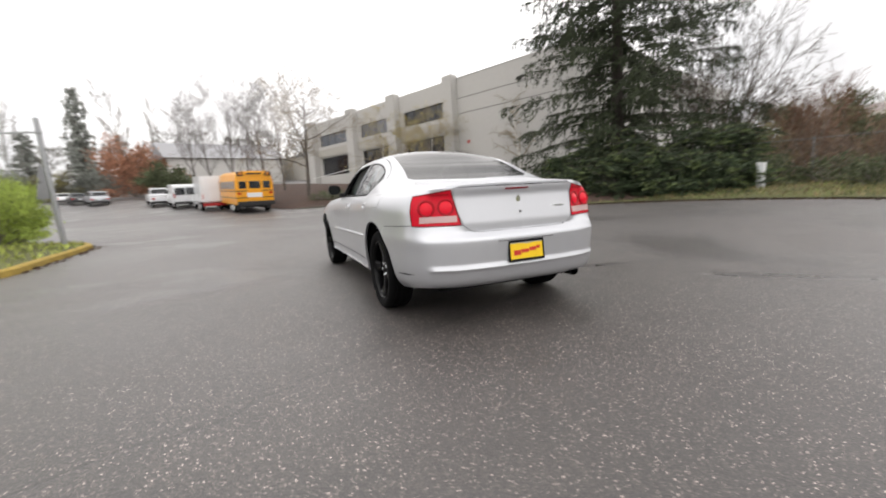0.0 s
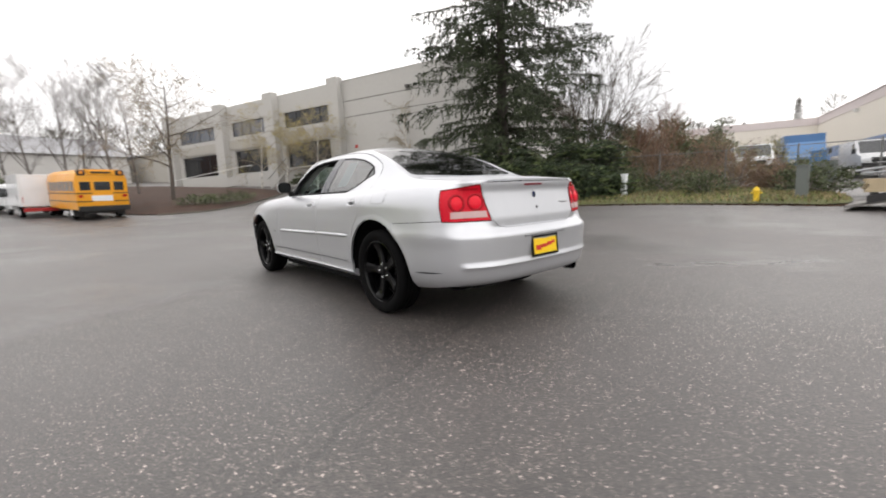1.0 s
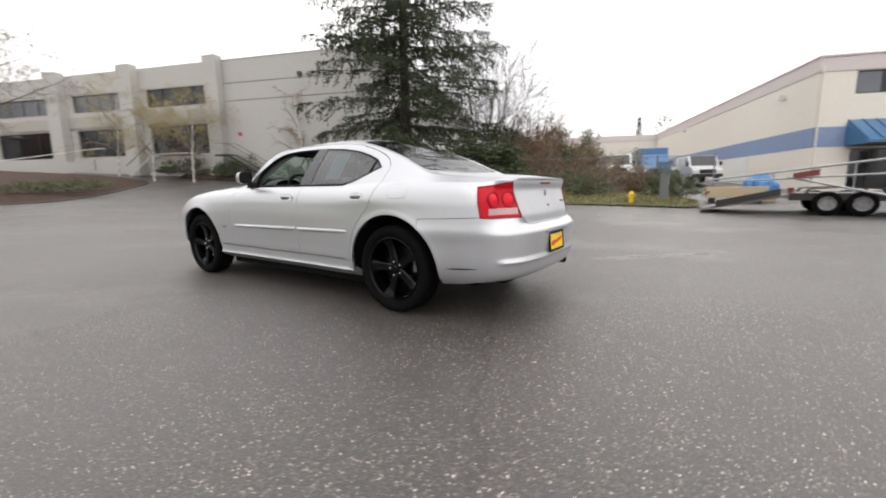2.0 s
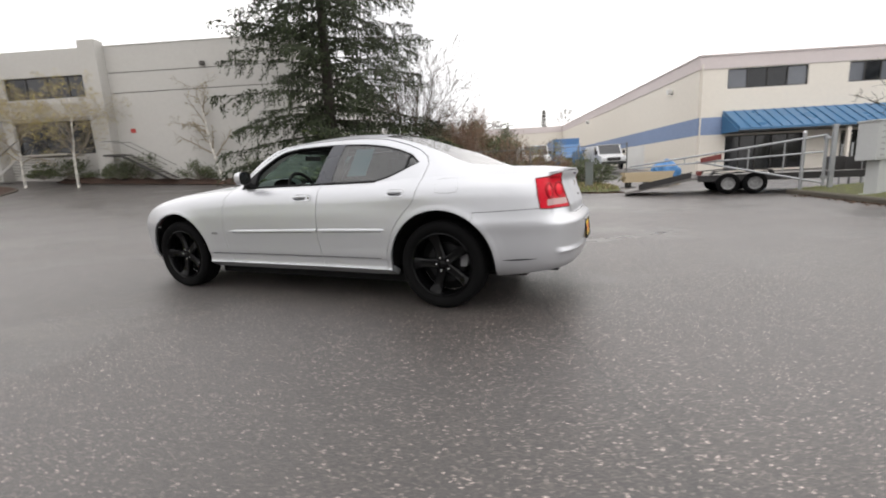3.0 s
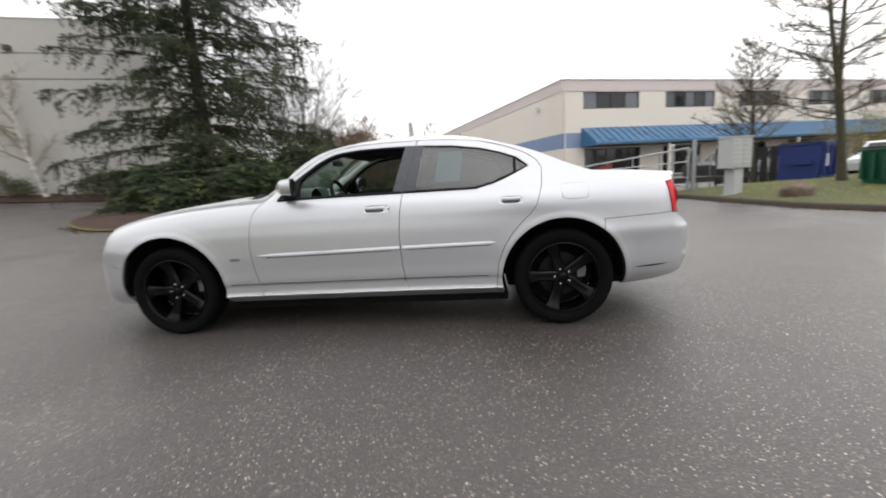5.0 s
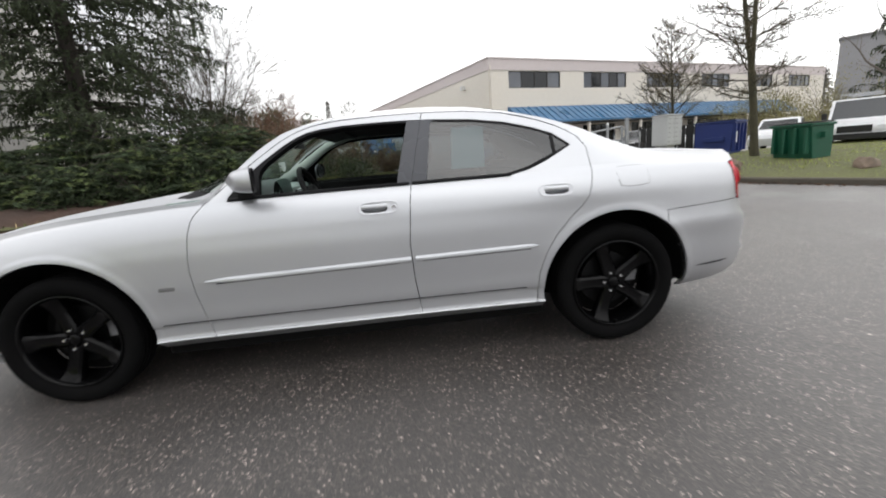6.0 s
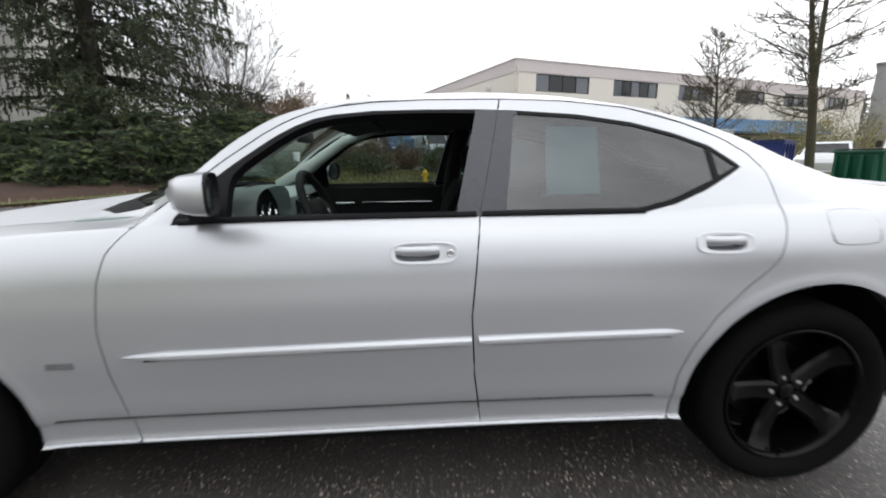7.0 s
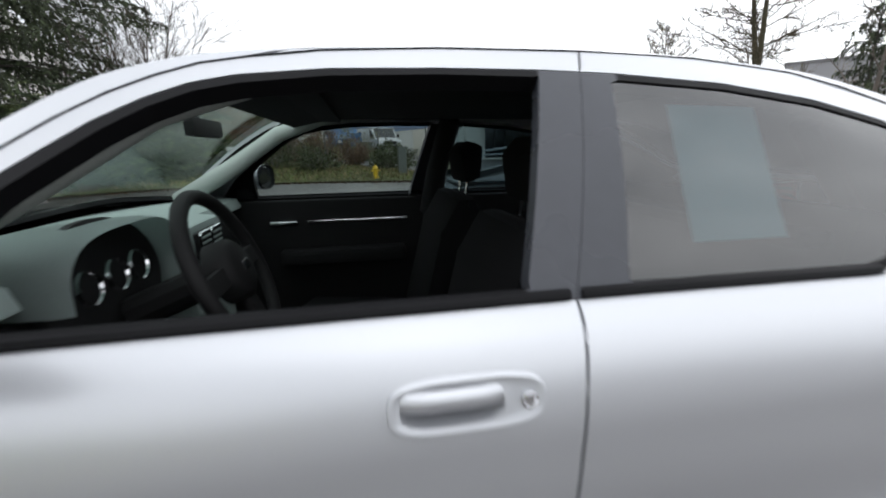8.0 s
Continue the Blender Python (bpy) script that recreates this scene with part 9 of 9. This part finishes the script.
def letter_boxes():
    """A bank of locked letter boxes on a square pedestal."""
    x, y = 8.95, -8.25
    m = pose(x, y, rise(x, y) + 0.12, 0, 0, -62)
    b = thing("letter_box_unit", m, "pale grey bank of locked letter boxes on a pedestal", "letter box")
    part("pedestal", boxm((-0.20, -0.14, -0.1), (0.20, 0.14, 0.78), 0.015), MAIL, b)
    part("base_plate", boxm((-0.26, -0.2, -0.05), (0.26, 0.2, 0.02), 0.01), MAIL, b)
    part("case", boxm((-0.42, -0.22, 0.78), (0.42, 0.22, 1.62), 0.02), MAIL, b)
    part("hood", boxm((-0.44, -0.25, 1.621), (0.44, 0.24, 1.66), 0.015), MAIL, b)
    for c in range(2):
        for r in range(6):
            x0, z0 = -0.385 + 0.385 * c, 0.83 + 0.127 * r
            d = part("box_door", boxm((x0 + 0.006, -0.232, z0 + 0.006), (x0 + 0.379, -0.221, z0 + 0.121), 0.004), MAIL, b)
            part("lock", lathe([(0.0, 0.242), (0.010, 0.241), (0.012, 0.232)], 10, "z", Matrix.Translation((x0 + 0.32, 0, z0 + 0.06)) @ Matrix.Rotation(radians(90), 4, "X")), MAIL_EDGE, d)
            part("number_bar", boxm((x0 + 0.05, -0.2335, z0 + 0.05), (x0 + 0.15, -0.2325, z0 + 0.07)), MAIL_EDGE, d)


trailer()
barrier()
letter_boxes()

ROCK = mat("brown_grey_rock", (0.16, 0.12, 0.09), 0.9, vary=0.4, grain=10, big=2, bump=0.8, bump_scale=12)


def boulder(x, y, r, seed):
    bm = bmesh.new()
    bmesh.ops.create_icosphere(bm, subdivisions=3, radius=1.0)
    for v in bm.verts:
        n = 0.30 * noise.noise(v.co * 1.3 + Vector((seed, 0, 0))) + 0.12 * noise.noise(v.co * 3.1)
        v.co = Vector((v.co.x * r, v.co.y * r * 0.7, v.co.z * r * 0.70)) * (1 + n)
    ob = part("boulder", bm, ROCK, smooth=25)
    ob.matrix_basis = Matrix.Translation((x, y, rise(x, y) + 0.22 + r * 0.15)) @ Matrix.Rotation(seed, 4, "Z")
    return tagged(ob, "rough brown boulder lying on the grass", "rock", "boulders on the grass strip")


boulder(7.3, -8.85, 0.36, 1.2)
boulder(5.0, -10.2, 0.30, 2.4)

DUMP_BLUE = mat("dark_blue_dumpster_paint", (0.008, 0.025, 0.15), 0.5, vary=0.2)
DUMP_GREEN = mat("dark_green_dumpster_paint", (0.006, 0.075, 0.042), 0.5, vary=0.2)


def dumpster(m, paint, w, d, h, label, notice=True):
    t = thing("dumpster", m, label, "dumpster")
    part("tub", prism([(-d / 2 + 0.12, 0.15), (d / 2, 0.15), (d / 2, h), (-d / 2, h)], "x", -w / 2, w / 2, 0.02), paint, t)
    for k in range(4):
        x = -w / 2 + 0.1 + k * (w - 0.2) / 3
        part("rib", boxm((x - 0.04, -d / 2 - 0.05, 0.3), (x + 0.04, -d / 2 + 0.08, h - 0.05), 0.01), paint, t)
    part("rim", boxm((-w / 2 - 0.04, -d / 2 - 0.05, h), (w / 2 + 0.04, d / 2 + 0.04, h + 0.06), 0.02), paint, t)
    for s in (-1, 1):
        part("lid", boxm((min(s * 0.02, s * (w / 2)), -d / 2, h + 0.065), (max(s * 0.02, s * (w / 2)), d / 2, h + 0.11), 0.02), BLACK_PAINT, t)
        part("fork_pocket", boxm((s * (w / 2 + 0.06) - 0.06, -d / 2 + 0.3, 0.7), (s * (w / 2 + 0.06) + 0.06, d / 2 - 0.3, 0.85), 0.01), paint, t)
        for y in (-d / 2 + 0.2, d / 2 - 0.2):
            part("caster", lathe([(0.0, 0.03), (0.07, 0.03), (0.075, 0.0), (0.07, -0.03), (0.0, -0.03)], 12, "x", Matrix.Translation((s * (w / 2 - 0.2), y, 0.075))), BLACK_PAINT, t)
    if notice:
        part("notice", boxm((-w / 2 + 0.15, -d / 2 - 0.015, h * 0.45), (-w / 2 + 0.45, -d / 2 - 0.002, h * 0.75)), SIGN_WHITE, t)
    return t


dumpster(pose(12.9, -13.1, rise(12.9, -13.1) + 0.06, 0, 0, -52), DUMP_BLUE, 1.8, 1.3, 1.38, "dark blue steel dumpster with a pale notice")
dumpster(pose(7.75, -11.40, rise(7.75, -11.40) + 0.14, 0, 0, 184), DUMP_GREEN, 1.12, 0.70, 1.02, "dark green steel dumpster on the grass", False)


def screen_fence(m):
    f = thing("screen_fence", m, "dark slatted screen fence round the bins", "fence")
    for k in range(9):
        part("slat", boxm((-1.35 + 0.30 * k, -0.02, 0.1), (-1.07 + 0.30 * k, 0.02, 1.5), 0.004), BLACK_PAINT, f)
    for z in (0.35, 1.25):
        part("rail", boxm((-1.35, 0.021, z), (1.35, 0.07, z + 0.08)), BLACK_PAINT, f)
    for x in (-1.35, -0.05, 1.26):
        part("post", boxm((x, 0.072, -0.1), (x + 0.09, 0.16, 1.6)), BLACK_PAINT, f)


screen_fence(pose(14.2, -12.0, rise(14.2, -12.0), 0, 0, -125))
van(pose(14.7, -22.3, rise(14.7, -22.3), 0, 0, 32), "work_van", "white work van with a roof rack, parked", WHITE_PAINT, L=5.3, W=2.0, H=2.0, rack=True, group="vans by the bins")
parked_car(pose(16.5, -19.5, rise(16.5, -19.5), 0, 0, 40), "parked_car", "white car parked beyond the bins", WHITE_PAINT, group="cars beyond the bins")
parked_car(pose(19.6, -18.2, rise(19.6, -18.2), 0, 0, 30), "parked_car", "white car parked beyond the bins", WHITE_PAINT, group="cars beyond the bins")
parked_car(pose(22.6, -16.9, rise(22.6, -16.9), 0, 0, 30), "parked_car", "dark car parked beyond the bins", DARK_PAINT, group="cars beyond the bins")


def far_block(m):
    b = thing("far_office_block", m, "distant grey office block with window bands", "building")
    grey = mat("distant_grey_cladding", (0.30, 0.30, 0.31), 0.9, vary=0.08, grain=0.5, big=0.1)
    part("wall", boxm((-14, -8, -6), (14, 8, 15)), grey, b)
    part("roof", boxm((-14.3, -8.3, 15.01), (14.3, 8.3, 15.5)), ROOFING, b)
    for z in (4.0, 8.0, 12.0):
        for k in range(7):
            part("window", boxm((-13 + 3.8 * k, -8.06, z), (-10 + 3.8 * k, -7.98, z + 1.7)), CAR_GLASS, b)


far_block(pose(86.0, -119.0, 5.0, 0, 0, 40))
conifer(ground_at(22.9, -34.0), 11.0, 2.5, 58, "dark fir beyond the parked vans", whorl=0.6, per=7, dense=1.0, leaf=(0.34, 0.10))
